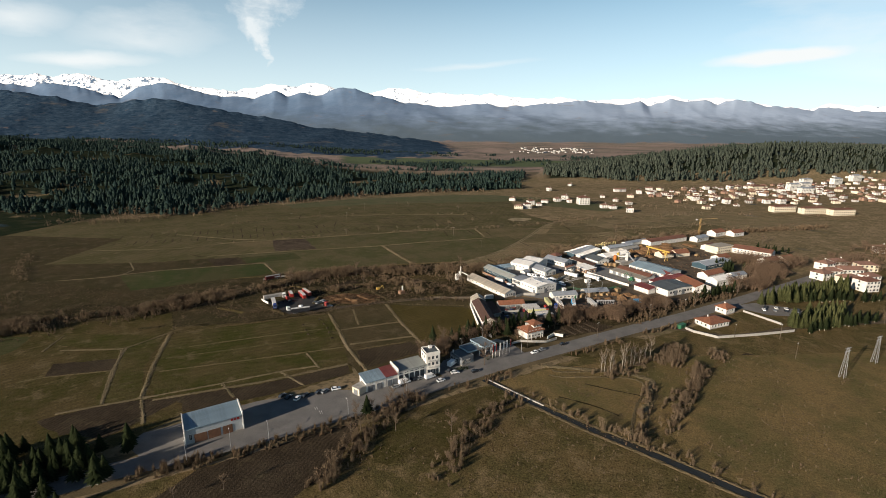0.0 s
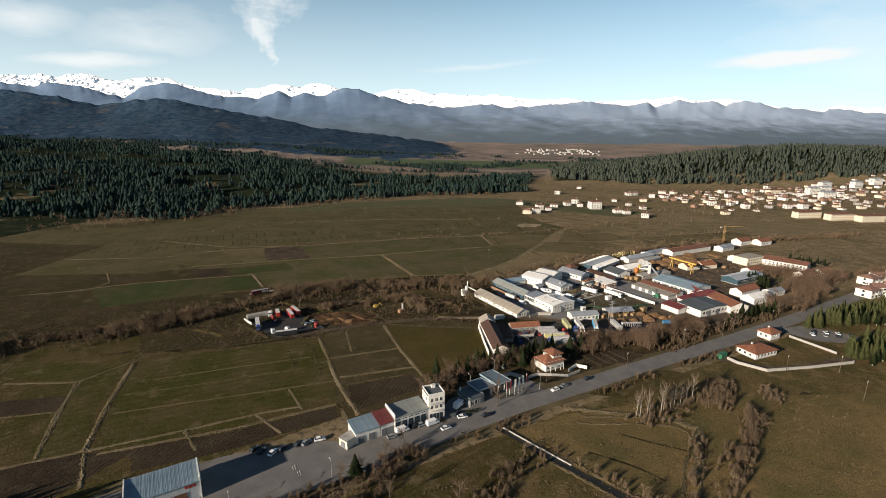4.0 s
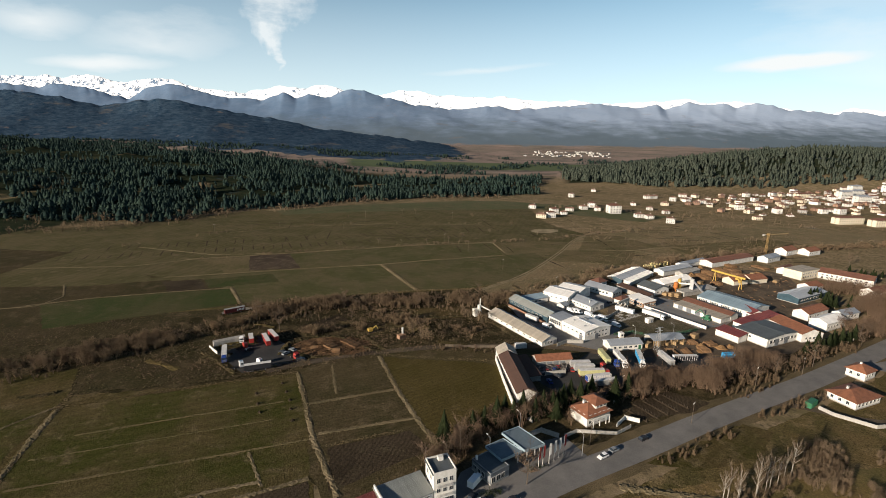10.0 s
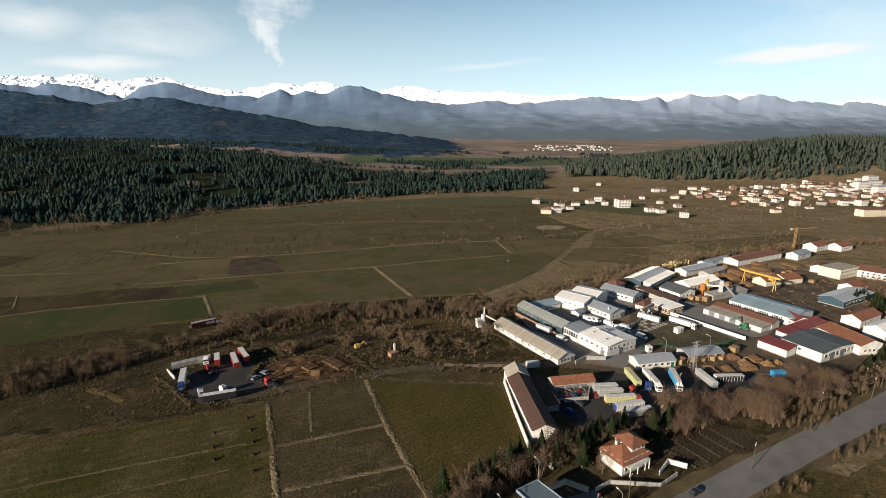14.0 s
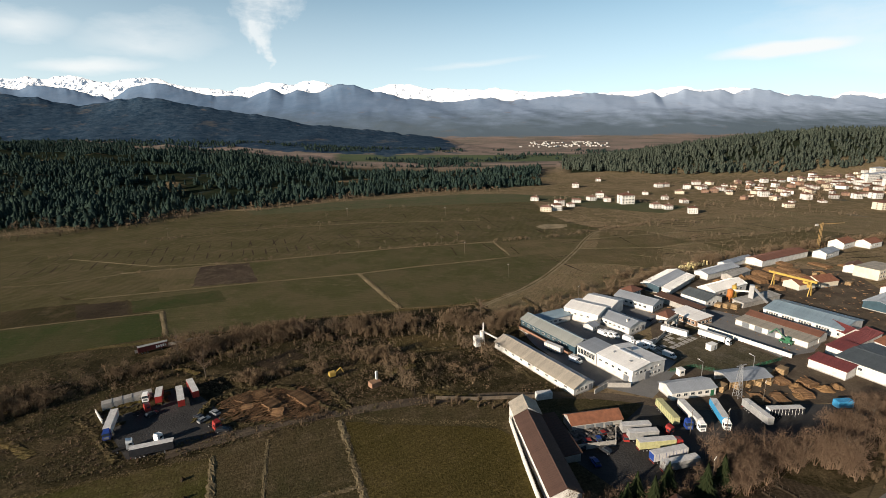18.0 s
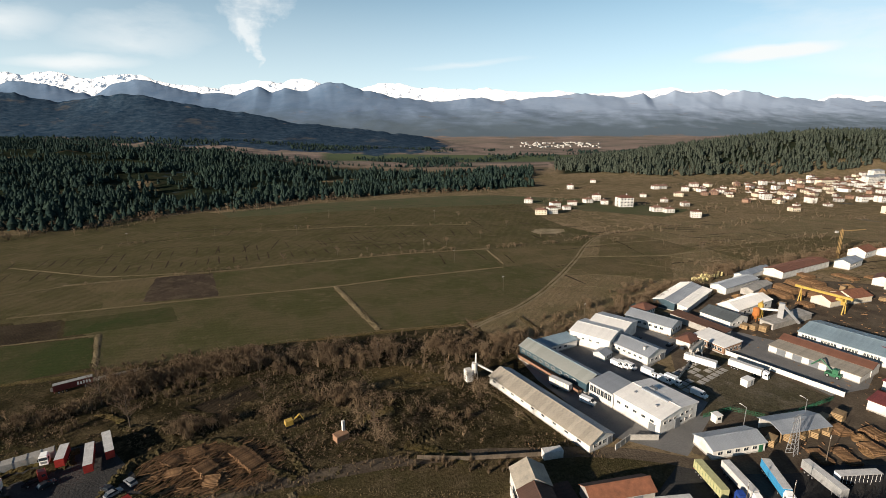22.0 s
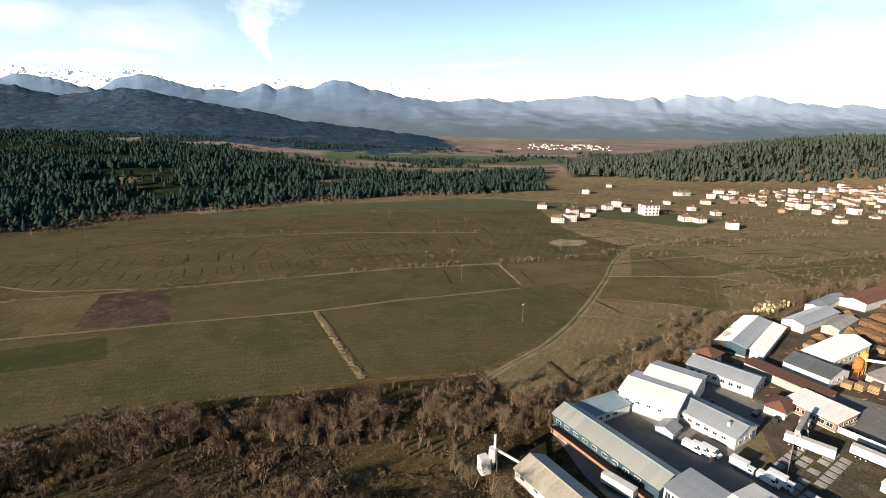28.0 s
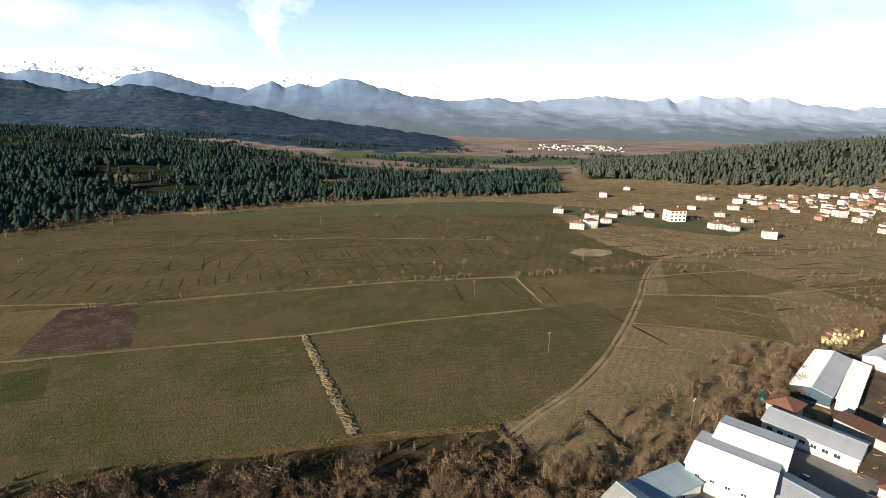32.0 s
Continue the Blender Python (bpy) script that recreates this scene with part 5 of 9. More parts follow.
for i, (x, y) in enumerate(((20.0, 188.4), (22.4, 189.8))):
    pump = thing("fuel_pump", x * K, y * K, 0.1, 0.62, "white fuel pump on a low kerb under the canopy", "fuel pump", "fuel pumps")
    part("island", Geo().box(0, 0, 0, 3.4, 1.1, 0.18), CONCRETE, pump)
    part("cabinet", Geo().box(0, 0, 0.18, 0.9, 0.5, 1.9), WHITE, pump)
    part("display", Geo().box(0, -0.27, 1.2, 0.6, 0.05, 0.5), GLASS, pump)
for i, (x, y) in enumerate(((24.2, 182.6), (25.6, 183.6), (27.6, 184.6), (29.3, 186.0), (31.0, 187.4), (32.8, 189.0))):
    pole = thing("flagpole", x * K, y * K, 0, 0.5, "tall white flagpole with a limp banner at the station", "flagpole", "flagpoles")
    part("pole", Geo().tube((0, 0, 0), (0, 0, 8.0), 0.09, 0.06), WHITE, pole)
    part("banner", Geo().box(0.45, 0, 3.6, 0.75, 0.10, 4.2).box(0.3, 0.12, 3.2, 0.4, 0.2, 1.5), RED if i in (0, 1, 5) else WHITE, pole)
    part("foot", Geo().box(0, 0, 0, 0.5, 0.5, 0.25), CONCRETE, pole)

# villa with clay roofs beside the station
villa = hall("villa", (43.4, 202.9), (52.2, 208.0), 9.0, 4.5, 6.9, TILE_ROOF, WHITE, "white two-storey villa with orange clay hip roofs", "house", hip=True, over=0.9,
             windows=[("f", 1.6, 2.4, 5, 1.9, 1.2, 1.4), ("f", 1.6, 2.4, 5, 4.3, 1.2, 1.3), ("l", 2.0, 2.6, 3, 4.2, 1.0, 1.3), ("r", 2.0, 2.6, 3, 1.9, 1.0, 1.3)], chimneys=[(4.0, 6.2, 0.6)])
part("upper_wall", Geo().box(8.6, 4.8, 4.6, 6.0, 6.6, 2.8), WHITE, villa)
part("upper_roof", Geo().add([(4.7, 0.7, 7.3), (12.5, 0.7, 7.3), (12.5, 8.9, 7.3), (4.7, 8.9, 7.3), (8.6, 4.0, 9.2), (8.6, 5.6, 9.2)],
                             [(0, 1, 4), (1, 2, 5, 4), (2, 3, 5), (3, 0, 4, 5), (3, 2, 1, 0)]), TILE_ROOF, villa)
for i in range(3):
    add_window(villa, 6.6 + 2.0 * i, 1.46, 6.4, 0, 1.1, 1.0)
part("terrace", Geo().box(6.0, -0.9, 2.9, 9.0, 1.6, 0.18).box(6.0, -1.65, 3.1, 9.0, 0.1, 0.9), WHITE, villa)
for x in (1.8, 5.2, 8.6, 10.4):
    part("post", Geo().box(x, -1.6, 0, 0.25, 0.25, 2.9), WHITE, villa)

# house and hut east of the road
hall("bungalow", (141.0, 217.0), (154.0, 222.4), 11.0, 3.6, 5.8, TILE_ROOF, WHITE, "low white bungalow with orange clay hip roof", "house", hip=True, over=0.8, windows=[("f", 2, 2.6, 6, 1.9, 1.3, 1.4), ("l", 2, 3, 3, 1.9, 1.2, 1.4)], chimneys=[(6, 7, 0.5)])
hall("roadside_cottage", (161.4, 238.0), (168.4, 241.6), 7.6, 4.2, 6.6, TILE_ROOF, WHITE, "small white cottage with orange tile roof", "house", hip=True, over=0.6, windows=[("f", 1.6, 2.3, 3, 2.4, 1.1, 1.4), ("l", 2, 3, 2, 2.4, 1.1, 1.4)], chimneys=[(4, 4, 0.7)])

# barn in the scrapyard corner
BARN_ROOF = material("old_brown_sheet_roof", (0.088, 0.048, 0.036), (0.060, 0.036, 0.028), 0.8, 0.3, 4.0, 0.3, vary=0.06)
barn = hall("barn", (22.4, 216.6), (18.6, 246.6), -8.6, 4.6, 6.6, BARN_ROOF, WHITE, "long white barn with a rust-brown sheet roof", "barn", windows=[("f", 0.8, 1.2, 5, 3.6, 1.1, 0.8)], sheets=1.5)
hall("gabled_barn", (18.6, 247.2), (18.0, 253.6), -9.0, 4.8, 7.4, TAN_ROOF, WHITE, "white gabled head house with weathered tan roof", "barn", windows=[("l", 3, 3, 2, 3, 1.2, 1.4)])
hall("scrap_shed", (34.2, 244.6), (49.2, 247.6), 6.2, 3.0, 4.8, TILE_ROOF, CONCRETE, "low brick-red tiled shed in the scrapyard", "shed", doors=[("f", 3 + 3.4 * i, 2.6, 2.2, GREY_DOOR) for i in range(4)])
hall("tin_shelter", (28.6, 232.0), (25.4, 249.5), -6.0, 2.4, 3.0, RUST, CONCRETE, "long low shelter with rusty curved tin roof", "shed", lean=True, sheets=1.4)

# factory by the creek
hall("long_store", (39.6, 263.4), (18.0, 298.6), -10.4, 3.1, 5.4, TAN_ROOF, WHITE, "long white store with patched tan and grey roof", "warehouse", sheets=1.6, roofs=[TAN_ROOF, GREY_ROOF],
     windows=[("r", 2.4, 2.0, 3, 1.9, 1.3, 1.3), ("f", 3, 5.2, 9, 2.1, 1.6, 0.8)], doors=[("r", 8.8, 1.6, 2.6, GREY_DOOR)])
hall("blue_store", (47.3, 291.7), (31.1, 319.1), -9.6, 4.2, 6.4, BLUE_ROOF, BLUE_WALL, "long store with turquoise cladding and blue-grey roof", "warehouse", sheets=1.6,
     windows=[("f", 2.5, 3.6, 9, 2.6, 1.8, 1.0)], roofs=[SLATE_ROOF, GREY_ROOF])
hall("rusty_lean_to", (46.0, 291.9), (31.4, 316.6), 1.9, 1.5, 2.0, RUST, BRICK, "low rust-coloured lean-to along the turquoise store", "shed", lean=True)
hall("glazed_link", (52.6, 283.4), (48.0, 291.2), -10.5, 5.4, 6.2, GREY_ROOF, WHITE, "white link building with a large glazed front", "building", lean=True, sheets=1.2, windows=[("f", 1.2, 1.6, 6, 3.4, 1.4, 2.4)])
white_hall = hall("white_hall", (60.5, 270.2), (52.8, 283.2), -19.5, 5.8, 7.0, WHITE_ROOF, WHITE, "large white hall with pale membrane roof and small windows", "factory hall", sheets=1.8,
                  windows=[("f", 2, 3.2, 5, 3.8, 1.4, 0.9), ("r", 2.2, 2.6, 3, 4.2, 1.3, 1.1), ("r", 11, 2.6, 3, 1.8, 1.3, 1.1), ("r", 11, 2.6, 3, 4.2, 1.3, 0.9)], doors=[("r", 9.0, 2.6, 3.4, GREY_DOOR), ("f", 15, 2.4, 3.0, GREY_DOOR)], roofs=[WHITE_ROOF, WHITE_ROOF])
part("roof_hatch", Geo().box(6.0, 12.6, 6.6, 2.2, 1.6, 1.0), GREY_DOOR, white_hall)
part("skylight", Geo().box(9, 9.2, 7.1, 10.0, 1.0, 0.5), GREY_ROOF, white_hall)
part("vent", Geo().box(13.0, 4.5, 6.2, 0.8, 0.8, 0.9), STEEL, white_hall)
part("vent", Geo().box(4.0, 5.5, 6.3, 0.8, 0.8, 0.9), STEEL, white_hall)
annex = hall("blue_annex", (37.7, 316.6), (53.9, 325.0), 7.0, 3.4, 4.2, BLUE_ROOF, WHITE, "low blue-roofed annex closing the courtyard", "building", lean=True, sheets=1.6, windows=[("f", 2, 3.2, 5, 1.9, 1.6, 1.0)])
hall("white_plant", (63.8, 318.6), (51.9, 328.6), -17.6, 6, 7.5, WHITE_ROOF, WHITE, "bright white plant with twin pale roofs", "factory hall", sheets=1.8, windows=[("r", 3, 2.8, 4, 3.9, 1.4, 1.0), ("f", 3, 3.4, 4, 3.9, 1.2, 0.8)])
hall("white_plant_hall", (72.3, 327.0), (61.7, 336.4), -16.0, 6.2, 7.7, WHITE_ROOF, WHITE, "bright white rear plant with pale roof", "factory hall", sheets=1.8)
hall("grey_roof_hall", (74.0, 309.3), (65.3, 322.8), -12.4, 3.9, 5.9, GREY_ROOF, WHITE, "white hall with smooth grey gable roof and small windows", "factory hall", sheets=1.6, windows=[("f", 2.6, 2.6, 6, 2.3, 1.3, 0.9), ("r", 2.6, 3.2, 3, 1.9, 1.4, 1.3)], doors=[("r", 10.2, 2.2, 3.0, GREY_DOOR)], chimneys=[(15.2, 3.0, 0.4)])
hall("grey_office_hall", (93.6, 333.4), (81.0, 348.2), -11.6, 4.2, 6.2, GREY_ROOF, WHITE, "white hall with grey gable roof and dark window row", "factory hall", sheets=1.6, windows=[("f", 2.2, 2.7, 7, 2.5, 1.5, 1.2), ("r", 2.4, 3.0, 3, 2.4, 1.6, 1.4)])
hall("courtyard_hut", (60.2, 312.6), (63.8, 315.8), 5.4, 2.5, 3.6, GREY_ROOF, WHITE, "small white hut with grey roof in the courtyard", "hut", windows=[("f", 1.8, 2.6, 2, 1.6, 1.1, 1.0)])
hall("gate_shed", (69.3, 260.6), (84.5, 263.8), 7.8, 3.2, 4.7, GREY_ROOF, WHITE, "white shed with grey sheet roof and dark windows", "shed", sheets=1.5, windows=[("f", 2.5, 3.0, 5, 1.9, 1.6, 1.1), ("r", 2, 2.5, 2, 1.9, 1.1, 1.1)], doors=[("f", 16.8, 1.4, 2.4, GREEN_PAINT)])


def open_shed(name, p0, p1, depth, eave, ridge, roof, label, bays=5):
    """A roof on posts with a back wall."""
    p, q = Vector((p0[0] * K, p0[1] * K, 0)), Vector((p1[0] * K, p1[1] * K, 0))
    ln = (q - p).length
    top = thing(name, p.x, p.y, 0, math.atan2(q.y - p.y, q.x - p.x), label, "shed")
    part("back_wall", Geo().box(ln / 2, depth - 0.15, 0, ln, 0.3, eave), WHITE, top)
    for (ya, za), (yb, zb) in (((-0.5, eave - 0.1), (depth / 2, ridge)), ((depth + 0.5, eave - 0.1), (depth / 2, ridge))):
        poly = [(ya, za), (yb, zb), (yb, zb + 0.18), (ya, za + 0.18)]
        part("roof", Geo().extrude_x(poly if yb < ya else poly[::-1], -0.4, ln + 0.4), roof, top)
    for i in range(bays + 1):
        part("post", Geo().box(0.2 + i * (ln - 0.4) / bays, 0.2, 0, 0.28, 0.28, eave), TIMBER, top)
    part("beam", Geo().box(ln / 2, 0.2, eave - 0.35, ln, 0.2, 0.3), TIMBER, top)
    return top


open_shed("timber_shelter", (90.7, 266.9), (105.9, 270.0), 8.2, 3.4, 4.8, GREY_ROOF, "open timber shelter with a grey sheet roof")
hall("brown_roof_shed", (112.2, 329.6), (101.8, 351.3), -5.6, 3.2, 4.0, RUST, CONCRETE, "long low shed with rusty brown roof", "shed", lean=True, sheets=1.8)
hall("brick_workshop", (105.0, 316.9), (99.5, 328.9), -11.4, 3.4, 4.2, WHITE_ROOF, BRICK, "brick workshop with broad pale metal roof", "workshop", lean=True, sheets=1.8, windows=[("f", 1.8, 2.4, 6, 1.9, 1.8, 1.4), ("r", 2, 2.8, 4, 1.9, 1.8, 1.4)])
hall("red_roof_hut", (95.4, 322.3), (101.9, 327.4), 6.0, 3, 5.0, BROWN_ROOF, WHITE, "small white hut with brown hip roof", "hut", hip=True, over=0.7, windows=[("f", 1.8, 2.6, 3, 1.7, 1.2, 1.1)])
hall("red_gable_house", (90.7, 351.0), (96.9, 355.7), 7.4, 5, 7.2, BROWN_ROOF, WHITE, "white house with red-brown hip roof behind the plant", "house", hip=True, over=0.8, windows=[("f", 1.6, 2.2, 4, 3.4, 1.1, 1.2)])
hall("pale_long_hall", (107.9, 360.2), (133.0, 384.4), 11.5, 4.2, 5.6, WHITE_ROOF, BLUE_WALL, "long blue-walled hall with white and grey roof", "factory hall", sheets=2.0, roofs=[GREY_ROOF, WHITE_ROOF])
hall("bright_lean_to", (112.1, 357.0), (136.8, 381.5), 5.0, 3.2, 4.0, WHITE_ROOF, WHITE, "bright white lean-to roof beside the long hall", "shed", lean=True, sheets=2.0)
hall("dark_gable_hall", (120.7, 339.4), (114.7, 351.3), -14.0, 4, 6.4, DARK_ROOF, WHITE, "white hall with dark brown gable roof", "factory hall", windows=[("r", 3, 3.6, 3, 2.2, 1.5, 1.2)], sheets=2.0)
hall("arched_hall", (131.0, 350.6), (154.6, 364.0), 11.0, 4.6, 6.8, WHITE_ROOF, WHITE, "white hall with shallow curved pale roof", "factory hall", windows=[("f", 6, 4.0, 6, 2.5, 1.8, 1.4)], sheets=2.0)
hall("saw_shed", (137.9, 338.5), (162.6, 350.0), 6.4, 3, 3.5, CONCRETE, CONCRETE, "grey concrete shed in the timber yard", "shed", lean=True)
hall("far_grey_hall", (143.8, 381.4), (170.2, 396.9), 9.4, 4, 5.5, GREY_ROOF, WHITE, "grey roofed hall at the timber yard", "factory hall", sheets=2.0)
hall("low_grey_shed", (155.7, 378.8), (173.0, 390.6), 6.8, 3.4, 4.6, CONCRETE, CONCRETE, "low grey shed in the timber yard", "shed")
hall("creek_shed", (166.5, 403.0), (191.6, 419.1), 6.4, 3.4, 4.6, GREY_ROOF, WHITE, "grey shed at the edge of the timber yard", "shed")
hall("brown_timber_hall", (189.5, 406.0), (233.2, 428.7), 12.0, 4.6, 6.0, BROWN_ROOF, WHITE, "long white-walled hall with dark brown roof", "factory hall", sheets=3.0)
hall("sawmill_gable", (180.8, 362.6), (192.6, 367.1), 10.0, 3.6, 6.0, TILE_ROOF, CREAM, "cream sawmill building with brown tile gable", "sawmill")
hall("sawmill_gable", (194.8, 366.9), (207.2, 370.6), 12.0, 3.6, 6.0, TILE_ROOF, CREAM, "cream sawmill building with brown tile gable", "sawmill")
hall("blue_grey_hall", (155.7, 303.8), (140.5, 328.5), -23.0, 4.6, 6.8, BLUE_ROOF, WHITE, "broad hall with blue-grey roof and band of dark windows", "factory hall", sheets=1.8, windows=[("f", 2.0 + 7.4 * k, 1.15, 5, 3.0, 0.9, 1.6) for k in range(4)])
hall("ribbed_roof_store", (136.7, 295.9), (123.2, 319.6), -9.4, 3, 3.5, TAN_ROOF, WHITE, "long store with ribbed tan roof and white wall", "warehouse", lean=True, sheets=1.1, doors=[("f", 5 + 6 * i, 3.4, 3.2, GREY_DOOR) for i in range(4)])
hall("brown_ridge_store", (143.7, 299.7), (129.9, 323.5), -7.4, 3.8, 5.2, BROWN_ROOF, WHITE, "long store with brown roof behind the ribbed one", "warehouse", sheets=1.6, windows=[("f", 1.4, 1.5, 18, 3.2, 0.8, 0.6)])
hall("red_tile_office", (155.4, 302.2), (153.9, 311.4), -9.6, 4, 6.0, DARKRED_ROOF, WHITE, "small office with bright red tile roof", "office", windows=[("f", 1.5, 2.2, 4, 2.3, 1.2, 1.2)])
hall("red_shed", (131.7, 271.9), (126.4, 281.7), -7.4, 3.8, 4.8, DARKRED_ROOF, WHITE, "white shed with dark red sheet roof", "shed", lean=True, sheets=1.4)
hall("red_shed", (144.4, 282.9), (140.7, 292.4), -9.4, 3.8, 5.0, DARKRED_ROOF, WHITE, "white shed with dark red sheet roof", "shed", lean=True, sheets=1.4)
hall("red_long_shed", (147.7, 289.8), (170.4, 302.7), 6.0, 3.8, 4.6, DARKRED_ROOF, WHITE, "long shed with dark red roof behind the white hall", "shed", lean=True, sheets=1.6)
hall("charcoal_hall", (142.1, 267.6), (135.5, 281.6), -27.0, 5, 6.0, DARK_ROOF, WHITE, "white hall with broad charcoal roof by the road", "factory hall", sheets=2.0, windows=[("f", 3.0, 1.9, 4, 3.2, 1.4, 1.1), ("r", 3, 3.0, 8, 3.0, 2.0, 1.8)], doors=[("r", 8, 3.2, 4.0, GREY_DOOR), ("r", 16, 3.2, 4.0, GREY_DOOR)])
hall("orange_gable_hall", (162.3, 274.6), (159.2, 293.4), -13.5, 5, 7.5, TILE_ROOF, WHITE, "white hall with long orange tile roof", "factory hall", windows=[("r", 3.0, 2.4, 4, 2.4, 1.2, 1.2), ("f", 4, 4, 4, 2.6, 1.4, 1.2)])
hall("blue_gable_depot", (198.0, 328.0), (224.8, 342.7), 13.5, 4.2, 5.9, GREY_ROOF, BLUE_WALL, "depot with blue wall and pale grey roof", "depot", sheets=2.4, windows=[("f", 4, 4, 7, 2.4, 1.8, 1.2)])
hall("old_long_block", (269.9, 363.1), (250.2, 384.4), -14.0, 5.4, 7.8, BROWN_ROOF, WHITE, "long white block with brown tile roof", "building", windows=[("f", 3, 3.0, 10, 3.7, 1.3, 1.3), ("f", 3, 3.0, 10, 1.7, 1.3, 1.3)])
hall("brick_block", (234.3, 377.5), (252.5, 386.2), 14.0, 7, 7.0, TAN_ROOF, CREAM, "unplastered brick block with flat roof", "building", windows=[("f", 2.4, 3.2, 6, 5.3, 1.6, 1.4), ("f", 2.4, 3.2, 6, 2.5, 1.6, 1.4)])
for p0, p1, wd, ev, rg, rf in (((185.0, 302.0), (202.2, 311.4), 9, 4.6, 6.8, TILE_ROOF), ((184.0, 288.0), (199.4, 296.0), 9.5, 5.0, 7.0, WHITE_ROOF), ((204.0, 303.0), (216.0, 308.0), 7, 4.2, 5.8, GREY_ROOF),
                               ((221.0, 349.4), (232.4, 355.6), 10, 4.4, 6.6, TILE_ROOF), ((234.0, 389.4), (244.0, 397.6), 9, 4.4, 6.4, BROWN_ROOF), ((271.0, 447.0), (285.0, 455.0), 11, 5.0, 7.8, TILE_ROOF),
                               ((290.0, 448.0), (304.0, 455.0), 11, 4.6, 7.0, TILE_ROOF), ((240.0, 422.0), (256.0, 432.0), 9, 4.6, 6.4, GREY_ROOF), ((252.0, 340.0), (266.0, 346.0), 10, 4.6, 7.0, BROWN_ROOF), ((270.0, 346.0), (282.0, 352.0), 10, 4.6, 7.2, TILE_ROOF)):
    hall("outbuilding", p0, p1, wd, ev, rg, rf, WHITE, "plain low building with pitched roof at the yards", "building", windows=[("f", 2.0, 3.0, 4, 2.6, 1.3, 1.2)], group="low buildings round the yards")

# ---- the town ----
def town_house(name, lx, ly, storeys, roof, wall, label, category="house", hip=True, group="houses of the town"):
    h = 2.9 * storeys
    top = thing(name, 0, 0, 0, 0, label, category, group)
    part("wall", Geo().box(0, 0, 0, lx, ly, h), wall, top)
    o, k, r = 0.7, min(lx, ly) / 2, 2.4
    vs = [(-lx / 2 - o, -ly / 2 - o, h), (lx / 2 + o, -ly / 2 - o, h), (lx / 2 + o, ly / 2 + o, h), (-lx / 2 - o, ly / 2 + o, h)]
    e = lx / 2 - k if hip else lx / 2 + o
    vs += [(-e, 0, h + r), (e, 0, h + r)]
    part("roof", Geo().add(vs, [(0, 1, 5, 4), (1, 2, 5), (2, 3, 4, 5), (3, 0, 4), (3, 2, 1, 0)]), roof, top)
    part("chimney", Geo().box(lx * 0.2, ly * 0.15, h + 0.6, 0.7, 0.7, 2.4), wall, top)
    for s in range(storeys):
        n = max(2, int(lx / 3.2))
        row = Geo()
        for i in range(n):
            row.box(-lx / 2 + lx * (i + 0.5) / n, -ly / 2 - 0.03, 0.9 + 2.9 * s, 1.4, 0.12, 1.4)
        tagged(part("window_band", row.box(-lx / 2 - 0.03, 0, 0.9 + 2.9 * s, 0.12, 1.4, 1.4), GLASS, top), kind="stuff")
    part("balcony", Geo().box(lx * 0.15, -ly / 2 - 0.5, 2.7, lx * 0.4, 1.0, 0.9), wall, top)
    return top


PINK_ROOF = material("faded_red_tiles", (0.20, 0.105, 0.075), (0.14, 0.085, 0.065), 0.85, 0.5, 6.0, 0.4, vary=0.15)
BARE_BRICK = material("bare_brick_wall", (0.28, 0.175, 0.125), (0.22, 0.14, 0.10), 0.9, 0.5, 6.0, 0.3)
GREY_WALL = material("grey_render", (0.42, 0.40, 0.37), (0.32, 0.31, 0.29), 0.88, 0.35, 5.0, 0.15)
HOUSES = [
    town_house("town_house", 12, 10, 2, PINK_ROOF, WHITE, "white two-storey town house with red tile roof"),
    town_house("town_house", 14, 10, 2, PINK_ROOF, CREAM, "cream town house with faded red roof"),
    town_house("town_house", 10, 9, 1, PINK_ROOF, WHITE, "small white town house with faded roof"),
    town_house("town_house", 13, 11, 3, BROWN_ROOF, WHITE, "tall white town house with brown roof"),
    town_house("town_house", 16, 10, 2, PINK_ROOF, WHITE, "long white town house with red tile roof", hip=False),
    town_house("apartment_block", 26, 12, 5, GREY_ROOF, WHITE, "pale five-storey apartment block", "apartment block", group="apartment blocks of the town"),
    town_house("apartment_block", 38, 12, 3, BROWN_ROOF, CREAM, "long cream three-storey apartment block", "apartment block", group="apartment blocks of the town"),
]
HOUSES += [
    town_house("town_house", 11, 10, 2, PINK_ROOF, BARE_BRICK, "bare brick town house with faded red roof"),
    town_house("town_house", 12, 9, 2, BROWN_ROOF, GREY_WALL, "grey rendered town house with brown roof"),
    town_house("town_house", 9, 8, 1, TILE_ROOF, CREAM, "small cream house with orange tile roof"),
]
used_house = set()


def settle(kind, x, y, a, s=1.0):
    m = Matrix.Translation((x, y, float(land(x, y)) - 0.05)) @ Matrix.Rotation(a, 4, "Z")
    ob = HOUSES[kind] if kind not in used_house else copy_thing(HOUSES[kind], m)
    ob.matrix_basis = m @ Matrix.Diagonal((s, s, s, 1))
    used_house.add(kind)


TOWN_SPOTS = [(123, 823), (121, 732), (147, 775), (159, 765), (176, 801), (202, 820), (221, 844), (220, 808), (299, 874), (359, 968), (306, 823), (353, 879), (272, 738), (261, 747), (316, 787), (287, 706), (290, 1076), (220, 975), (393, 939), (413, 928), (135, 738), (371, 972), (424, 743)]
rh = random.Random(21)
for x, y in TOWN_SPOTS:
    settle(rh.choice((0, 0, 1, 3, 4)), x, y, rh.choice((0.1, 0.25, 1.4, -0.3)), rh.uniform(0.72, 0.98))
settle(3, 238, 787, 0.1, 1.35)
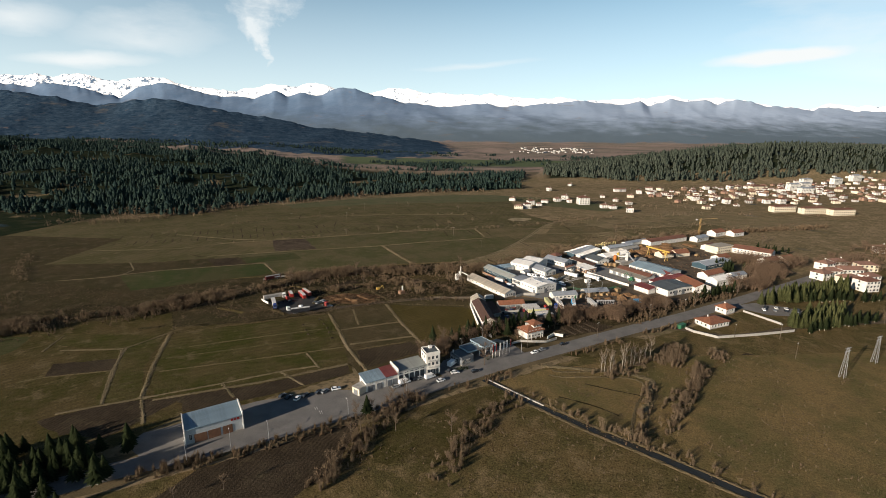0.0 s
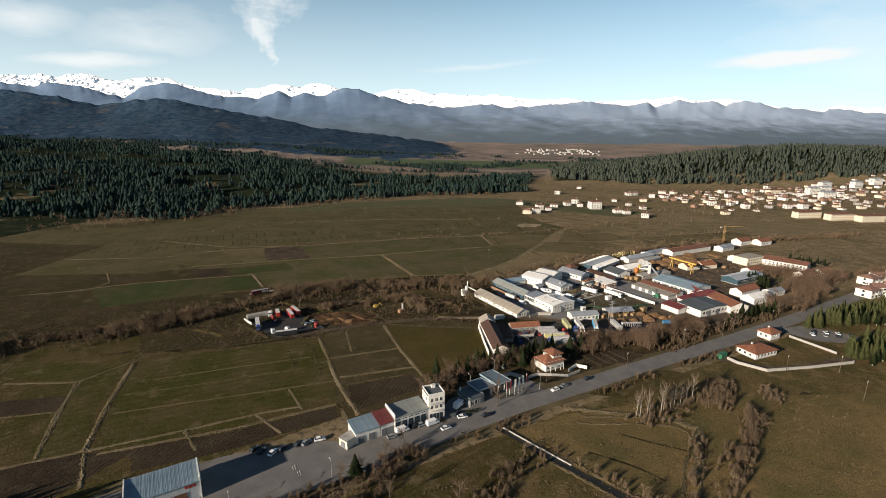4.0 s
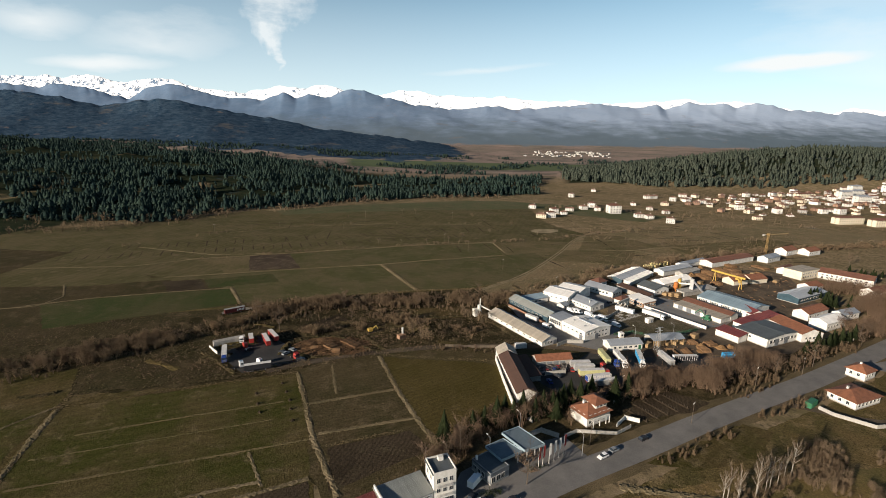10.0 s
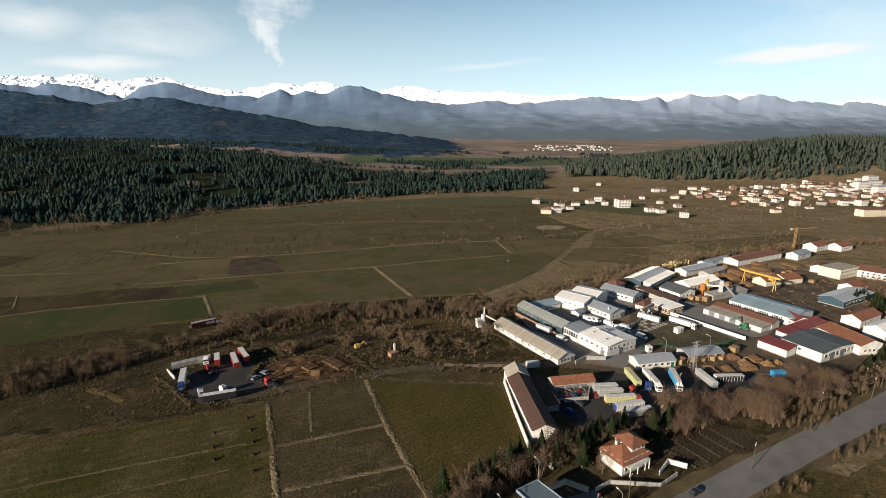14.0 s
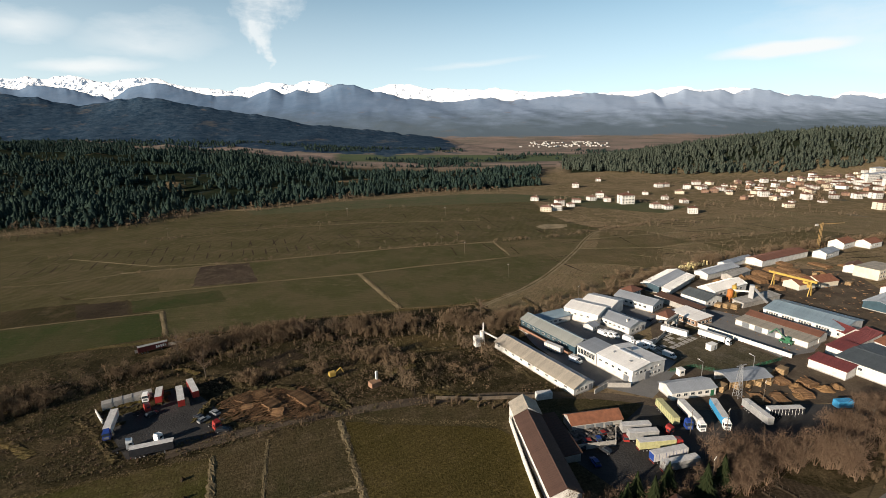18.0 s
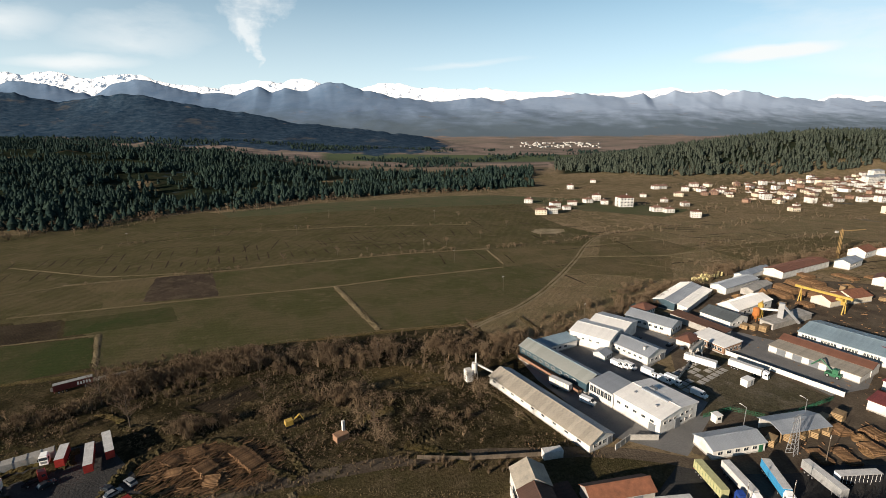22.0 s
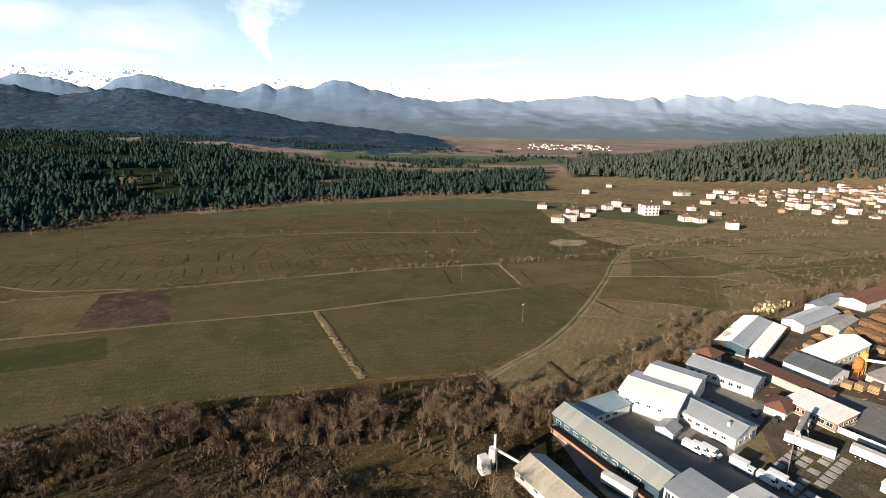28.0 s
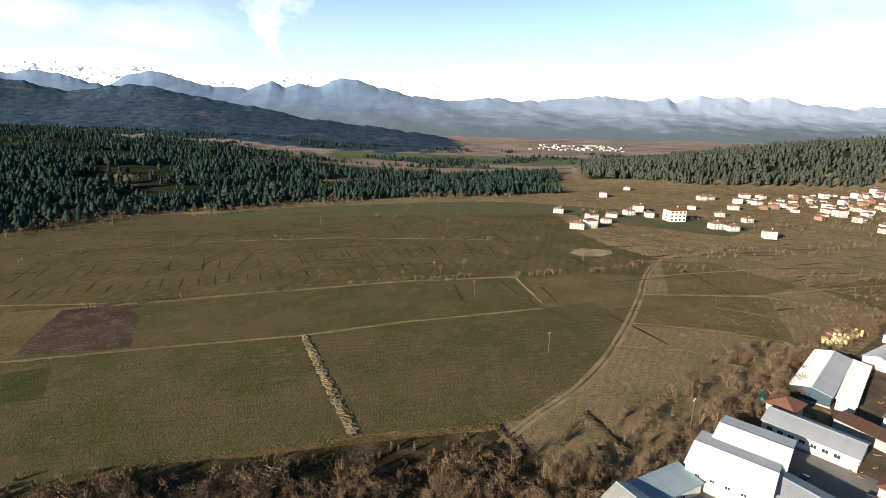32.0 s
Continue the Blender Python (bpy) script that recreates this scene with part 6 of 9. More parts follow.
for x, y, a, k in ((531, 722, 0.15, 6), (566, 706, 0.15, 6), (600, 694, 0.15, 6), (752, 1010, 0.2, 5), (790, 1030, 0.2, 5), (720, 930, 0.1, 5), (940, 1130, 0.3, 5), (1010, 1160, 0.2, 5), (860, 1120, 0.2, 5), (680, 1015, 0.2, 6)):
    settle(k, x, y, a)
placed = []
while len(placed) < 215:
    f, g = rh.random(), rh.random() ** 0.8
    near, far = Vector((380 + 420 * f, 770 + 40 * f)), Vector((420 + 900 * f, 1000 + 290 * f))
    p = near.lerp(far, g) + Vector((rh.uniform(-9, 9), rh.uniform(-9, 9)))
    p = Vector((round(p.x / 19) * 19 + rh.uniform(-7, 7), round(p.y / 27) * 27 + rh.uniform(-7, 7)))
    if all((p - q).length > 16.5 for q in placed) and (p.x - 566) ** 2 / 6 + (p.y - 706) ** 2 > 900:
        placed.append(p)
        settle(rh.choice((0, 1, 1, 2, 3, 4, 7, 7, 8, 8, 9)), p.x, p.y, rh.choice((0.15, 0.2, 1.7, 0.1)) + rh.uniform(-0.4, 0.4), rh.uniform(0.56, 0.95))
for x, y in ((318, 365), (332, 372), (350, 376), (345, 396), (362, 402), (378, 392), (452, 458), (330, 352)):
    settle(rh.choice((0, 1, 4)), x, y, rh.uniform(-0.2, 0.5), 1.05)
for x, y in ((324, 358), (346, 380), (390, 400), (440, 456)):
    settle(rh.choice((0, 3)), x * 1.0 + 6, y - 22, rh.uniform(0, 0.6), 1.0)

far_village = Geo()
rv = random.Random(3)
for _ in range(80):
    f = rv.random()
    x, y = 380 + 360 * f + rv.gauss(0, 40), 2350 + 300 * rv.random()
    z = float(land(x, y))
    far_village.box(x, y, z - 0.5, rv.uniform(7, 14), rv.uniform(6, 10), rv.uniform(4, 7), rv.uniform(0, 1.5))
lone("distant_village", far_village, GREY_WALL, "tiny pale houses of a distant village", "village", kind="stuff")

# ---- vehicles ----
TYRE = material("black_rubber", (0.015, 0.015, 0.016), (0.025, 0.024, 0.023), 0.9, 2.0, 9.0, 0.1)
CAR_WHITE = material("white_car_paint", (0.75, 0.75, 0.74), (0.68, 0.68, 0.67), 0.3, 1.0, 5.0, 0.0, spread=0.04)
CAR_DARK = material("dark_car_paint", (0.02, 0.022, 0.026), (0.03, 0.03, 0.034), 0.25, 1.0, 5.0, 0.0)
CAR_GREY = material("grey_car_paint", (0.22, 0.23, 0.24), (0.18, 0.19, 0.2), 0.3, 1.0, 5.0, 0.0, spread=0.05)
CAR_BLUE = material("blue_paint", (0.02, 0.05, 0.22), (0.015, 0.04, 0.18), 0.35, 1.0, 5.0, 0.0)
SKY_BLUE = material("light_blue_tarpaulin", (0.05, 0.28, 0.50), (0.04, 0.22, 0.42), 0.55, 1.0, 5.0, 0.1)
LIME = material("lime_yellow_tarpaulin", (0.44, 0.42, 0.22), (0.34, 0.33, 0.17), 0.55, 1.0, 5.0, 0.1)
TARP = material("dusty_white_tarpaulin", (0.58, 0.56, 0.53), (0.44, 0.43, 0.41), 0.6, 0.8, 4.0, 0.1)
GREY_TARP = material("grey_tarpaulin", (0.30, 0.30, 0.29), (0.22, 0.22, 0.22), 0.6, 0.8, 4.0, 0.1)


def wheels(top, xs, half, r=0.5):
    for x in xs:
        for s in (-1, 1):
            me = shared(("wheel", r), lambda: Geo().tube((0, -0.14, r), (0, 0.14, r), r, n=12), TYRE)
            wh = put("wheel", me, top, x, s * half, 0)
            put("rim", shared(("rim", r), lambda: Geo().tube((0, -0.16, r), (0, 0.16, r), r * 0.5, n=8), STEEL), wh, 0, 0, 0)


def trailer(name, x, y, rz, body, roof=None, length=13.6, label="", sides=None, group="semi-trailers"):
    top = thing(name, x * K, y * K, 0.06, rz, label, "trailer", group)
    top.scale = (0.88, 0.9, 0.9)
    part("chassis", Geo().box(0, 0, 0.95, length - 0.4, 1.0, 0.28), TYRE, top)
    part("body", Geo().box(0, 0, 1.22, length, 2.5, 2.74), body, top)
    part("roof", Geo().box(0, 0, 3.96, length + 0.06, 2.56, 0.08), roof or TARP, top)
    g = Geo()
    for i in range(int(length / 1.35)):
        for s in (-1, 1):
            g.box(-length / 2 + 0.7 + 1.35 * i, s * 1.26, 1.3, 0.10, 0.05, 2.6)
    part("side_framing", g, sides or body, top)
    for s in (-0.62, 0.62):
        part("rear_door", Geo().box(-length / 2 - 0.04, s, 1.35, 0.06, 1.18, 2.5), sides or body, top)
    part("bumper", Geo().box(-length / 2 + 0.1, 0, 0.55, 0.12, 2.4, 0.2), RED, top)
    wheels(top, (-length / 2 + 1.6, -length / 2 + 2.9, -length / 2 + 4.2), 1.05)
    for s in (-0.8, 0.8):
        part("landing_leg", Geo().box(length / 2 - 3.0, s, 0, 0.16, 0.16, 1.0), STEEL, top)
    return top


def tractor(name, x, y, rz, paint, label, group="lorry tractors"):
    top = thing(name, x * K, y * K, 0.06, rz, label, "lorry", group)
    top.scale = (0.9, 0.9, 0.9)
    part("chassis", Geo().box(-1.2, 0, 0.6, 5.6, 1.0, 0.35), TYRE, top)
    part("cab", Geo().extrude_x([(-1.22, 0.55), (1.22, 0.55), (1.22, 3.0), (1.05, 3.45), (-1.05, 3.45), (-1.22, 3.0)], 0.1, 2.15), paint, top)
    part("roof_fairing", Geo().add([(0.2, -1, 3.45), (1.7, -1, 3.45), (1.7, 1, 3.45), (0.2, 1, 3.45), (0.2, -0.9, 3.95), (0.2, 0.9, 3.95)], [(0, 1, 4), (1, 2, 5, 4), (2, 3, 5), (3, 0, 4, 5), (3, 2, 1, 0)]), paint, top)
    part("windscreen", Geo().box(2.17, 0, 1.9, 0.08, 2.2, 1.0), GLASS, top)
    for s in (-1, 1):
        part("side_window", Geo().box(1.4, s * 1.24, 1.9, 1.0, 0.05, 0.8), GLASS, top)
        part("mirror", Geo().box(2.2, s * 1.45, 1.9, 0.12, 0.2, 0.6), TYRE, top)
    part("grille", Geo().box(2.18, 0, 0.6, 0.08, 1.6, 0.9), GREY_DOOR, top)
    part("bumper", Geo().box(2.2, 0, 0.4, 0.2, 2.4, 0.35), paint, top)
    wheels(top, (1.3, -2.6), 1.05)
    return top


def rig(x, y, rz, body, paint, label, roof=None, sides=None):
    """A trailer with its tractor coupled on."""
    trailer("semi_trailer", x, y, rz, body, roof, label=label, sides=sides)
    c, s = math.cos(rz), math.sin(rz)
    tractor("lorry_tractor", x + 6.3 * c / K, y + 6.3 * s / K, rz, paint, "lorry tractor coupled to a trailer")


def van(name, x, y, rz, paint, label, box_body=False):
    top = thing(name, x * K, y * K, 0.12, rz, label, "van", "parked vans")
    if box_body:
        part("cargo_box", Geo().box(-1.1, 0, 0.8, 4.4, 2.2, 2.3), paint, top)
        part("cab", Geo().extrude_x([(-1, 0.45), (1, 0.45), (1, 1.5), (0.85, 2.2), (-0.85, 2.2), (-1, 1.5)], 1.15, 2.8), paint, top)
    else:
        prof = [(-2.9, 0.45), (2.7, 0.45), (2.75, 1.15), (2.0, 1.4), (1.3, 2.3), (-2.85, 2.4)]
        n = len(prof)
        vs = [(px, -1.0, pz) for px, pz in prof] + [(px, 1.0, pz) for px, pz in prof]
        part("body", Geo().add(vs, [tuple(range(n)), tuple(range(2 * n - 1, n - 1, -1))] + [((i + 1) % n, i, n + i, n + (i + 1) % n) for i in range(n)]), paint, top)
    part("windscreen", Geo().add([(2.02, -0.9, 1.43), (2.02, 0.9, 1.43), (1.36, 0.85, 2.25), (1.36, -0.85, 2.25)], [(0, 1, 2, 3)]) if not box_body else Geo().box(2.82, 0, 1.3, 0.06, 1.7, 0.7), GLASS, top)
    for s in (-1, 1):
        part("side_window", Geo().box(1.2 if not box_body else 2.0, s * 1.01, 1.45, 0.9, 0.05, 0.6), GLASS, top)
        part("headlight", Geo().box(2.78, s * 0.75, 0.75, 0.06, 0.3, 0.2), STEEL, top)
    wheels(top, (1.9, -1.9), 0.9, 0.36)
    return top


def car(x, y, rz, paint, label):
    top = thing("car", x * K, y * K, 0.13, rz, label, "car", "parked and passing cars")
    low = [(-2.1, 0.3), (2.1, 0.3), (2.15, 0.65), (1.1, 0.92), (-2.05, 0.95)]
    cab = [(-1.95, 0.94), (1.0, 0.92), (0.25, 1.42), (-1.35, 1.44)]
    for nm, prof, half, mat in (("body", low, 0.88, paint), ("cabin", cab, 0.74, GLASS)):
        n = len(prof)
        vs = [(px, -half, pz) for px, pz in prof] + [(px, half, pz) for px, pz in prof]
        part(nm, Geo().add(vs, [tuple(range(n)), tuple(range(2 * n - 1, n - 1, -1))] + [((i + 1) % n, i, n + i, n + (i + 1) % n) for i in range(n)]), mat, top)
    part("roof", Geo().box(-0.55, 0, 1.42, 1.6, 1.4, 0.06), paint, top)
    for s in (-1, 1):
        part("headlight", Geo().box(2.13, s * 0.6, 0.55, 0.06, 0.35, 0.14), STEEL, top)
    wheels(top, (1.3, -1.3), 0.8, 0.31)
    return top


ROAD_TURN = 0.55
trailer("semi_trailer", 63.9, 252.0, -1.50, LIME, LIME, label="lime yellow curtain trailer in the lorry park", sides=GREEN_PAINT)
rig(70.2, 251.6, -1.52, TARP, CAR_WHITE, "dusty white trailer with white tractor", TARP)
tractor("lorry_tractor", 67.3, 247.2, -1.5, CAR_BLUE, "blue lorry tractor in the lorry park")
rig(78.9, 252.0, -1.75, SKY_BLUE, CAR_WHITE, "light blue trailer with white lettering bars", TARP)
trailer("semi_trailer", 89.8, 251.6, -1.45, GREY_TARP, TARP, label="grey trailer in the lorry park")
trailer("semi_trailer", 98.0, 252.0, 0.05, CAR_DARK, TARP, label="dark curtain trailer with pale roof", sides=CAR_WHITE)
for dx, dy in ((0, 0), (-0.8, 3.2)):
    trailer("semi_trailer", 52.6 + dx, 241.4 + dy, 0.10, GREY_TARP, TARP, label="dusty grey trailer parked in a row", length=11.0)
rig(54.6, 237.6, 0.12, LIME, RED, "pale yellow flatbed trailer with red tractor", TARP)
trailer("semi_trailer", 56.0, 233.4, 0.26, TARP, TARP, label="white trailer with a blue sill", sides=CAR_BLUE)
trailer("semi_trailer", 57.2, 229.8, 0.26, GREY_TARP, TARP, label="grey curtain trailer in the lorry park")
tractor("lorry_tractor", 60.4, 244.4, -1.0, RED, "red lorry tractor near the trailers")
rig(-97.5, 248.2, -1.15, TARP, CAR_BLUE, "white trailer with blue front in the fenced yard", TARP)
trailer("semi_trailer", -78.4, 236.4, 0.37, CAR_DARK, TARP, label="long dark trailer with pale roof along the fence")
tractor("lorry_tractor", -80.0, 240.4, 1.2, CAR_WHITE, "white lorry tractor in the fenced yard")
tractor("lorry_tractor", -86.8, 238.2, 0.6, CAR_WHITE, "white lorry tractor in the fenced yard")
trailer("semi_trailer", -84.8, 261.6, -1.0, RED, TARP, label="red curtain trailer with pale roof")
trailer("semi_trailer", -83.4, 266.4, -0.9, RED, TARP, label="red curtain trailer with pale roof")
trailer("semi_trailer", -92.0, 262.4, -1.1, RED, TARP, label="short red box trailer with pale roof", length=9.0)
tractor("lorry_tractor", -96.4, 262.6, -1.2, CAR_WHITE, "white lorry tractor beside the trailers")
tractor("lorry_tractor", -92.6, 255.4, 0.8, RED, "red lorry tractor in the fenced yard")
tractor("lorry_tractor", -67.0, 247.4, -0.6, RED, "red lorry tractor at the yard edge")
for x, y in ((-89.6, 254.0), (-74.4, 252.4), (-72.2, 251.0), (-70.6, 254.6), (-64.4, 246.0)):
    car(x, y, rh.uniform(0, 3), rh.choice((CAR_WHITE, CAR_GREY, CAR_DARK)), "old car abandoned in the fenced yard")
trailer("semi_trailer", 92.4, 309.4, -0.78, CAR_WHITE, TARP, label="clean white box trailer on concrete slabs")
rig(105.0, 304.4, -0.92, TARP, CAR_WHITE, "dusty white flatbed lorry by the yard wall", TARP)
trailer("semi_trailer", 40.0, 294.8, -0.85, TARP, TARP, label="white trailer between the stores", length=10.0, sides=YELLOW)
van("delivery_van", 46.2, 286.2, -0.8, CAR_WHITE, "white van parked between the stores")
for x, y, b in ((63.6, 309.2, False), (65.4, 308.4, False), (67.2, 307.6, False), (71.6, 302.0, True), (75.0, 298.0, False), (77.2, 297.2, True), (81.6, 289.6, False)):
    van("delivery_van", x, y, -0.95, CAR_WHITE, "white delivery van beside the white hall", b)
for x, y, r, m in ((-53.2, 147.6, 1.2, CAR_WHITE), (-59.7, 149.2, 1.2, CAR_DARK), (-57.0, 148.2, 1.2, CAR_DARK), (-46.3, 152.2, 1.0, CAR_DARK), (-44.2, 152.8, 1.0, CAR_GREY), (-40.3, 154.6, 0.4, CAR_WHITE), (-51, 149.6, 1.2, CAR_DARK), (-16.7, 156.6, 0.5, CAR_GREY),
                   (-9.2, 162.6, 0.6, CAR_DARK), (-7.2, 163.6, 0.6, CAR_GREY), (1.2, 161.8, ROAD_TURN, CAR_WHITE), (15.6, 169.8, ROAD_TURN, CAR_DARK), (48.6, 191.2, ROAD_TURN, CAR_GREY), (44.2, 188.0, ROAD_TURN + 3.14, CAR_WHITE), (4.9, 170.4, 1.0, CAR_DARK), (7.0, 168.6, 0.3, CAR_WHITE), (-31, 156.0, 0.2, CAR_DARK), (59.6, 197.2, ROAD_TURN, CAR_DARK)):
    car(x, y, r, m, "car on the asphalt beside the garages" if x < 3 else "car on the road near the station")
van("delivery_van", -13.6, 159.9, 0.6, CAR_WHITE, "white van in front of the garages")
van("delivery_van", -3.4, 164.4, 0.6, CAR_WHITE, "white van beside the tower house")
van("delivery_van", 5.9, 175.4, 1.0, CAR_WHITE, "white box van beside the station shop", True)
for i in range(9):
    car(188 + 2.8 * i + rh.uniform(-0.3, 0.3), 246 - 0.6 * i + (4 if i % 2 else 0), 1.2, rh.choice((CAR_DARK, CAR_GREY, CAR_WHITE, CAR_DARK)), "car in the parking lot")
for x, y in ((89, 324.5), (93, 322.0), (77, 328.4), (79.4, 330.4)):
    car(x, y, 0.7, CAR_DARK, "dark car parked in the factory court")
for x, y in ((38, 240), (40.5, 241.4), (36, 238.4), (43, 243.6), (48, 241.8), (37, 232), (41, 236.5)):
    car(x, y, rh.uniform(0, 3), rh.choice((CAR_DARK, CAR_GREY, CAR_BLUE, RED)), "wrecked car in the scrapyard")

# ---- walls, fences, masts and yard things ----
def low_wall(name, pts, h, mat, label, category="wall", thick=0.3, step=3.0):
    """A wall of separate panels along a line of the plan."""
    p0 = Vector((pts[0][0] * K, pts[0][1] * K, 0))
    top = thing(name, p0.x, p0.y, 0, 0, label, category)
    for (ax, ay), (bx, by) in zip(pts, pts[1:]):
        a, b = Vector((ax * K, ay * K, 0)) - p0, Vector((bx * K, by * K, 0)) - p0
        n = max(1, round((b - a).length / step))
        rz = math.atan2(b.y - a.y, b.x - a.x)
        ln = (b - a).length / n
        me = shared(("panel", round(ln, 2), h, mat.name), lambda: Geo().box(0, 0, 0, ln - 0.08, thick, h).box(ln / 2, 0, 0, 0.22, thick + 0.1, h + 0.12), mat)
        for i in range(n):
            c = a.lerp(b, (i + 0.5) / n)
            put("panel", me, top, c.x, c.y, 0, rz)
    return top


low_wall("yard_wall", [(104.0, 320.6), (125.4, 288.3)], 2.0, WHITE, "long white concrete panel wall across the yard", step=4)
low_wall("field_wall", [(17.6, 250), (19.0, 232), (21.0, 212), (26.0, 205)], 2.6, WHITE, "long white panel wall beside the barn")
low_wall("scrapyard_wall", [(29.5, 236.2), (44.6, 239.2), (46.6, 245.0)], 2.0, CONCRETE, "grey concrete wall of the scrapyard")
low_wall("bungalow_wall", [(128.6, 217.5), (130.5, 213.2), (139.2, 206.2), (160, 209.6), (183.5, 215.0)], 1.6, CONCRETE, "pale grey wall round the bungalow garden")
low_wall("lot_wall", [(174.3, 243.2), (183.2, 224.2)], 1.4, CONCRETE, "pale grey wall beside the parking lot")
low_wall("villa_wall", [(53.4, 203.6), (57.6, 208.2), (61.8, 206.4)], 1.8, WHITE, "white garden wall beside the villa")
low_wall("villa_fence", [(35.0, 197.4), (39.6, 200.2), (52.0, 199.4), (57.8, 203.4)], 1.4, CONCRETE, "grey garden wall in front of the villa")
low_wall("station_wall", [(33.2, 197.0), (28.0, 199.8), (20.0, 195.0)], 2.0, CONCRETE, "grey wall behind the fuel station")
def mesh_fence(name, pts, h, mat, label, step=2.5):
    """Posts with rails and thin upright wires between them."""
    p0 = Vector((pts[0][0] * K, pts[0][1] * K, 0))
    top = thing(name, p0.x, p0.y, 0, 0, label, "fence")
    for (ax, ay), (bx, by) in zip(pts, pts[1:]):
        a, b = Vector((ax * K, ay * K, 0)) - p0, Vector((bx * K, by * K, 0)) - p0
        n = max(1, round((b - a).length / step))
        ln, rz = (b - a).length / n, math.atan2(b.y - a.y, b.x - a.x)

        def panel():
            g = Geo().box(-ln / 2, 0, 0, 0.09, 0.09, h + 0.1)
            for z in (0.1, h * 0.5, h - 0.08):
                g.box(0, 0, z, ln, 0.04, 0.05)
            for i in range(1, 12):
                g.box(-ln / 2 + ln * i / 12, 0, 0.1, 0.025, 0.025, h - 0.1)
            return g
        me = shared(("mesh_panel", round(ln, 2), h, mat.name), panel, mat)
        for i in range(n):
            c = a.lerp(b, (i + 0.5) / n)
            put("fence_panel", me, top, c.x, c.y, 0, rz)
    return top


mesh_fence("green_fence", [(76.8, 278.4), (86.6, 281.8), (95.5, 277.0), (104.0, 279.8), (120.8, 286.8)], 1.6, GREEN_PAINT, "green mesh fence round the empty yard")
low_wall("board_fence", [(-4, 262), (8, 261.4), (20, 262.2), (31, 263.0)], 1.5, OLD_BOARD, "weathered board fence along the dirt track", "fence", 0.08, 2.0)
low_wall("truck_yard_wall", [(-107.6, 255.4), (-101.5, 249.8)], 1.6, WHITE, "low white wall of the lorry yard")
low_wall("truck_yard_shed", [(-107.0, 257.4), (-96.0, 264.8)], 2.6, CONCRETE, "long grey lean-to wall of the lorry yard", thick=3.0)
low_wall("brook_parapet", [(20.6, 163.0), (31.0, 152.6), (39.6, 144.2)], 0.6, CONCRETE, "pale concrete edge along the brook", thick=0.35)
low_wall("court_fence", [(79.6, 299.0), (92.8, 314.6)], 1.8, CONCRETE, "grey fence between court and yard", "fence", 0.12)
low_wall("gate_wall", [(46.6, 264.6), (52.0, 268.8), (59.4, 268.6)], 2.0, CONCRETE, "grey gate wall between store and hall")
for i in range(5):
    row = thing("garden_row", (62 + 4.4 * i) * K, (211.0 + 2.2 * i) * K, 0.05, 2.1, "row of dry vines in the garden", "vine row", "vine rows")
    part("soil_ridge", Geo().extrude_x([(-0.5, 0), (0.5, 0), (0, 0.35)], -6, 6), PLOUGH, row)
    for k in range(9):
        put("stake", shared(("stake", 1.2), lambda: Geo().box(0, 0, 0, 0.06, 0.06, 1.1), OLD_BOARD), row, -5.6 + 1.4 * k, 0, 0.2)


def mast(name, x, y, h, label, kind="lamp", rz=0.0):
    top = thing(name, x * K, y * K, 0, rz, label, "street lamp" if kind == "lamp" else "utility pole", "street lamps" if kind == "lamp" else "utility poles")
    part("pole", Geo().tube((0, 0, 0), (0, 0, h), 0.13, 0.07), STEEL if kind == "lamp" else OLD_BOARD, top)
    if kind == "lamp":
        a = part("arm", Geo().tube((0, 0, h - 0.1), (1.5, 0, h + 0.3), 0.06), STEEL, top)
        part("lamp_head", Geo().box(1.8, 0, h + 0.22, 0.8, 0.3, 0.16), WHITE, a)
    else:
        a = part("crossarm", Geo().box(0, 0, h - 0.8, 1.8, 0.12, 0.12), OLD_BOARD, top)
        for dx in (-0.8, 0, 0.8):
            put("insulator", shared(("insulator", 0.1), lambda: Geo().tube((0, 0, 0), (0, 0, 0.4), 0.09), WHITE), a, dx, 0, h - 0.64)
    return top


for x, y in ((-54.7, 121.2), (-31.5, 135.0), (-65.2, 116.8), (-12.1, 151.0), (-76, 110.5), (10.5, 186.0), (84.2, 272.2), (103.4, 275.8), (21, 199), (38.2, 188.6)):
    mast("street_lamp", x, y, 8.5, "grey steel street lamp", rz=2.1)
for x, y in ((34.5, 390.4), (11.3, 446.5), (-8.5, 477.3), (-2.5, 600), (-172.8, 523), (-111.7, 532), (-229, 505), (64, 350), (162.5, 184.6), (170, 206), (147, 205.7), (62, 224), (116, 232.9), (79, 206.5), (42, 194), (76.4, 243.5), (96, 258.6), (140, 242), (68, 760), (-102, 602), (66.5, 243.5)):
    mast("utility_pole", x, y, 9.5, "thin weathered utility pole", "pole", 0.8)


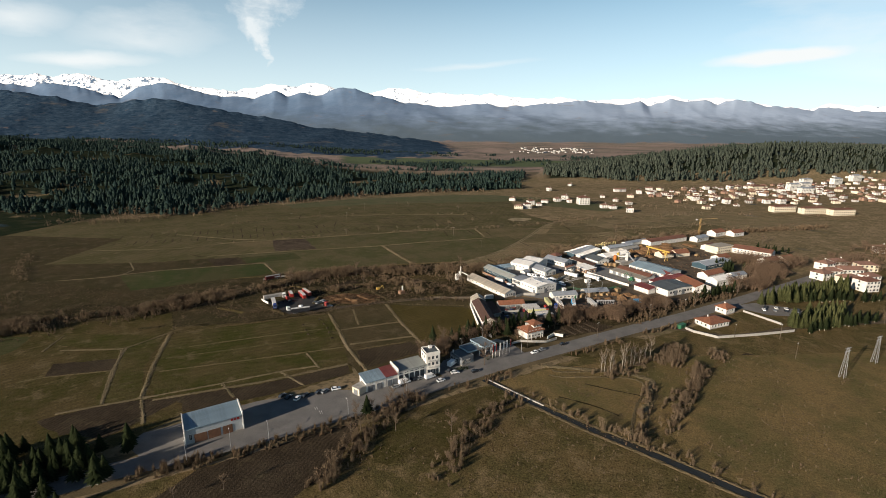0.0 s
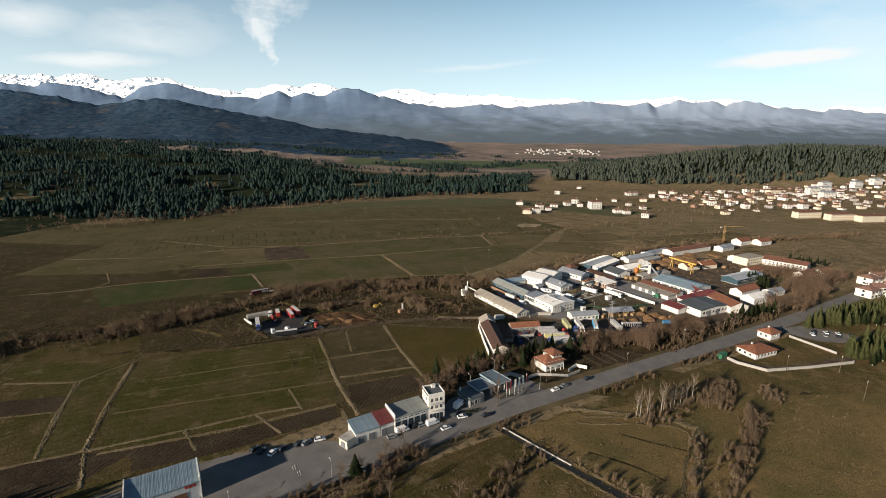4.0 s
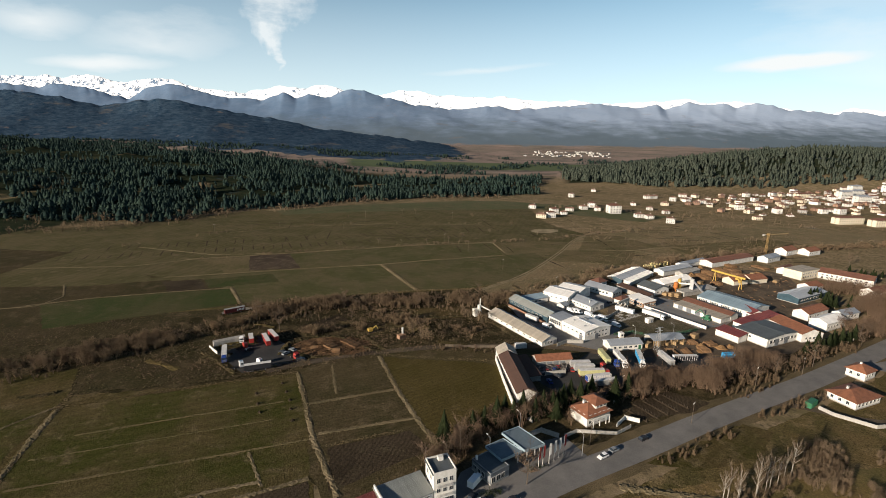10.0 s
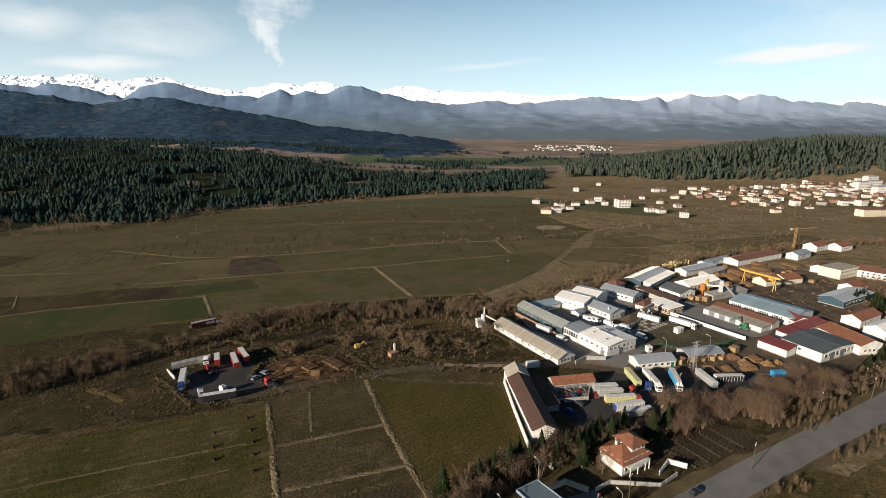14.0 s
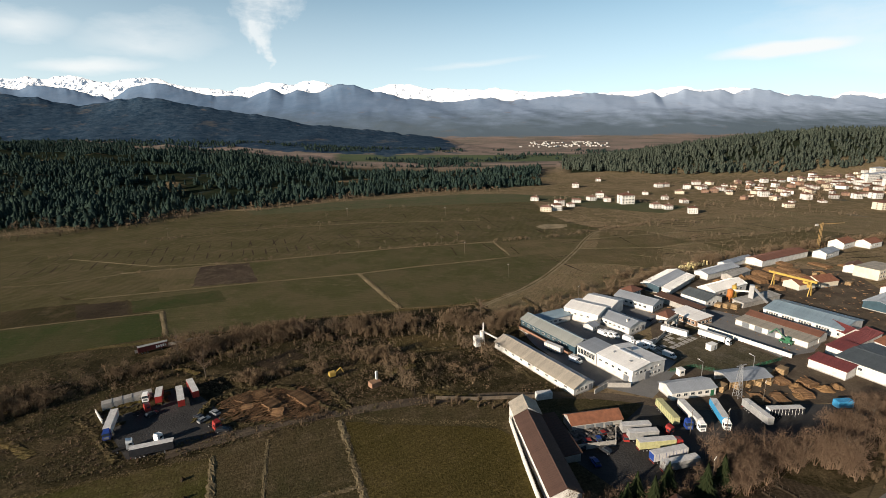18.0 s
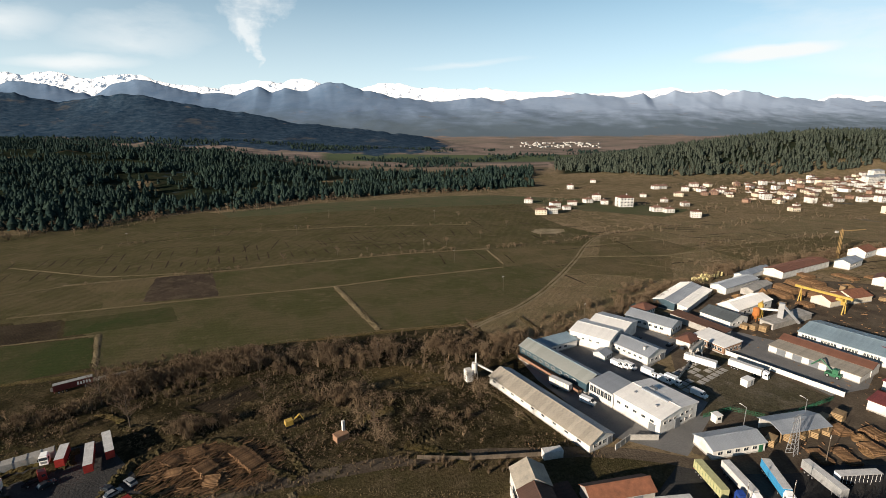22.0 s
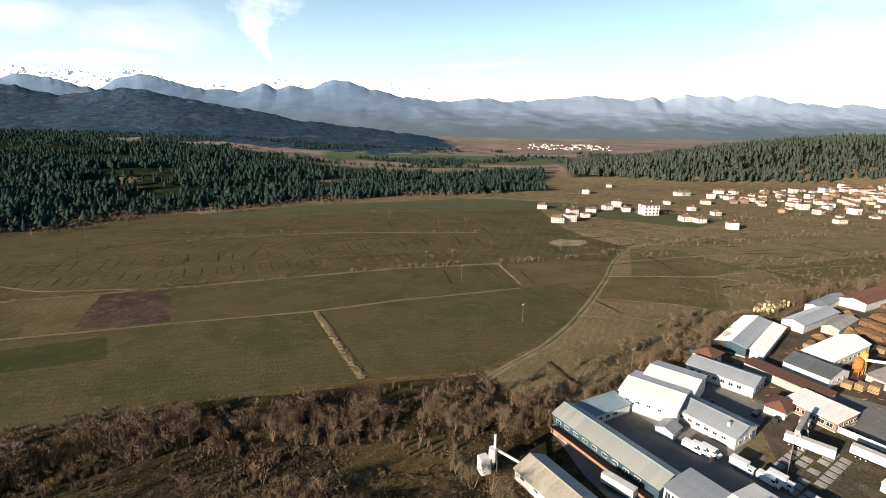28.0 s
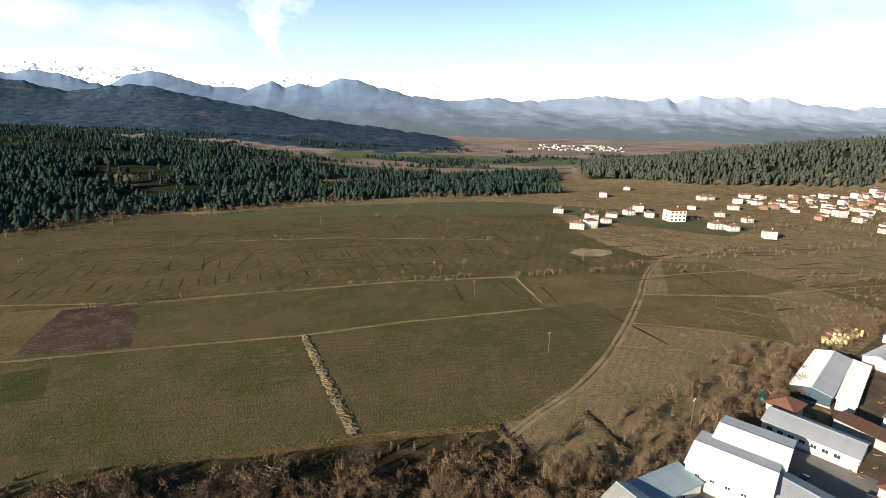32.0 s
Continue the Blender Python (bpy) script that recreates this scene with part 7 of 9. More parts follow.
def lattice(name, x, y, h, label):
    top = thing(name, x * K, y * K, 0, 0.4, label, "pylon", "lattice pylons")
    b, t = 1.1, 0.35
    for sx, sy in ((-1, -1), (1, -1), (1, 1), (-1, 1)):
        part("leg", Geo().tube((sx * b, sy * b, 0), (sx * t, sy * t, h), 0.10, 0.07, 4), STEEL, top)
    n = 9
    for i in range(n):
        w0, w1 = b + (t - b) * i / n, b + (t - b) * (i + 1) / n
        z0, z1 = h * i / n, h * (i + 1) / n
        for a in range(4):
            (x0, y0), (x1, y1) = ((-1, -1), (1, -1), (1, 1), (-1, 1))[a], ((1, -1), (1, 1), (-1, 1), (-1, -1))[a]
            part("brace", Geo().tube((x0 * w0, y0 * w0, z0), (x1 * w1, y1 * w1, z1), 0.05, n=3), STEEL, top)
    for z in (h - 0.3, h - 2.0):
        part("crossarm", Geo().box(0, 0, z, 5.0, 0.25, 0.22), STEEL, top)
    return top


lattice("pylon", 170, 167.7, 16, "grey lattice pylon in the meadow")
lattice("pylon", 195.5, 181.5, 15, "grey lattice pylon in the meadow")
lattice("pylon", 90.6, 262.6, 13, "grey lattice pylon beside the shelter")

# silo by the long store
silo = thing("dust_silo", 13.2 * K, 301.2 * K, 0, 0.4, "white dust silo with slanting pipe on a steel frame", "silo")
part("tank", Geo().tube((0, 0, 3.2), (0, 0, 7.0), 1.1, n=14), WHITE, silo)
part("hopper", Geo().tube((0, 0, 1.4), (0, 0, 3.2), 0.3, 1.1, 14), STEEL, silo)
part("flue", Geo().tube((0.6, 0, 6.5), (0.6, 0, 11.0), 0.35, n=10), WHITE, silo)
part("pipe", Geo().tube((1.0, 0, 6.4), (6.6, -4.6, 3.4), 0.4, n=10), WHITE, silo)
part("shed", Geo().box(-2.4, 0.4, 0, 2.6, 3.0, 4.6), WHITE, silo)
for sx, sy in ((-1, -1), (1, -1), (1, 1), (-1, 1)):
    part("leg", Geo().box(sx * 0.9, sy * 0.9, 0, 0.2, 0.2, 3.6), STEEL, silo)


def gantry(x, y, rz, span, h, paint, label):
    top = thing("gantry_crane", x * K, y * K, 0, rz, label, "crane")
    part("bridge", Geo().box(0, 0, h, span, 1.2, 1.3), paint, top)
    for sx in (-1, 1):
        for sy in (-1.8, 1.8):
            part("leg", Geo().tube((sx * (span / 2 - 3), sy, 0), (sx * (span / 2 - 3), 0, h), 0.3, n=5), paint, top)
    part("trolley", Geo().box(span * 0.3, 0, h - 1.4, 3.0, 2.6, 1.3), paint, top)
    part("cabin", Geo().box(span * 0.36, 0, h - 3.4, 1.8, 1.8, 2.0), paint, top)
    return top


gantry(176.4, 362.6, -1.12, 27, 8.5, YELLOW, "yellow gantry crane over the log stacks")
gantry(92.6, 313.0, 0.75, 14, 6.0, CONCRETE, "bare concrete gantry frame in the yard")
hopper = thing("sawdust_hopper", 137.2 * K, 348.6 * K, 0, 0.5, "orange and yellow sawdust hoppers on a frame", "hopper")
part("hopper_tank", Geo().tube((0, 0, 3.2), (0, 0, 6.6), 1.6, n=12).tube((0, 0, 6.6), (0, 0, 7.3), 1.6, 0.5, 12), ORANGE, hopper)
part("cone", Geo().tube((0, 0, 1.2), (0, 0, 3.2), 0.4, 1.6, 12), ORANGE, hopper)
part("silo", Geo().tube((3.4, 0, 3.0), (3.4, 0, 8.6), 1.3, n=12).tube((3.4, 0, 8.6), (3.4, 0, 9.4), 1.3, 0.3, 12), YELLOW, hopper)
part("silo_cone", Geo().tube((3.4, 0, 1.0), (3.4, 0, 3.0), 0.35, 1.3, 12), YELLOW, hopper)
part("pipe", Geo().tube((3.4, 0, 9.2), (5.6, 0.4, 9.6), 0.25).tube((5.6, 0.4, 9.6), (5.8, 0.5, 0.0), 0.25), YELLOW, hopper)
for hx in (-1.2, 1.2, 2.4, 4.4):
    for hy in (-1.1, 1.1):
        part("leg", Geo().box(hx, hy, 0, 0.2, 0.2, 4.2), ORANGE if hx < 2 else YELLOW, hopper)
for hz in (2.2, 4.1):
    part("rail", Geo().box(1.6, -1.2, hz, 6.2, 0.12, 0.14).box(1.6, 1.2, hz, 6.2, 0.12, 0.14), YELLOW, hopper)
conveyor = thing("conveyor", 145.0 * K, 345.0 * K, 0, -0.6, "grey conveyor tower with slanting chutes", "conveyor")
part("tower", Geo().box(0, 0, 0, 2.4, 2.4, 11.0), STEEL, conveyor)
part("chute", Geo().tube((0, 0, 10.4), (8.0, 0, 2.0), 0.7, n=6), STEEL, conveyor)
part("chute", Geo().tube((0, 0, 7.0), (-11.0, 0, 6.0), 0.6, n=6), WHITE, conveyor)
loader = thing("log_loader", 131.6 * K, 300.2 * K, 0.1, 2.2, "green log loader with raised boom", "loader")
part("chassis", Geo().box(0, 0, 0.6, 5.0, 2.4, 1.2), GREEN_PAINT, loader)
part("cab", Geo().box(-0.6, 0, 1.8, 1.8, 1.8, 1.8), GREEN_PAINT, loader)
part("boom", Geo().tube((0.6, 0, 2.4), (4.6, 0, 6.0), 0.3, n=5).tube((4.6, 0, 6.0), (7.4, 0, 2.6), 0.22, n=5), GREEN_PAINT, loader)
wheels(loader, (1.6, -1.6), 1.1, 0.7)
CRANE_PAINT = material("faded_ochre_paint", (0.30, 0.19, 0.07), (0.22, 0.14, 0.06), 0.6, 0.6, 4.0, 0.1)
tower_crane = thing("tower_crane", 255.7 * K, 449.8 * K, 0, 0.2, "faded ochre tower crane beyond the timber yard", "crane")
crane_mast = Geo()
for sx, sy in ((-1, -1), (1, -1), (1, 1), (-1, 1)):
    crane_mast.box(sx * 0.6, sy * 0.6, 0, 0.22, 0.22, 22)
for i in range(14):
    crane_mast.tube((-0.6, -0.6, 1.55 * i), (0.6, -0.6, 1.55 * i + 1.5), 0.08, n=4).tube((-0.6, 0.6, 1.55 * i + 1.5), (-0.6, -0.6, 1.55 * i), 0.08, n=4)
part("mast", crane_mast, CRANE_PAINT, tower_crane)
part("jib", Geo().box(9, 0, 20.5, 26, 0.35, 0.45), CRANE_PAINT, tower_crane)
part("counterweight", Geo().box(-5, 0, 19.4, 2.0, 1.4, 1.6), CONCRETE, tower_crane)
hut = thing("site_hut", 100.2 * K, 295.8 * K, 0.06, 0.5, "small white site hut in the empty yard", "hut")
part("body", Geo().box(0, 0, 0.2, 4.4, 2.6, 2.6), WHITE, hut)
part("roof", Geo().box(0, 0, 2.8, 4.7, 2.9, 0.15), WHITE_ROOF, hut)
part("door", Geo().box(0.8, -1.33, 0.3, 0.9, 0.06, 2.0), GREY_DOOR, hut)
gate_hut = thing("gate_hut", 79.4 * K, 276.6 * K, 0.06, 0.3, "small white gate hut beside the hall", "hut")
part("body", Geo().box(0, 0, 0, 2.4, 2.2, 2.7), WHITE, gate_hut)
part("roof", Geo().box(0, 0, 2.7, 2.8, 2.6, 0.15), WHITE_ROOF, gate_hut)
part("window", Geo().box(0, -1.12, 1.2, 1.2, 0.06, 0.9), GLASS, gate_hut)
for x, y, rz, m, lab in ((29.9, 262.4, 0.2, TARP, "rusty white container beside the track"), (127.2, 219.2, 0.6, GREEN_PAINT, "turquoise green container by the garden"), (119.0, 257.0, 0.1, SKY_BLUE, "blue grey cabin at the lorry park")):
    box = thing("container", x * K, y * K, 0.05, rz, lab, "container")
    part("body", Geo().box(0, 0, 0.1, 6.0, 2.4, 2.5), m, box)
    for i in range(14):
        part("rib", Geo().box(-2.8 + 0.43 * i, 0, 0.15, 0.14, 2.5, 2.4), m, box)
    for s in (-0.6, 0.6):
        part("door", Geo().box(3.02, s, 0.2, 0.06, 1.1, 2.3), m, box)
digger = thing("digger", -40.0 * K, 276.4 * K, 0, 0.6, "small yellow digger in the scrubland", "digger")
part("tracks", Geo().box(0, -0.9, 0, 3.2, 0.5, 0.8).box(0, 0.9, 0, 3.2, 0.5, 0.8), TYRE, digger)
part("cab", Geo().box(-0.3, 0, 0.8, 2.4, 2.0, 1.7), YELLOW, digger)
part("boom", Geo().tube((0.8, 0, 1.6), (3.4, 0, 3.4), 0.25, n=5).tube((3.4, 0, 3.4), (4.6, 0, 0.8), 0.2, n=5), YELLOW, digger)
ruin = thing("ruined_hut", -24.6 * K, 270.4 * K, 0, 0.7, "tumbled brick hut with broken chimney", "ruin")
part("wall", Geo().box(0, 0, 0, 4.2, 3.0, 2.2), BRICK, ruin)
part("chimney", Geo().box(1.4, 0.8, 0, 0.8, 0.8, 5.6), WHITE, ruin)
DARK_RED = material("faded_red_curtain", (0.125, 0.022, 0.020), (0.085, 0.018, 0.017), 0.6, 0.5, 4.0, 0.1)
red_lorry = trailer("semi_trailer", -115.4, 297.6, 0.655, DARK_RED, GREY_TARP, label="faded red curtain trailer with pale bars beside the creek")
for k in range(5):
    part("letter_bar", Geo().box(1.6 + 1.0 * k, -1.30, 1.9, 0.62, 0.04, 1.3), CAR_WHITE, red_lorry, "plain white bar")
low_wall("creek_fence", [(-121.5, 295.6), (-112.0, 302.6), (-101.4, 308.6)], 1.5, CONCRETE, "grey slab fence behind the red trailer", "fence", 0.12)


# timber: stacks of logs and of sawn boards
def log_stack(name, x, y, rz, length, wide, rows, mat, label, group="log stacks"):
    top = thing(name, x * K, y * K, 0.05, rz, label, "log stack", group)
    r, n = 0.24, int(wide / 0.5)
    me = shared(("log", length, mat.name), lambda: Geo().tube((-length / 2, 0, 0), (length / 2, 0, 0), r, r * 0.85, 6), mat)
    for j in range(rows):
        for i in range(n - j):
            put("log", me, top, rh.uniform(-0.25, 0.25), (i - (n - j - 1) / 2) * 0.5, r + j * 0.42)
    return top


def board_stack(name, x, y, rz, lx, ly, h, label, group="board stacks"):
    top = thing(name, x * K, y * K, 0.05, rz, label, "board stack", group)
    for i in range(int(h / 0.5)):
        put("board_layer", shared(("board_layer", lx, ly), lambda: Geo().box(0, 0, 0.08, lx, ly, 0.36).box(-lx * 0.3, 0, 0, 0.12, ly, 0.08).box(lx * 0.3, 0, 0, 0.12, ly, 0.08), TIMBER), top, rh.uniform(-0.06, 0.06), rh.uniform(-0.06, 0.06), 0.5 * i)
    return top


ring = Geo()
for _ in range(800):
    a, q = rh.uniform(0, 6.28), math.sqrt(rh.random())
    x, y, b = (-54.5 + 17 * q * math.cos(a)) * K, (260 + 9.5 * q * math.sin(a)) * K, 0.9 + rh.gauss(0, 0.35)
    d, z = 1.6 + rh.random(), 0.2 + rh.random() * 0.9 * (1 - q)
    ring.tube((x - d * math.cos(b), y - d * math.sin(b), z), (x + d * math.cos(b), y + d * math.sin(b), z + rh.uniform(-0.15, 0.3)), 0.15, 0.12, 5)
LOG = material("weathered_logs", (0.23, 0.135, 0.070), (0.11, 0.068, 0.040), 0.9, 1.2, 7.0, 0.4, vary=0.3)
lone("loose_logs", ring, LOG, "loose brown logs strewn over the log yard", "logs", kind="stuff")
for x, y, rz, ln, wd, rw in ((-54.8, 258.6, 0.9, 5, 7, 4), (-51.6, 254.6, 0.2, 4, 5, 3), (-48.0, 263.8, 0.9, 5, 8, 3), (-44.6, 260.8, 0.9, 5, 7, 3), (-60.6, 265.2, 0.7, 4, 6, 2), (-65.0, 262.0, 1.2, 4, 5, 2), (-62.0, 257.6, 0.4, 4, 4, 2), (178, 388, 0.2, 6, 16, 6), (190, 394, 0.2, 6, 16, 6), (200, 398, 0.3, 6, 14, 5), (170, 380, 0.2, 6, 14, 5),
                             (184, 380, 0.2, 6, 14, 6), (196, 386, 0.2, 6, 14, 6), (172, 366, 0.3, 5, 8, 4), (205, 412, 0.3, 6, 14, 4), (226, 408, 0.3, 6, 14, 3), (240, 404, 0.2, 6, 12, 3), (110, 272, 0.1, 5, 7, 3), (96.6, 261, 0.05, 4, 7, 2), (103, 260.6, 0.05, 4, 7, 2), (112, 263.6, 0.1, 5, 6, 3), (118, 270, 0.3, 5, 6, 3)):
    log_stack("log_stack", x, y, rz, ln, wd, rw, LOG, "stack of brown logs on bare ground")
for i, (x, y) in enumerate(((136, 382), (139, 385), (142, 388.6), (146, 391.5), (133, 379), (128, 341), (131, 339.5), (134, 338), (140, 372), (137, 369), (149, 370), (152, 368), (158, 372), (161, 366), (88, 266.6), (94, 268.4), (98.5, 269.4), (102, 270.2), (109, 276), (114, 276.8), (106, 271), (148, 412), (153, 415), (158, 416), (144, 409), (214, 372), (208, 388))):
    board_stack("board_stack", x, y, 0.5 + 0.1 * (i % 3), 4.2, 2.6 + 0.6 * (i % 2), 1.5 + 0.5 * (i % 4), "stack of pale sawn boards in the timber yard")
CREAM_WRAP = material("cream_wrapped_goods", (0.62, 0.52, 0.25), (0.46, 0.38, 0.18), 0.6, 0.9, 5.0, 0.2, vary=0.2)
RED_CRATE = material("faded_red_crates", (0.30, 0.085, 0.045), (0.20, 0.06, 0.035), 0.7, 0.9, 5.0, 0.2, vary=0.25)


def pallet_goods(name, x, y, rz, h, mat, label, group):
    top = thing(name, x * K, y * K, 0.05, rz, label, "pallet stack", group)
    put("pallet", shared(("pallet", 1.2), lambda: Geo().box(0, 0, 0.10, 1.25, 1.05, 0.04).box(-0.5, 0, 0, 0.14, 1.0, 0.10).box(0, 0, 0, 0.14, 1.0, 0.10).box(0.5, 0, 0, 0.14, 1.0, 0.10), OLD_BOARD), top, 0, 0, 0)
    for k in range(h):
        put("bale", shared(("bale", mat.name), lambda: Geo().prism([(-0.56, -0.44), (-0.50, -0.50), (0.50, -0.50), (0.56, -0.44), (0.56, 0.44), (0.50, 0.50), (-0.50, 0.50), (-0.56, 0.44)], 0, 0.92), mat), top, rp.uniform(-0.06, 0.06), rp.uniform(-0.06, 0.06), 0.14 + 0.94 * k, rp.uniform(-0.08, 0.08))
    return top


rp = random.Random(44)
for i in range(16):
    for k in range(4):
        if rp.random() < 0.78:
            pallet_goods("wrapped_pallet", 139.5 + 1.25 * i + 0.5 * k + rp.uniform(-0.3, 0.3), 404.6 + 0.82 * i - 1.35 * k + rp.uniform(-0.3, 0.3), 0.58 + rp.uniform(-0.2, 0.2), rp.choice((1, 2, 2, 3)), CREAM_WRAP, "pale yellow wrapped goods stacked on a pallet", "wrapped pallets")
for i in range(11):
    pallet_goods("crate_stack", 118.4 + 1.0 * i + rp.uniform(-0.8, 0.8), 385.0 + 1.05 * i + rp.uniform(-0.8, 0.8), rp.uniform(0, 1), rp.choice((1, 2, 3)), RED_CRATE if i % 3 else CREAM_WRAP, "faded red crates stacked behind the long hall" if i % 3 else "pale crates stacked behind the long hall", "crate stacks")
tank = thing("fuel_tank", 90.5 * K, 363.0 * K, 0, 0.85, "teal steel tank lying behind the plant", "tank")
part("shell", Geo().tube((-3.2, 0, 1.7), (3.2, 0, 1.7), 1.3, n=14), material("teal_paint", (0.05, 0.20, 0.19), (0.035, 0.14, 0.135), 0.5, 0.6, 4.0, 0.1), tank)
for tx in (-2, 2):
    part("saddle", Geo().box(tx, 0, 0, 0.4, 2.2, 0.9), CONCRETE, tank)
for i in range(9):
    for k in range(4):
        if rh.random() < 0.8:
            me = shared(("slab", 2.6), lambda: Geo().box(0, 0, 0, 2.5, 2.5, 0.12), CONCRETE)
            ob = tagged(new("concrete_slab", me), "worn square concrete slab in the yard", "slab", "concrete slabs")
            ob.matrix_world = Matrix.Translation(((79.5 + 2.4 * i - 0.9 * k) * K, (296 + 1.6 * i + 2.6 * k - 3) * K, 0.05)) @ Matrix.Rotation(0.6, 4, "Z")
for x, y in ((-71.9, 218.6), (-68.7, 212), (-65.9, 206.8), (-65.1, 226.4), (-61.4, 220.4), (-58.2, 214.6), (-56.1, 209.2), (-53.2, 202.6)):
    heap = Geo()
    for k in range(7):
        heap.tube((rh.uniform(-0.4, 0.4), rh.uniform(-0.4, 0.4), 0), (rh.uniform(-0.3, 0.3), rh.uniform(-0.3, 0.3), rh.uniform(0.5, 1.1)), 0.5, 0.12, 6)
    ob = tagged(new("manure_heap", heap.mesh("manure_heap", PLOUGH)), "small dark manure heap on the pasture", "heap", "manure heaps")
    ob.matrix_world = Matrix.Translation((x * K, y * K, 0.03))
scrap = Geo()
for _ in range(260):
    a, b = rh.random(), rh.random()
    scrap.box((33 + 15 * a) * K, (239.6 + 2.4 * a + 5.5 * b) * K, 0.05, rh.uniform(0.4, 1.6), rh.uniform(0.3, 1.2), rh.uniform(0.2, 1.3), rh.uniform(0, 3))
lone("scrap_heap", scrap, material("mixed_scrap", (0.20, 0.18, 0.16), (0.05, 0.045, 0.04), 0.7, 0.9, 3.0, 0.2, metal=0.2), "jumbled scrap metal and car parts", "scrap", kind="stuff")
clutter = Geo()
for _ in range(1100):
    x, y = rh.uniform(90, 225), rh.uniform(262, 410)
    if not (x < 126 and 278 < y < 322) and 0.62 * x + 195 < y < 0.62 * x + 290:
        clutter.box(x * K, y * K, 0.05, rh.uniform(0.3, 1.8), rh.uniform(0.1, 0.5), rh.uniform(0.06, 0.35), rh.uniform(0, 3))
lone("yard_clutter", clutter, LOG, "scattered boards and offcuts about the timber yard", "timber", kind="stuff")


# heaps of sawdust, bark and offcuts
def heap(name, x, y, r, h, mat, label, seed):
    rng = random.Random(seed)
    n, vs, rings = 14, [], 5
    for j in range(rings):
        f = 1 - j / rings
        vs += [(r * f * math.cos(6.283 * i / n) * rng.uniform(0.8, 1.2), r * 0.8 * f * math.sin(6.283 * i / n) * rng.uniform(0.8, 1.2), h * (1 - f ** 1.3) * rng.uniform(0.75, 1.2) - (0.05 if j == 0 else 0)) for i in range(n)]
    vs.append((0, 0, h))
    fs = [(n * j + i, n * j + (i + 1) % n, n * (j + 1) + (i + 1) % n, n * (j + 1) + i) for j in range(rings - 1) for i in range(n)] + [(n * (rings - 1) + i, n * (rings - 1) + (i + 1) % n, n * rings) for i in range(n)]
    ob = tagged(new(name, Geo().add(vs, fs).mesh(name, mat)), label, "heap", "heaps in the timber yard")
    ob.matrix_world = Matrix.Translation((x * K, y * K, 0.06)) @ Matrix.Rotation(rng.uniform(0, 6), 4, "Z")


SAWDUST = material("orange_sawdust", (0.21, 0.125, 0.060), (0.145, 0.088, 0.045), 0.95, 0.6, 5.0, 0.6, spread=0.25)
BARK_HEAP = material("brown_bark_chips", (0.13, 0.075, 0.042), (0.08, 0.05, 0.03), 0.95, 0.8, 6.0, 0.8, spread=0.3)
for i, (x, y, r, h) in enumerate(((107, 273, 4.0, 2.2), (113, 268, 3.6, 1.8), (121, 266.5, 3.4, 1.8), (104, 263.5, 3.0, 1.2), (110, 262.5, 2.6, 1.0), (126, 268, 2.8, 1.4), (155, 372, 5.0, 2.6), (163, 384, 5.5, 3.0), (148, 378, 4.0, 2.0), (188, 372, 4.5, 2.2), (206, 380, 5.0, 2.4), (214, 392, 4.5, 2.0), (168, 396, 5.0, 2.4), (180, 404, 4.5, 2.0), (142, 360, 3.6, 1.8))):
    heap("sawdust_mound" if i % 3 else "bark_mound", x, y, r, h, SAWDUST if i % 3 else BARK_HEAP, "orange heap of sawdust on bare ground" if i % 3 else "brown heap of bark chips on bare ground", i)
for x, y, rz in ((-44.9, 141.0, 0.5), (-42.6, 138.6, 0.5)):
    mark = lone("lane_marking", Geo().box(0, 0, 0, 0.14, 2.6, 0.012).box(0.8, 0, 0, 0.14, 2.6, 0.012), WHITE, "worn white lane marking on the asphalt", "road marking", kind="structure")
    mark.matrix_world = Matrix.Translation((x * K, y * K, 0.24)) @ Matrix.Rotation(rz, 4, "Z")

# ---- vegetation ----
def pack(name, verts, tris, mat):
    """A mesh from arrays of corners and triangles."""
    me = bpy.data.meshes.new(name)
    me.vertices.add(len(verts))
    me.vertices.foreach_set("co", np.asarray(verts, np.float32).ravel())
    me.loops.add(3 * len(tris))
    me.loops.foreach_set("vertex_index", np.asarray(tris, np.int32).ravel())
    me.polygons.add(len(tris))
    me.polygons.foreach_set("loop_start", np.arange(0, 3 * len(tris), 3, dtype=np.int32))
    me.update(calc_edges=True)
    me.validate()
    me.materials.append(mat)
    return me


def spread_out(name, kinds, places, mat, label, category, group=""):
    """Many copies of small plants in one mesh. places: rows of x, y, z, height, width."""
    rng = np.random.default_rng(len(places) + 7)
    allv, allt, base = [], [], 0
    for row in places:
        v, t = kinds[rng.integers(len(kinds))]
        a = rng.uniform(0, 2 * math.pi)
        c, s = math.cos(a), math.sin(a)
        x, y, z, h, w = row
        p = np.stack([(c * v[:, 0] - s * v[:, 1]) * w + x, (s * v[:, 0] + c * v[:, 1]) * w + y, v[:, 2] * h + z], 1)
        allv.append(p), allt.append(t + base)
        base += len(v)
    return tagged(new(name, pack(name, np.concatenate(allv), np.concatenate(allt), mat)), label, category, group, "stuff")


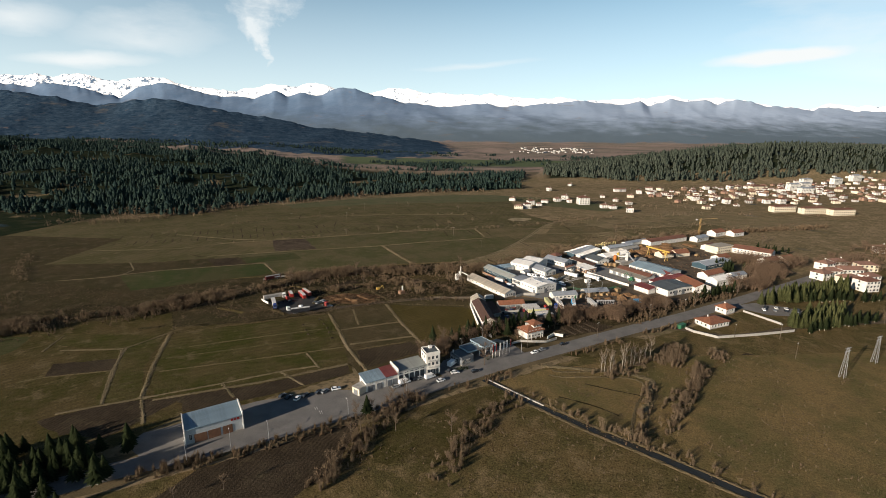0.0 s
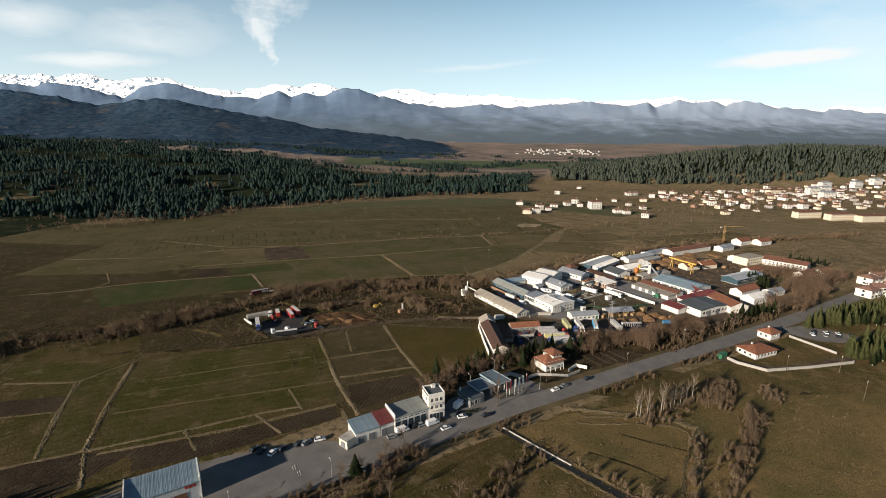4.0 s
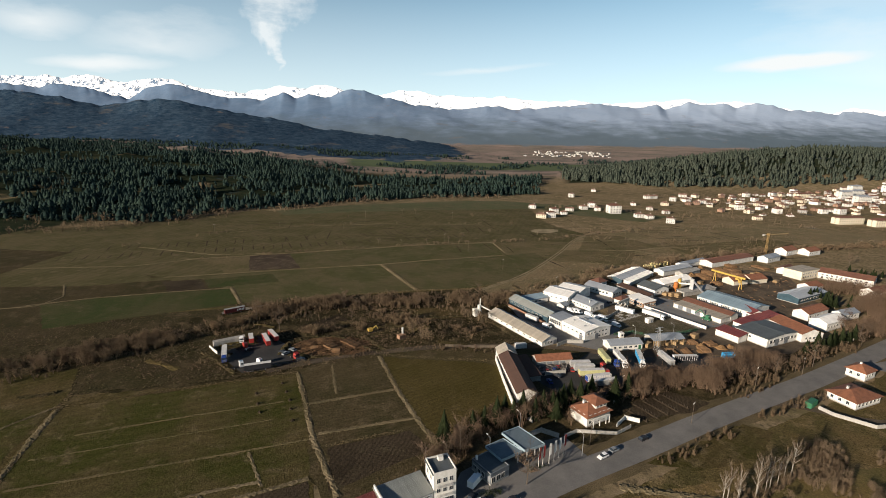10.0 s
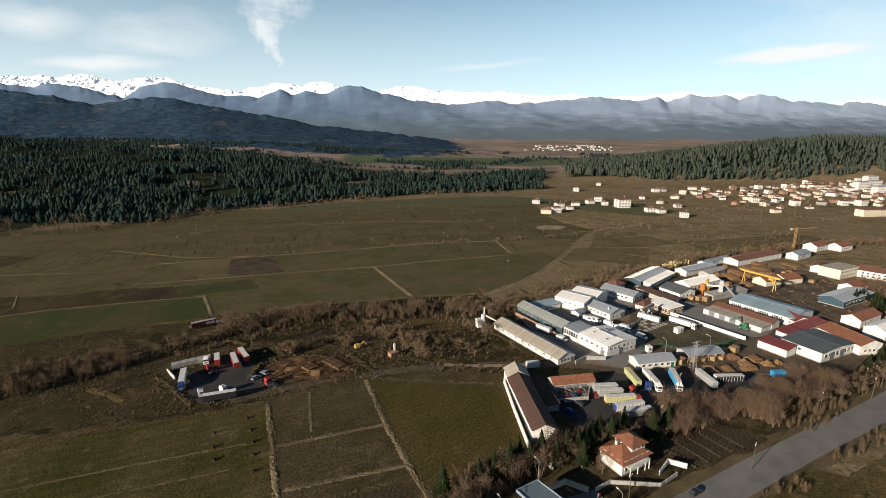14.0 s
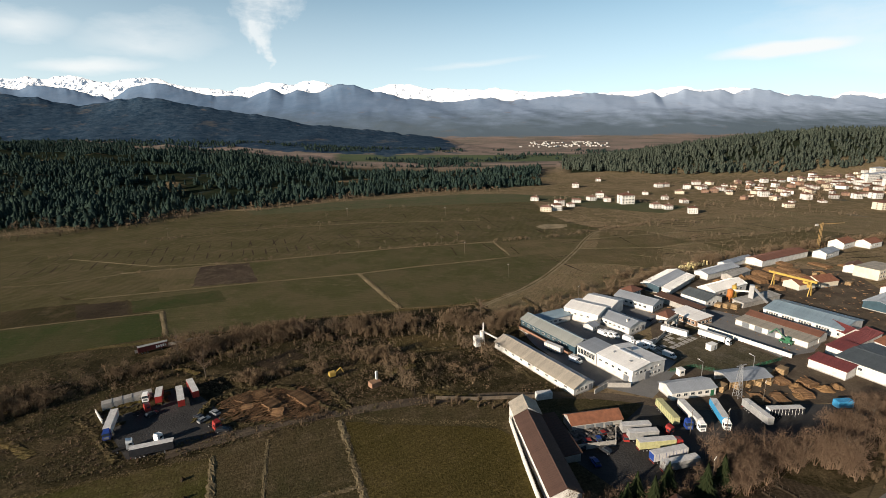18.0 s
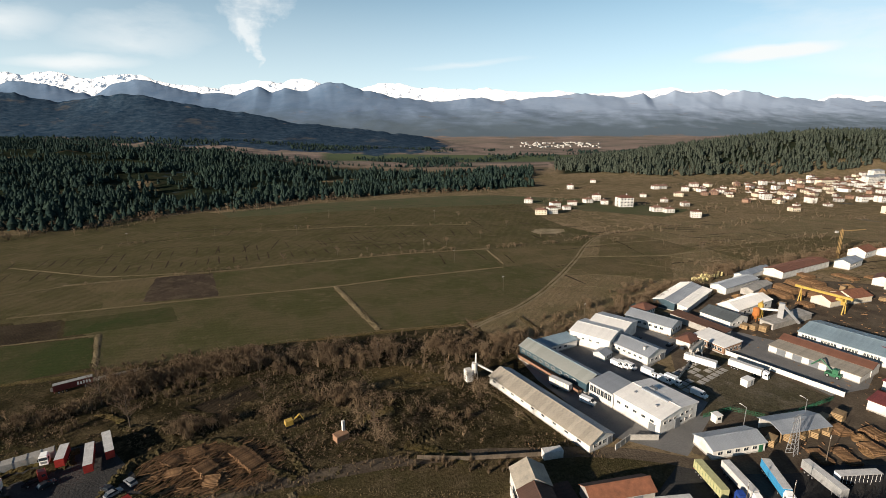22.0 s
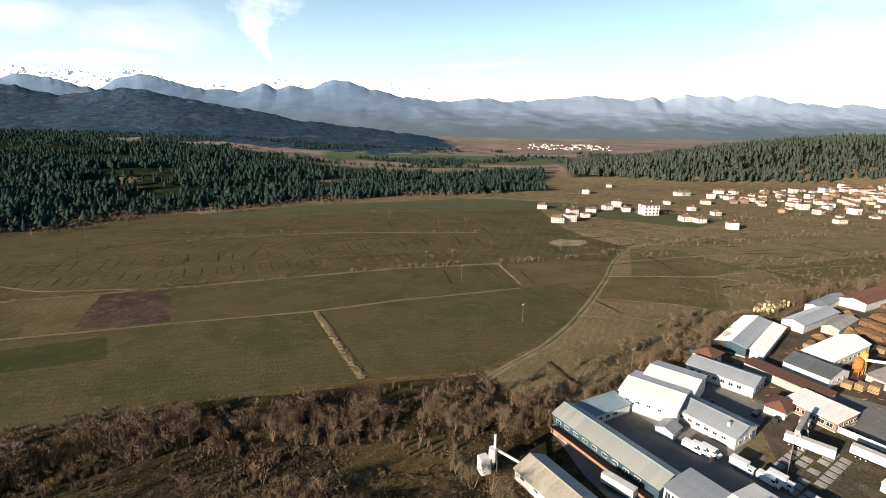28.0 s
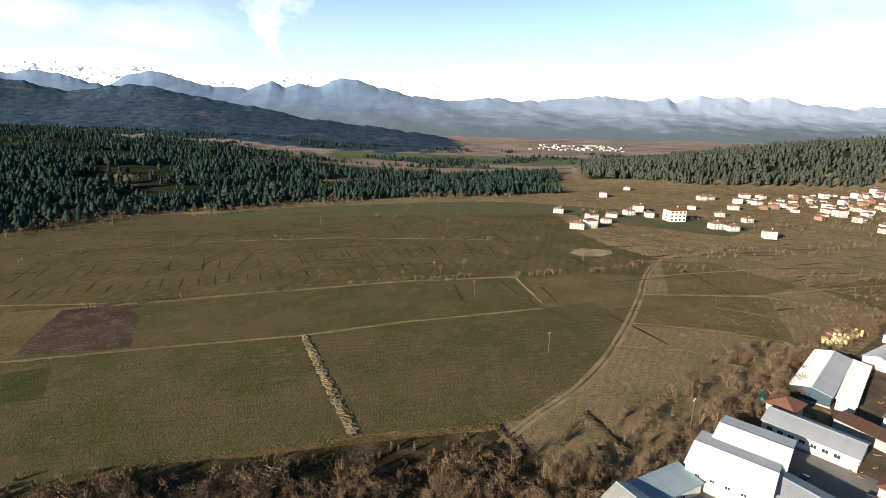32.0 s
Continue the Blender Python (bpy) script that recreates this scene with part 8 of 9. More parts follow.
def conifer_kind(seed, tiers=7, points=9, spruce=True):
    """Height 1 and half width 1: drooping tiers of boughs round a stem."""
    rng = np.random.default_rng(seed)
    v, t = [], []
    for i in range(tiers):
        f = i / tiers
        z1 = 0.16 + 0.84 * (f + 1.35 / tiers) if i < tiers - 1 else 1.0
        z0 = 0.14 + 0.80 * f
        r = (1 - f) ** (0.85 if spruce else 0.5) * (0.9 + 0.3 * rng.random())
        n = len(v)
        v.append((rng.normal(0, 0.04), rng.normal(0, 0.04), min(z1, 1.0)))
        off = rng.random() * 6
        for k in range(2 * points):
            a = off + math.pi * k / points
            q = r * (1.0 if k % 2 == 0 else 0.55) * rng.uniform(0.75, 1.15)
            v.append((q * math.cos(a), q * math.sin(a), z0 + (0.05 if k % 2 else -0.02) + rng.normal(0, 0.012)))
        t += [(n, n + 1 + k, n + 1 + (k + 1) % (2 * points)) for k in range(2 * points)]
    n = len(v)
    v += [(0.07, 0, 0), (-0.04, 0.06, 0), (-0.04, -0.06, 0), (0, 0, 0.6)]
    t += [(n, n + 1, n + 3), (n + 1, n + 2, n + 3), (n + 2, n, n + 3)]
    return np.array(v), np.array(t)


def bush_kind(seed, twigs=130, upright=0.35, thick=0.016):
    """Height 1 and half width 1: a sheaf of thin bare twigs."""
    rng = np.random.default_rng(seed)
    v, t = [], []
    for _ in range(twigs):
        a, r0 = rng.uniform(0, 2 * math.pi), rng.uniform(0, 0.35)
        lift, out = rng.uniform(0.35, 1.0), rng.uniform(0.2, 1.0) * (1 - 0.3 * upright)
        start = np.array([r0 * math.cos(a), r0 * math.sin(a), rng.uniform(0, 0.35) * lift])
        b = a + rng.normal(0, 0.7)
        end = np.array([out * math.cos(b), out * math.sin(b), lift * (1.0 - 0.25 * out * out)])
        side = np.array([-math.sin(b), math.cos(b), 0]) * thick * rng.uniform(0.7, 2.0)
        n = len(v)
        v += [start - side, start + side, end]
        t.append((n, n + 1, n + 2))
    return np.array(v), np.array(t)


def crown_kind(seed, twigs=120, thick=0.010, low=0.22):
    """Height 1 and half width 1: a bare rounded crown of short twigs over a few stems."""
    rng = np.random.default_rng(seed)
    v, t = [], []
    lobes = [(rng.normal(0, 0.32), rng.normal(0, 0.32), rng.uniform(0.45, 0.72), rng.uniform(0.25, 0.42)) for _ in range(5)]
    for x, y, z, r in lobes:
        n = len(v)
        v += [(x * 0.15 - 0.035, y * 0.15, 0), (x * 0.15 + 0.035, y * 0.15, 0), (x, y, z + 0.1)]
        t.append((n, n + 1, n + 2))
    for _ in range(twigs):
        x, y, z, r = lobes[rng.integers(5)]
        d = rng.normal(0, 1, 3)
        d[2] = d[2] * 0.8 + 0.35
        d /= np.linalg.norm(d)
        p = np.array([x, y, z]) + d * np.array([1.1, 1.1, 0.8]) * r * rng.uniform(0.1, 0.75)
        e = p + (d + rng.normal(0, 0.35, 3)) * np.array([1.1, 1.1, 0.8]) * r * rng.uniform(0.35, 0.75)
        p[2], e[2] = max(p[2], low * rng.uniform(0.2, 1)), np.clip(e[2], low * 0.5, 1.05)
        side = np.cross(d, rng.normal(0, 1, 3))
        side *= thick * rng.uniform(0.8, 2.2) / np.linalg.norm(side)
        n = len(v)
        v += [p - side, p + side, e]
        t.append((n, n + 1, n + 2))
    return np.array(v), np.array(t)


def pine_kind(seed, tiers=4, points=5):
    """Height 1 and half width 1: a rounded, uneven pine crown on a short stem."""
    rng = np.random.default_rng(seed)
    v, t = [], []
    for i in range(tiers):
        f = i / tiers
        z0 = 0.16 + 0.66 * f
        r = math.sin(math.pi * (0.34 + 0.60 * f)) * rng.uniform(0.8, 1.15)
        n, cx, cy = len(v), rng.normal(0, 0.10), rng.normal(0, 0.10)
        v.append((cx, cy, min(1.0, z0 + rng.uniform(0.28, 0.42))))
        off = rng.random() * 6
        for k in range(2 * points):
            g = off + math.pi * k / points
            q = r * (1.0 if k % 2 == 0 else 0.68) * rng.uniform(0.75, 1.2)
            v.append((cx + q * math.cos(g), cy + q * math.sin(g), z0 + rng.normal(0.0, 0.04)))
        t += [(n, n + 1 + k, n + 1 + (k + 1) % (2 * points)) for k in range(2 * points)]
    n = len(v)
    v += [(0.07, 0, 0), (-0.04, 0.06, 0), (-0.04, -0.06, 0), (0, 0, 0.6)]
    t += [(n, n + 1, n + 3), (n + 1, n + 2, n + 3), (n + 2, n, n + 3)]
    return np.array(v), np.array(t)


FAR_SPRUCES = [conifer_kind(s, 4 + s % 2, 5) for s in range(5)]
PINES = [pine_kind(20 + s) for s in range(8)]
CROWNS = [crown_kind(60 + s, 310, 0.0048, 0.10) for s in range(8)]
SHRUBS = [crown_kind(80 + s, 120, 0.011, 0.05) for s in range(8)]
BRUSH = [bush_kind(160 + s, 140, 0.7, 0.011) for s in range(8)]
FAR_SHRUBS = [crown_kind(100 + s, 46, 0.022, 0.04) for s in range(8)]
LOW_SHRUBS = [crown_kind(120 + s, 52, 0.024, 0.02) for s in range(8)]
BUSHES = [bush_kind(s) for s in range(8)]
TUFTS = [bush_kind(40 + s, 8, 0.2, 0.11) for s in range(5)]


def forest(name, count, box, keep, height, label, seed, mat, wide=(0.22, 0.36)):
    """A wood of pines and spruces, in stands of differing height."""
    rng = np.random.default_rng(seed)
    x, y = rng.uniform(box[0], box[1], count * 12), rng.uniform(box[2], box[3], count * 12)
    ok = keep(x, y, rng)
    x, y = x[ok][:count], y[ok][:count]
    z = land(x, y)
    h = rng.uniform(height[0], height[1], len(x)) * (0.45 + 1.1 * fbm(x / 45, y / 45, 3, seed))
    rows = np.stack([x, y, z - 0.4, h, h * rng.uniform(*wide, len(x))], 1)
    return spread_out(name, FAR_SPRUCES[:3] + PINES, rows, mat, label, "forest")


def bearing(x, y):
    return x / np.maximum(y - 137.0, 200.0)


def left_wood(x, y, rng):
    d, a = y - 137.0, bearing(x, y)
    edge = np.interp(a, BEAR_WOOD, EDGE_WOOD) + 90 * (fbm(x / 90, y / 90, 3, 31) - 0.5) + 8
    back = np.interp(a, [-1.4, -0.7, -0.45, -0.2, -0.05, 0.12, 0.2], [1900, 1700, 1420, 1180, 1120, 1200, 1250])
    glade = fbm(x / 120, y / 80, 3, 8) > 0.60
    heath = ((a + 0.93) / 0.15) ** 2 + ((d - 1130) / 90) ** 2 < 1
    return (a > -1.35) & (a < 0.19) & (d > edge) & (d < back) & ~((glade | heath) & (d > edge + 90) & (rng.random(len(x)) < 0.93)) & ((rng.random(len(x)) < np.clip(900 / d, 0.35, 1)))


def right_wood(x, y, rng):
    d, a = y - 137.0, bearing(x, y)
    front = np.interp(a, [0.22, 0.3, 0.5, 0.7, 1.0, 1.5], [1190, 1080, 1000, 1010, 1080, 1150]) + 50 * (fbm(x / 70, y / 70, 2, 3) - 0.5)
    return (a > 0.235) & (a < 1.12) & (d > front) & (d < 1560)


def far_wood(x, y, rng):
    d, a = y - 137.0, bearing(x, y)
    patch = fbm(x / 200, y / 160, 4, 77)
    heath = (d < 1900) & (a > -0.62) & (patch < 0.60)
    slope = (a < 0.03) & (patch > 0.40) & ~heath
    hedge = (a > 0.0) & (patch > 0.63)
    return (d > 1330) & (np.abs(a) < 1.1) & (slope | hedge) & (d < 2050)


def edge_wood(x, y, rng):
    d, a = y - 137.0, bearing(x, y)
    edge = np.interp(a, BEAR_WOOD, EDGE_WOOD)
    return (a > -1.2) & (a < 0.1) & (d > edge - 30) & (d < edge + 45) & (fbm(x / 40, y / 40, 2, 19) > 0.42)


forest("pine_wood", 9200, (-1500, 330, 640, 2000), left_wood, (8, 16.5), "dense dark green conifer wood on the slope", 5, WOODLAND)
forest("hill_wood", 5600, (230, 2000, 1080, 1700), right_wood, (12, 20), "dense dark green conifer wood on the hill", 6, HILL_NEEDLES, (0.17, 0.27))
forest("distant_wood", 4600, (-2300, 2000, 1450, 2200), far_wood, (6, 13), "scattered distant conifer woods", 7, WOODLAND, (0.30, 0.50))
rng_edge = np.random.default_rng(77)
ex, ey = rng_edge.uniform(-900, 120, 9000), rng_edge.uniform(560, 1080, 9000)
ok = edge_wood(ex, ey, rng_edge)
ex, ey = ex[ok][:900], ey[ok][:900]
eh = rng_edge.uniform(3, 10, len(ex))
spread_out("wood_edge_trees", FAR_SHRUBS, np.stack([ex, ey, land(ex, ey) - 0.3, eh, eh * rng_edge.uniform(0.35, 0.55, len(ex))], 1), BROWN_TWIG, "bare brown trees along the edge of the wood", "trees")


def band(points, half, count, rng, taper=0.0):
    """Random places along a line of the plan."""
    pts = np.array(points, float) * K
    seg = np.hypot(*np.diff(pts, axis=0).T)
    s = rng.uniform(0, seg.sum(), count)
    cum = np.r_[0, np.cumsum(seg)]
    i = np.clip(np.searchsorted(cum, s) - 1, 0, len(seg) - 1)
    f = (s - cum[i]) / seg[i]
    p = pts[i] * (1 - f[:, None]) + pts[i + 1] * f[:, None]
    d = (pts[i + 1] - pts[i]) / seg[i][:, None]
    off = rng.normal(0, half / 1.7, count).clip(-half, half)
    return np.stack([p[:, 0] - d[:, 1] * off, p[:, 1] + d[:, 0] * off], 1)


def thicket(name, lines, height, label, mat=None, kinds=None, wide=(0.40, 0.75), seed=1, category="bushes"):
    rng = np.random.default_rng(seed)
    xy = np.concatenate([band(p, half, n, rng) for p, half, n in lines])
    clump = fbm(xy[:, 0] / 16, xy[:, 1] / 16, 3, seed)
    if category != "grass":
        keep = clump + rng.normal(0, 0.06, len(xy)) > 0.42
        xy, clump = xy[keep], clump[keep]
    px, py = xy[:, 0] / K, xy[:, 1] / K
    keep = np.abs(px + 84) * 0.75 + np.abs(py - 252.5) * 0.9 > 17.5     # the lorry yard stays clear
    keep &= np.abs(px + 112) * 0.7 + np.abs(py - 292.5) > 10.0            # the red trailer stands free
    xy, clump = xy[keep], clump[keep]
    h = rng.uniform(*height, len(xy)) * (0.35 + 1.3 * clump)
    rows = np.stack([xy[:, 0], xy[:, 1], land(xy[:, 0], xy[:, 1]) - 0.05, h, h * rng.uniform(*wide, len(xy))], 1)
    return spread_out(name, kinds or SHRUBS, rows, mat or TWIG, label, category)


CREEK = [(-300, 175), (-230, 200), (-190, 222), (-161, 238), (-144, 252), (-123, 274), (-104, 295), (-72, 312), (-31, 317), (6, 321), (29, 325)]
BACK = [(22, 326), (48, 332), (66, 346), (98, 368), (128, 394), (165, 420), (230, 446), (300, 470), (420, 500)]
thicket("creek_thicket", [(CREEK, 10, 2300), ([(-40, 292), (-20, 288), (4, 280), (18, 268)], 5, 130), ([(-72, 272), (-58, 276), (-44, 282)], 4, 90)], (2.5, 6.5), "dense bare brown thicket along the creek", TWIG, BRUSH[:3] + SHRUBS, (0.42, 0.85), seed=2)
thicket("yard_thicket", [(BACK, 7, 1500), ([(29, 335), (60, 356), (90, 380), (125, 410)], 7, 90)], (2.2, 5.5), "bare red-brown thicket behind the timber yard", TWIG, BRUSH[:3] + SHRUBS, (0.42, 0.85), seed=12)
thicket("creek_scrub", [([(-230, 190), (-190, 212), (-150, 240), (-112, 276), (-78, 296), (-30, 303), (12, 306)], 9, 520), ([(-120, 308), (-86, 320), (-40, 328), (8, 338)], 5, 160), ([(-40, 254), (-10, 260), (20, 258)], 3, 60)], (1.0, 3.2), "sunlit brown scrub beside the creek", BROWN_TWIG, BRUSH, (0.30, 0.60), seed=16)
thicket("creek_trees", [(CREEK, 8, 110), (BACK, 6, 60), ([(-20, 276), (-14, 270), (-10, 264)], 4, 9), ([(0, 300), (16, 290), (24, 276)], 5, 12)], (5.0, 9.0), "bare brown trees along the creek", BROWN_TWIG, CROWNS, wide=(0.34, 0.5), seed=13, category="trees")
thicket("creek_undergrowth", [(CREEK, 17, 1100), ([(-45, 268), (-10, 285), (16, 283)], 18, 160), ([(-110, 280), (-70, 283), (-35, 290), (10, 296)], 14, 190), ([(-150, 232), (-110, 240), (-70, 252), (-30, 258)], 14, 200)], (0.7, 2.2), "low dry undergrowth beside the creek", TWIG, LOW_SHRUBS, seed=3, wide=(0.6, 1.0))
thicket("brook_bushes", [([(77, 128), (94, 150), (113, 172), (132, 190)], 5, 230), ([(64, 120), (76, 142), (87, 160), (80, 170)], 3, 60), ([(-34, 100), (-25, 123), (-18, 141), (-8, 150)], 5, 220), ([(0, 104), (11, 126), (22, 143), (32, 150)], 5, 190),
                         ([(34, 152), (56, 132), (79, 113), (104, 92)], 2.5, 90), ([(84, 136), (94, 148), (104, 160), (113, 172), (128, 184)], 3, 150), ([(100, 176), (108, 186), (114, 196)], 6, 110), ([(66, 166), (95, 180), (112, 190)], 5, 120)], (1.5, 4.6), "bare brown bushes along the brook", BROWN_TWIG, BRUSH + SHRUBS[:4], (0.35, 0.65), seed=4)
thicket("roadside_bushes", [([(-110, 97), (-66, 114), (-28, 134), (12, 159), (30, 168)], 3.5, 330), ([(60, 186), (100, 208), (140, 228)], 2.5, 110), ([(100, 224), (130, 242), (160, 262), (190, 272)], 5, 230), ([(-20, 174), (-4, 184), (2, 190)], 5, 130), ([(0, 196), (12, 204), (26, 210)], 5, 120)], (1.2, 4.0), "bare bushes beside the road", TWIG, BRUSH, (0.30, 0.60), seed=5)
thicket("field_margin_shrubs", [([(-193, 403), (-133, 428), (-84, 447), (-26, 467), (37, 482), (77, 491), (141, 528), (210, 560)], 2.5, 420), ([(80, 520), (140, 500), (220, 490), (330, 520)], 12, 260), ([(120, 540), (220, 545), (330, 590)], 14, 260), ([(-275, 440), (-220, 505), (-156, 545), (-80, 565), (30, 570)], 3, 130),
                                ([(-400, 505), (-338, 545), (-280, 610), (-242, 650), (-133, 760), (-20, 780)], 6, 420), ([(-340, 362), (-283, 288), (-238, 228)], 6, 260), ([(140, 420), (200, 452), (300, 480), (400, 500)], 14, 380), ([(60, 790), (150, 800), (250, 860), (420, 880)], 16, 260), ([(330, 640), (430, 720), (560, 790), (760, 860)], 60, 500), ([(330, 600), (460, 570), (600, 560)], 14, 200)], (1.0, 3.6), "scattered bare shrubs on the field margins", BROWN_TWIG, FAR_SHRUBS, seed=6)
thicket("town_gardens", [([(320, 640), (430, 700), (560, 760), (700, 800)], 50, 420), ([(360, 760), (480, 830), (640, 880)], 50, 420), ([(300, 640), (260, 660), (200, 690), (110, 700)], 30, 160)], (2.0, 6.0), "bare brown shrubs and garden trees among the houses", BROWN_TWIG, FAR_SHRUBS, seed=26)
thicket("station_trees", [([(-6, 182), (4, 192), (14, 202), (30, 210), (44, 216)], 5, 110), ([(44, 217), (60, 222), (78, 228)], 4, 80), ([(36, 200), (40, 208), (40, 214)], 3, 14)], (4.0, 9.0), "bare brown trees behind the fuel station", TREE_TWIG, CROWNS, wide=(0.36, 0.5), seed=14, category="trees")
thicket("station_hedge", [([(21, 181), (27, 184.2), (34, 190)], 1.2, 60), ([(8, 170), (12, 173)], 1.5, 24)], (0.8, 1.8), "low clipped hedge beside the flagpoles", CONIFER, seed=15, wide=(0.5, 0.8), category="hedge")
thicket("lorry_park_trees", [([(66, 226), (84, 233), (100, 229)], 7, 210), ([(100, 236), (118, 246), (138, 257)], 6, 190), ([(200, 285), (215, 300), (235, 315), (250, 330)], 12, 330), ([(225, 360), (250, 350), (280, 340)], 10, 160), ([(290, 330), (340, 350), (400, 400)], 22, 300)], (5.5, 10.0), "crowd of bare brown trees", TREE_TWIG, CROWNS, seed=7, wide=(0.38, 0.55), category="trees")
DRY = foliage("dry_grass_blades", (0.19, 0.145, 0.08), (0.11, 0.083, 0.046))
thicket("dry_grass", [([(-113, 147), (-124, 174), (-135, 206), (-138, 216)], 1.2, 900), ([(-62, 235), (-52, 213), (-44, 194), (-30, 169)], 1.2, 900), ([(-32, 251), (-21, 224), (-11, 203), (-4, 190)], 1.2, 850), ([(-50, 242), (-43, 220)], 0.8, 220),
                      ([(-51, 213), (-22, 224)], 1.0, 300), ([(-43, 196), (-13, 206)], 1.0, 300), ([(-39, 190), (-14, 200)], 0.9, 260), ([(-108, 146), (-72, 160), (-40, 176)], 1.0, 700), ([(-118, 192), (-85, 205)], 0.6, 260), ([(-118, 168), (-70, 184), (-45, 193)], 0.6, 420),
                      ([(-53, 399), (-23, 342)], 1.8, 1100), ([(-190, 358), (-152, 370), (-108, 384), (-53, 400), (-20, 414), (40, 434)], 0.9, 1600), ([(35, 478), (42, 440)], 1.2, 260), ([(-200, 404), (-133, 428), (-26, 467), (37, 481)], 1.4, 1300), ([(-137, 340), (-119, 312)], 1.2, 360),
                      ([(-117, 309), (-88, 319), (-62, 331), (-22, 341), (5, 346), (24, 355)], 1.6, 1000), ([(-135, 207), (-95, 223), (-62, 236)], 1.6, 700), ([(-28, 252), (14, 249)], 1.4, 420), ([(14, 346), (24, 334)], 1.6, 220), ([(-125, 143), (-147, 188)], 0.8, 260), ([(-175, 187), (-147, 189), (-136, 208)], 0.8, 260),
                      ([(24, 162), (40, 145), (64, 123)], 2.0, 500), ([(45, 176), (80, 170), (88, 164), (74, 140)], 1.6, 500), ([(-24, 341), (14, 347)], 1.2, 380), ([(-300, 250), (-200, 262), (-150, 280)], 6, 500)], (0.25, 0.6), "dry pale grass along the field margins", DRY, TUFTS, (0.6, 1.2), 8, "grass")


def inside(poly, x, y):
    """Which of the points lie within a patch of the plan."""
    hit = np.zeros(len(x), bool)
    for (ax, ay), (bx, by) in zip(poly, poly[1:] + poly[:1]):
        if ay != by:
            hit ^= ((ay > y) != (by > y)) & (x < (bx - ax) * (y - ay) / (by - ay) + ax)
    return hit


def tussocks(name, patches, height, label, mat, seed):
    """Tufts of rough grass strewn over patches of the plan, thick in some spots and thin in others."""
    rng, rows = np.random.default_rng(seed), []
    for poly, count in patches:
        px, py = np.array([p[0] for p in poly]), np.array([p[1] for p in poly])
        x, y = rng.uniform(px.min(), px.max(), count * 6), rng.uniform(py.min(), py.max(), count * 6)
        ok = inside(poly, x, y) & (fbm(x / 14, y / 14, 3, seed) + rng.normal(0, 0.06, len(x)) > 0.50)
        ok &= np.abs(x + 84) * 0.75 + np.abs(y - 252.5) * 0.9 > 17.5
        x, y = x[ok][:count] * K, y[ok][:count] * K
        h = rng.uniform(*height, len(x))
        rows.append(np.stack([x, y, land(x, y) - 0.02, h, h * rng.uniform(0.7, 1.5, len(x))], 1))
    return spread_out(name, CLUMPS, np.concatenate(rows), mat, label, "grass")


TUSSOCK = foliage("olive_tussock_blades", (0.056, 0.050, 0.024), (0.125, 0.100, 0.054))
CLUMPS = [bush_kind(140 + s, 9, 0.2, 0.13) for s in range(6)]
SCRUB_PATCH = [(-150, 235), (-138, 215), (-95, 226), (-62, 238), (-30, 254), (30, 262), (44, 262), (20, 296), (-20, 308), (-72, 308), (-108, 284), (-135, 258)]
WEST_PATCH = [(-300, 222), (-240, 232), (-180, 256), (-140, 284), (-112, 308), (-140, 300), (-200, 270), (-300, 300)]
BROOK_PATCH = [(24, 161), (46, 172), (80, 181), (130, 186), (180, 190), (260, 200), (260, 100), (150, 60), (60, 70), (-10, 98), (-30, 110), (10, 150)]
CREEK_BANK = [(-290, 196), (-228, 208), (-150, 236), (-108, 284), (-72, 306), (22, 306), (30, 322), (-10, 336), (-70, 326), (-140, 280), (-240, 232)]
BEHIND_YARD = [(30, 335), (60, 358), (100, 390), (150, 430), (240, 460), (300, 500), (200, 500), (110, 480), (60, 390), (36, 356)]
tussocks("tussock_grass", [(SCRUB_PATCH, 5200), (WEST_PATCH, 1500), (CREEK_BANK, 2600), (BEHIND_YARD, 2200)], (0.25, 0.8), "pale tussocks of dry grass in the scrub", TUSSOCK, 21)
tussocks("weed_clumps", [(SCRUB_PATCH, 2600), (WEST_PATCH, 900), (CREEK_BANK, 1400), (BROOK_PATCH, 3200), (BEHIND_YARD, 1400)], (0.3, 0.9), "dark clumps of weeds in the rough grass", TWIG, 22)


GREEN_NEEDLES = foliage("olive_conifer_needles", (0.024, 0.030, 0.011), (0.072, 0.074, 0.032))
rng_belt = np.random.default_rng(53)
belt = []
for poly, count in (([(181, 217), (211, 220), (232, 243), (195, 233)], 90), ([(188, 253), (220, 258), (256, 270), (272, 290), (240, 278), (205, 266)], 120)):
    bx, by = rng_belt.uniform(180, 275, 6000), rng_belt.uniform(210, 295, 6000)
    ok = inside(poly, bx, by)
    bx, by = bx[ok][:count] * K, by[ok][:count] * K
    bh = rng_belt.uniform(7, 13, len(bx))
    belt.append(np.stack([bx, by, bx * 0 - 0.1, bh, bh * rng_belt.uniform(0.22, 0.34, len(bx))], 1))
spread_out("conifer_belt", [conifer_kind(180 + k, 9, 7) for k in range(5)], np.concatenate(belt), GREEN_NEEDLES, "dense belt of olive green conifers beside the road", "trees")


